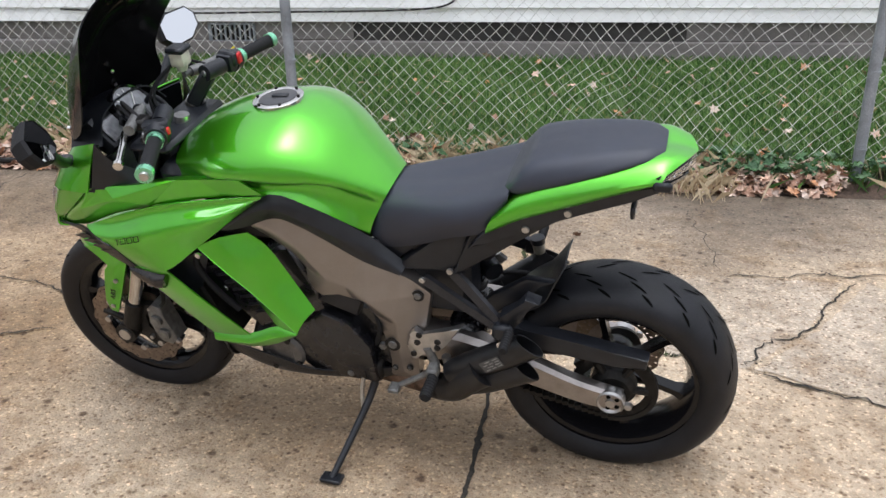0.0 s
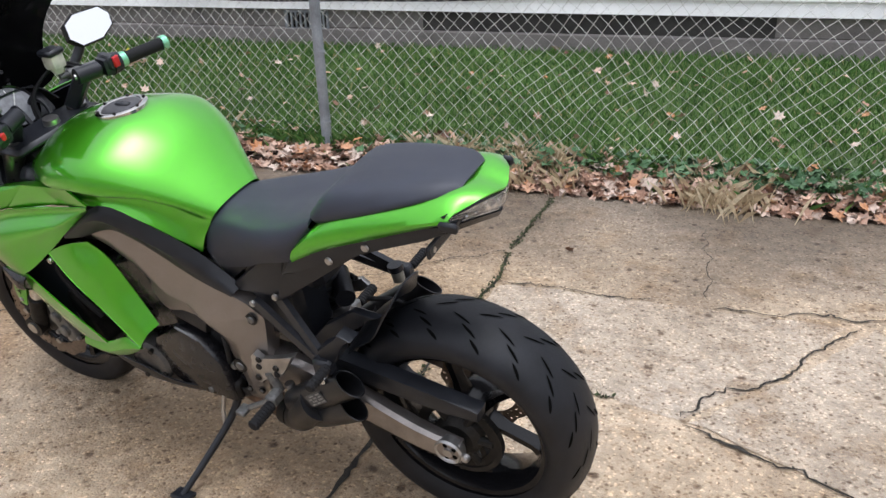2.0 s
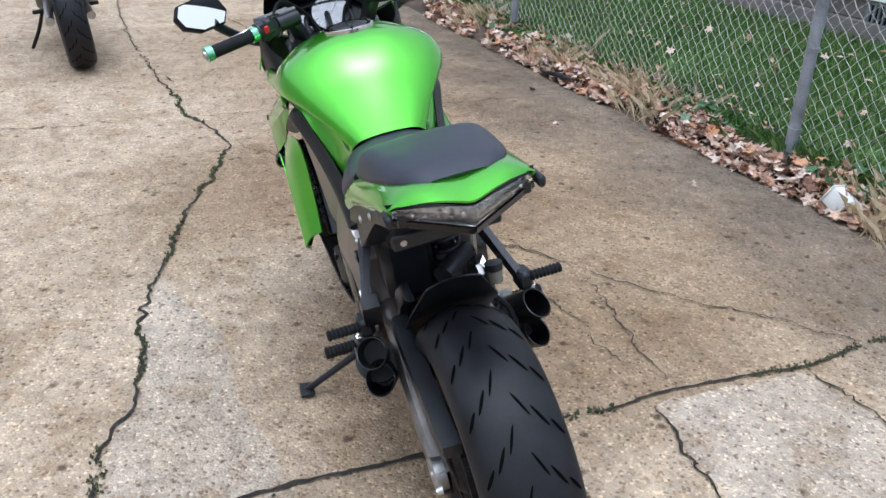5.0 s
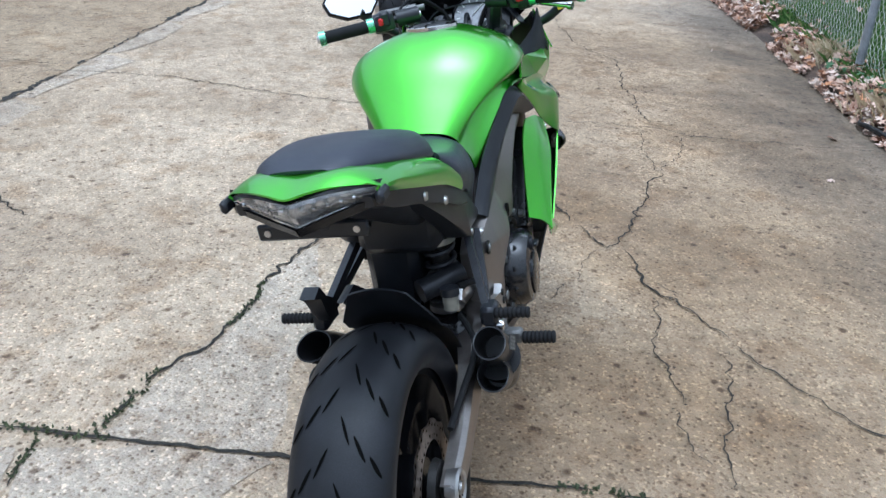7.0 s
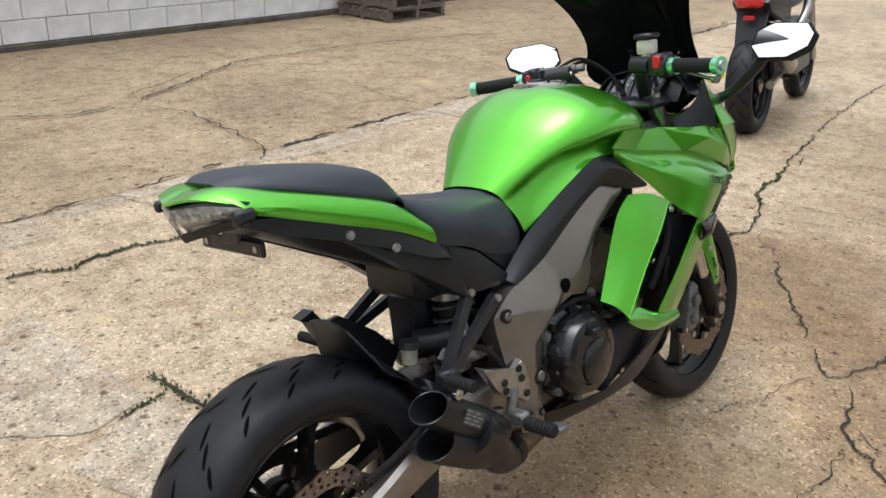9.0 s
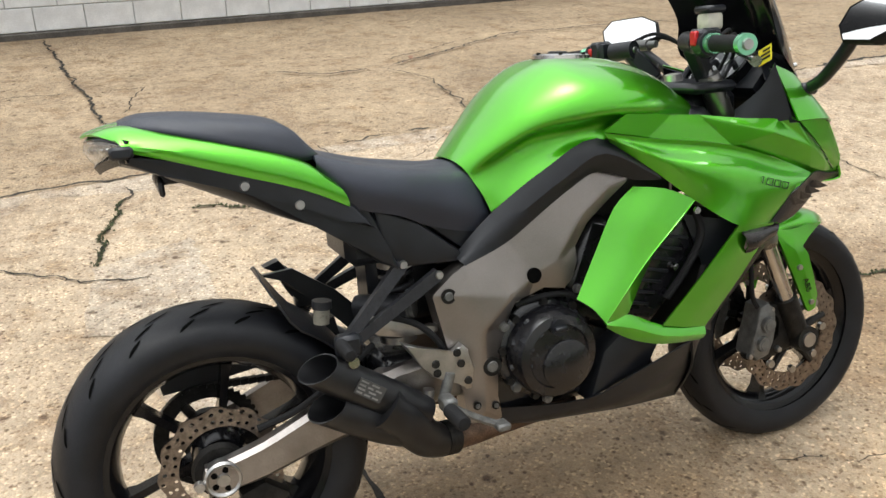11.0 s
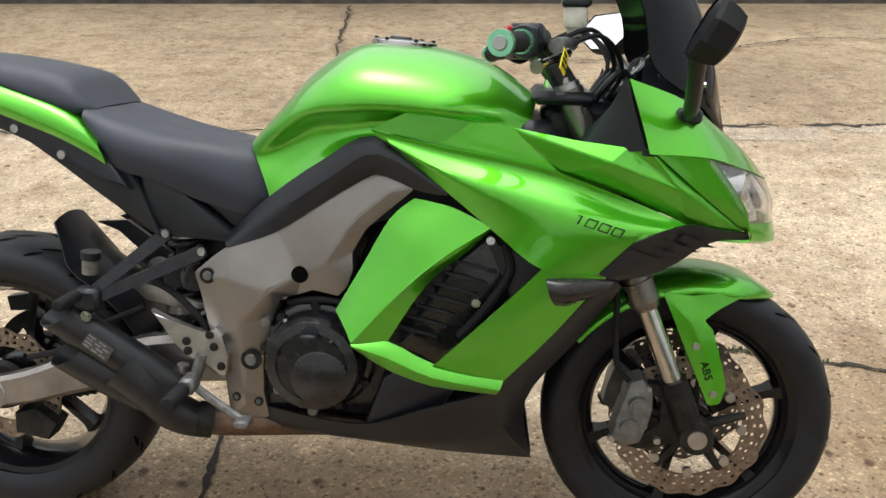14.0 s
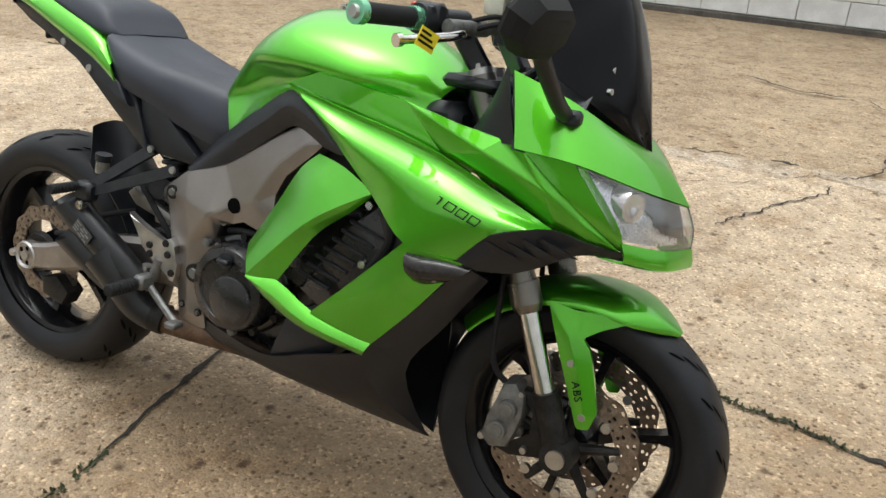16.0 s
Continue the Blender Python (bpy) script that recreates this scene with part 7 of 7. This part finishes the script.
part("lid", bm, CAPGREY, fcap)
bm = bmesh.new()
box(bm, (-0.03, -0.008, 0.005), (0.015, 0.008, 0.011), 0.003, fm)
part("key_flap", bm, BLACK, fcap)
for k in range(6):
    a = math.pi * k / 3
    bm = bmesh.new()
    rod(bm, fm @ Vector((0.056 * math.cos(a), 0.056 * math.sin(a), 0.003)), fm @ Vector((0.056 * math.cos(a), 0.056 * math.sin(a), 0.008)), 0.004, n=8)
    part("cap_bolt", bm, DARK, fcap)
# yellow tag on the right bar
bm = bmesh.new()
box(bm, (-0.024, -0.001, -0.016), (0.024, 0.001, 0.016), 0, pose(1.145, -0.30, 1.008, 8, 18, 78))
tag = part("tag", bm, YELLOW, bike, "yellow card tag on the bar", False)
for k in range(3):
    bm = bmesh.new()
    box(bm, (-0.022, -0.002, -0.009 + 0.008 * k), (0.02 - 0.008 * k, 0.002, -0.005 + 0.008 * k), 0, pose(1.145, -0.30, 1.008, 8, 18, 78))
    part("tag_bar", bm, DARK, tag, "", False)


# ---- lettering ----
def lettering(text, m, size, parent, name):
    cu = bpy.data.curves.new("lettering", "FONT")
    cu.body, cu.size, cu.extrude, cu.align_x, cu.align_y = text, size, 0.0006, "CENTER", "CENTER"
    cu.space_character = 1.1
    tmp = new("lettering_tmp", cu)
    bpy.context.view_layer.update()
    me = bpy.data.meshes.new_from_object(tmp)
    bpy.data.objects.remove(tmp)
    me.materials.append(GLOSS)
    ob = new(name, me)
    ob.parent = parent
    ob.matrix_local = m
    return ob


def frame_axes(o, xdir, ndir):
    x = Vector(xdir).normalized()
    z = (Vector(ndir) - x * Vector(ndir).dot(x)).normalized()
    y = z.cross(x)
    return Matrix.Translation(o) @ Matrix((x, y, z)).transposed().to_4x4()


def squared_digits(text, m, parent):
    """Squared outline digits, each one a part."""
    w, h, t, gap = 0.0188, 0.0158, 0.0017, 0.0055
    for i, c in enumerate(text):
        bm = bmesh.new()
        x0 = (i - len(text) / 2) * (w + gap) + gap / 2
        shear = Matrix(((1, 0.25, 0, 0), (0, 1, 0, 0), (0, 0, 1, 0), (0, 0, 0, 1)))
        if c == "1":
            box(bm, (x0 + w * 0.62, -h / 2, 0), (x0 + w * 0.62 + t * 1.2, h / 2, 0.001), 0, m @ shear)
            box(bm, (x0 + w * 0.35, h / 2 - t, 0), (x0 + w * 0.62, h / 2, 0.001), 0, m @ shear)
        else:
            for a, b in (((0, -h / 2), (w, -h / 2 + t)), ((0, h / 2 - t), (w, h / 2)), ((0, -h / 2 + t), (t, h / 2 - t)), ((w - t, -h / 2 + t), (w, h / 2 - t))):
                box(bm, (x0 + a[0], a[1], 0), (x0 + b[0], b[1], 0.001), 0, m @ shear)
        part("digit", bm, GLOSS, parent, "", False)


for s in (-1, 1):
    mark = new("model_number")
    mark.parent = bike
    xdir = Vector((0.095, 0.008, -0.030)) if s < 0 else Vector((-0.095, 0.008, 0.030))
    squared_digits("1000", frame_axes((1.219, s * 0.2505, 0.733), xdir, (0.085, s, 0.20)), mark)
    lettering("ABS", frame_axes((1.456, s * 0.1165, 0.424), (0.033, 0, -0.09) if s < 0 else (-0.033, 0, 0.09), (0, s, 0)), 0.022, bike, "lettering")

# ---- second motorcycle, farther up the yard ----
other = thing("motorcycle", "dark silver motorcycle with a red tail lamp parked on the yard", "motorcycle", at=pose(4.60, 1.24, 0.0, -7, 0, 9))
wheel("rear_wheel", (0.0, 0.0, 0.31), 0.315, 0.085, 0.222, 5, other)
wheel("front_wheel", (1.38, 0.0, 0.295), 0.298, 0.06, 0.222, 5, other)
bm = arch([
    (0.98, [(0.98, 0.08, 0.78), (0.98, 0.12, 0.85), (0.98, 0.10, 0.93), (0.98, 0.05, 0.96), (0.98, 0.0, 0.965)]),
    (0.75, [(0.75, 0.12, 0.76), (0.75, 0.17, 0.86), (0.75, 0.13, 0.98), (0.75, 0.06, 1.02), (0.75, 0.0, 1.03)]),
    (0.50, [(0.50, 0.10, 0.74), (0.50, 0.12, 0.80), (0.50, 0.10, 0.90), (0.50, 0.05, 0.93), (0.50, 0.0, 0.935)]),
], 4, 4)
part("fuel_tank", shell(bm, 0.004), CASTGREY, other, "dark silver fuel tank")
bm = arch([
    (0.52, [(0.52, 0.10, 0.74), (0.52, 0.13, 0.77), (0.52, 0.10, 0.82), (0.52, 0.05, 0.83), (0.52, 0.0, 0.83)]),
    (0.25, [(0.25, 0.10, 0.78), (0.25, 0.13, 0.82), (0.25, 0.10, 0.86), (0.25, 0.05, 0.87), (0.25, 0.0, 0.87)]),
    (-0.05, [(-0.05, 0.08, 0.83), (-0.05, 0.11, 0.87), (-0.05, 0.08, 0.91), (-0.05, 0.04, 0.92), (-0.05, 0.0, 0.92)]),
], 4, 4)
part("seat", shell(bm, 0.005), VINYL, other, "black seat")
for s in (-1, 1):
    bm = plate(bmesh.new(), [(-0.10, 0.83), (0.0, 0.76), (0.25, 0.70), (0.5, 0.68), (0.5, 0.76), (0.2, 0.80), (-0.05, 0.87)], 0.07, 0.115, s, 0.01)
    part("tail_panel", bm, GUNMETAL, other, "dark grey tail panel")
    bm = bmesh.new()
    rod(bm, (-0.02, s * 0.08, 0.71), (-0.04, s * 0.16, 0.70), 0.007, n=8)
    rod(bm, (-0.065, s * 0.165, 0.70), (-0.02, s * 0.165, 0.70), 0.022, 0.016, 14)
    part("indicator", bm, LAMPSILVER, other, "small pale indicator")
    bm = bmesh.new()
    rod(bm, (0.50, s * 0.10, 0.36), (0.0, s * 0.125, 0.31), 0.028, n=10)
    part("swingarm", bm, SILVER, other)
    bm = bmesh.new()
    rod(bm, (1.05, s * 0.10, 0.98), (1.38, s * 0.10, 0.295), 0.025, n=14)
    part("fork_leg", bm, SILVER, other)
    bm = bmesh.new()
    tube(bm, [(0.45, s * 0.12, 0.52), (0.70, s * 0.17, 0.72), (1.02, s * 0.08, 0.86)], 0.028, 10, 5)
    part("frame_tube", bm, SILVER, other, "bright frame tube")
    bm = bmesh.new()
    rod(bm, (1.0, s * 0.08, 1.0), (0.92, s * 0.36, 1.03), 0.012, n=10)
    rod(bm, (0.955, s * 0.24, 1.018), (0.92, s * 0.36, 1.03), 0.018, n=12)
    part("handlebar", bm, BLACK, other)
    bm = bmesh.new()
    box(bm, (0.36, s * 0.16 - 0.05, 0.30), (0.40, s * 0.16 + 0.05, 0.325), 0.006)
    part("foot_peg", bm, DARK, other)
bm = bmesh.new()
box(bm, (-0.135, -0.085, 0.80), (-0.05, 0.085, 0.87), 0.02)
part("tail_lamp", bm, TAILRED, other, "red tail lamp")
bm = bmesh.new()
box(bm, (-0.115, -0.035, 0.725), (-0.10, 0.035, 0.755), 0.004)
part("reflector", bm, TAILRED, other, "red reflector")
bm = bmesh.new()
vs = [bm.verts.new(p) for p in ((-0.02, -0.10, 0.80), (-0.02, 0.10, 0.80), (-0.16, 0.07, 0.50), (-0.16, -0.07, 0.50), (0.02, -0.10, 0.80), (0.02, 0.10, 0.80), (-0.145, 0.07, 0.50), (-0.145, -0.07, 0.50))]
for f in ((0, 1, 2, 3), (4, 7, 6, 5), (0, 4, 5, 1), (3, 2, 6, 7), (1, 5, 6, 2), (0, 3, 7, 4)):
    bm.faces.new([vs[i] for i in f])
part("rear_fender", bm, BLACK, other, "black hanging rear fender", False)
bm = bmesh.new()
lathe(bm, [(0.0, 0.02), (0.026, 0.02), (0.028, 0.0), (0.055, 0.0), (0.058, 0.02), (0.058, 0.40), (0.04, 0.46), (0.025, 0.52)], 28, frame_to((-0.10, -0.20, 0.60), (0.45, -0.16, 0.30))[0] @ Matrix.Rotation(radians(90), 4, "X"))
part("silencer", bm, SILVER, other, "brushed silver silencer")
# Near-black disc painting the shade inside the silencer's mouth
bm = bmesh.new()
rod(bm, (-0.098, -0.2, 0.599), (-0.09, -0.199, 0.595), 0.025, n=20)
part("silencer_outlet_shade", bm, SHADEBLACK, other)
bm = bmesh.new()
box(bm, (0.45, -0.17, 0.27), (0.95, 0.17, 0.66), 0.05)
part("engine", bm, CASTGREY, other)
bm = bmesh.new()
box(bm, (0.98, -0.10, 0.90), (1.18, 0.10, 1.10), 0.05, None, 3)
part("headlamp", bm, BLACK, other)
bm = bmesh.new()
box(bm, (0.15, -0.07, 0.48), (0.48, 0.07, 0.72), 0.03)
part("battery_case", bm, DARK, other)
bm = bmesh.new()
tube(bm, [(0.55, 0.14, 0.30), (0.58, 0.20, 0.16), (0.60, 0.275, 0.035)], 0.012, 8, 4)
part("side_stand", bm, DARK, other)

# ---- utility trailer and bin at the far end of the drive ----
trailer = thing("utility_trailer", "low utility trailer with small wheels at the end of the drive", "trailer", at=pose(9.5, -0.98, 0, 0, 0, 7))
bm = bmesh.new()
box(bm, (-0.6, -0.33, 0.30), (1.4, 0.33, 0.36), 0.01)
part("deck", bm, DARK, trailer)
for s in (-1, 1):
    bm = bmesh.new()
    box(bm, (-0.6, s * 0.33 - 0.02, 0.36), (1.4, s * 0.33 + 0.02, 0.62), 0.008)
    part("side_board", bm, OLDWOOD, trailer)
    bm = bmesh.new()
    lathe(bm, [(0.0, -0.05), (0.11, -0.05), (0.17, -0.06), (0.2, -0.03), (0.2, 0.03), (0.17, 0.06), (0.11, 0.05), (0.0, 0.05)], 28, Matrix.Translation((0.0, s * 0.40, 0.2)))
    part("wheel", bm, RUBBER, trailer)
bm = bmesh.new()
box(bm, (-0.62, -0.33, 0.22), (-0.58, 0.33, 0.27), 0.004)
part("rear_bar", bm, RUST, trailer)
bin_ob = thing("storage_bin", "blue plastic storage bin standing on the drive", "bin", at=pose(8.6, -0.66, 0, 0, 0, 6))
bm = bmesh.new()
box(bm, (-0.25, -0.17, 0), (0.25, 0.17, 0.55), 0.03, None, 2)
part("body", bm, BLUE, bin_ob)
bm = bmesh.new()
box(bm, (-0.27, -0.19, 0.545), (0.27, 0.19, 0.59), 0.015, None, 2)
part("lid", bm, BLUE, bin_ob)
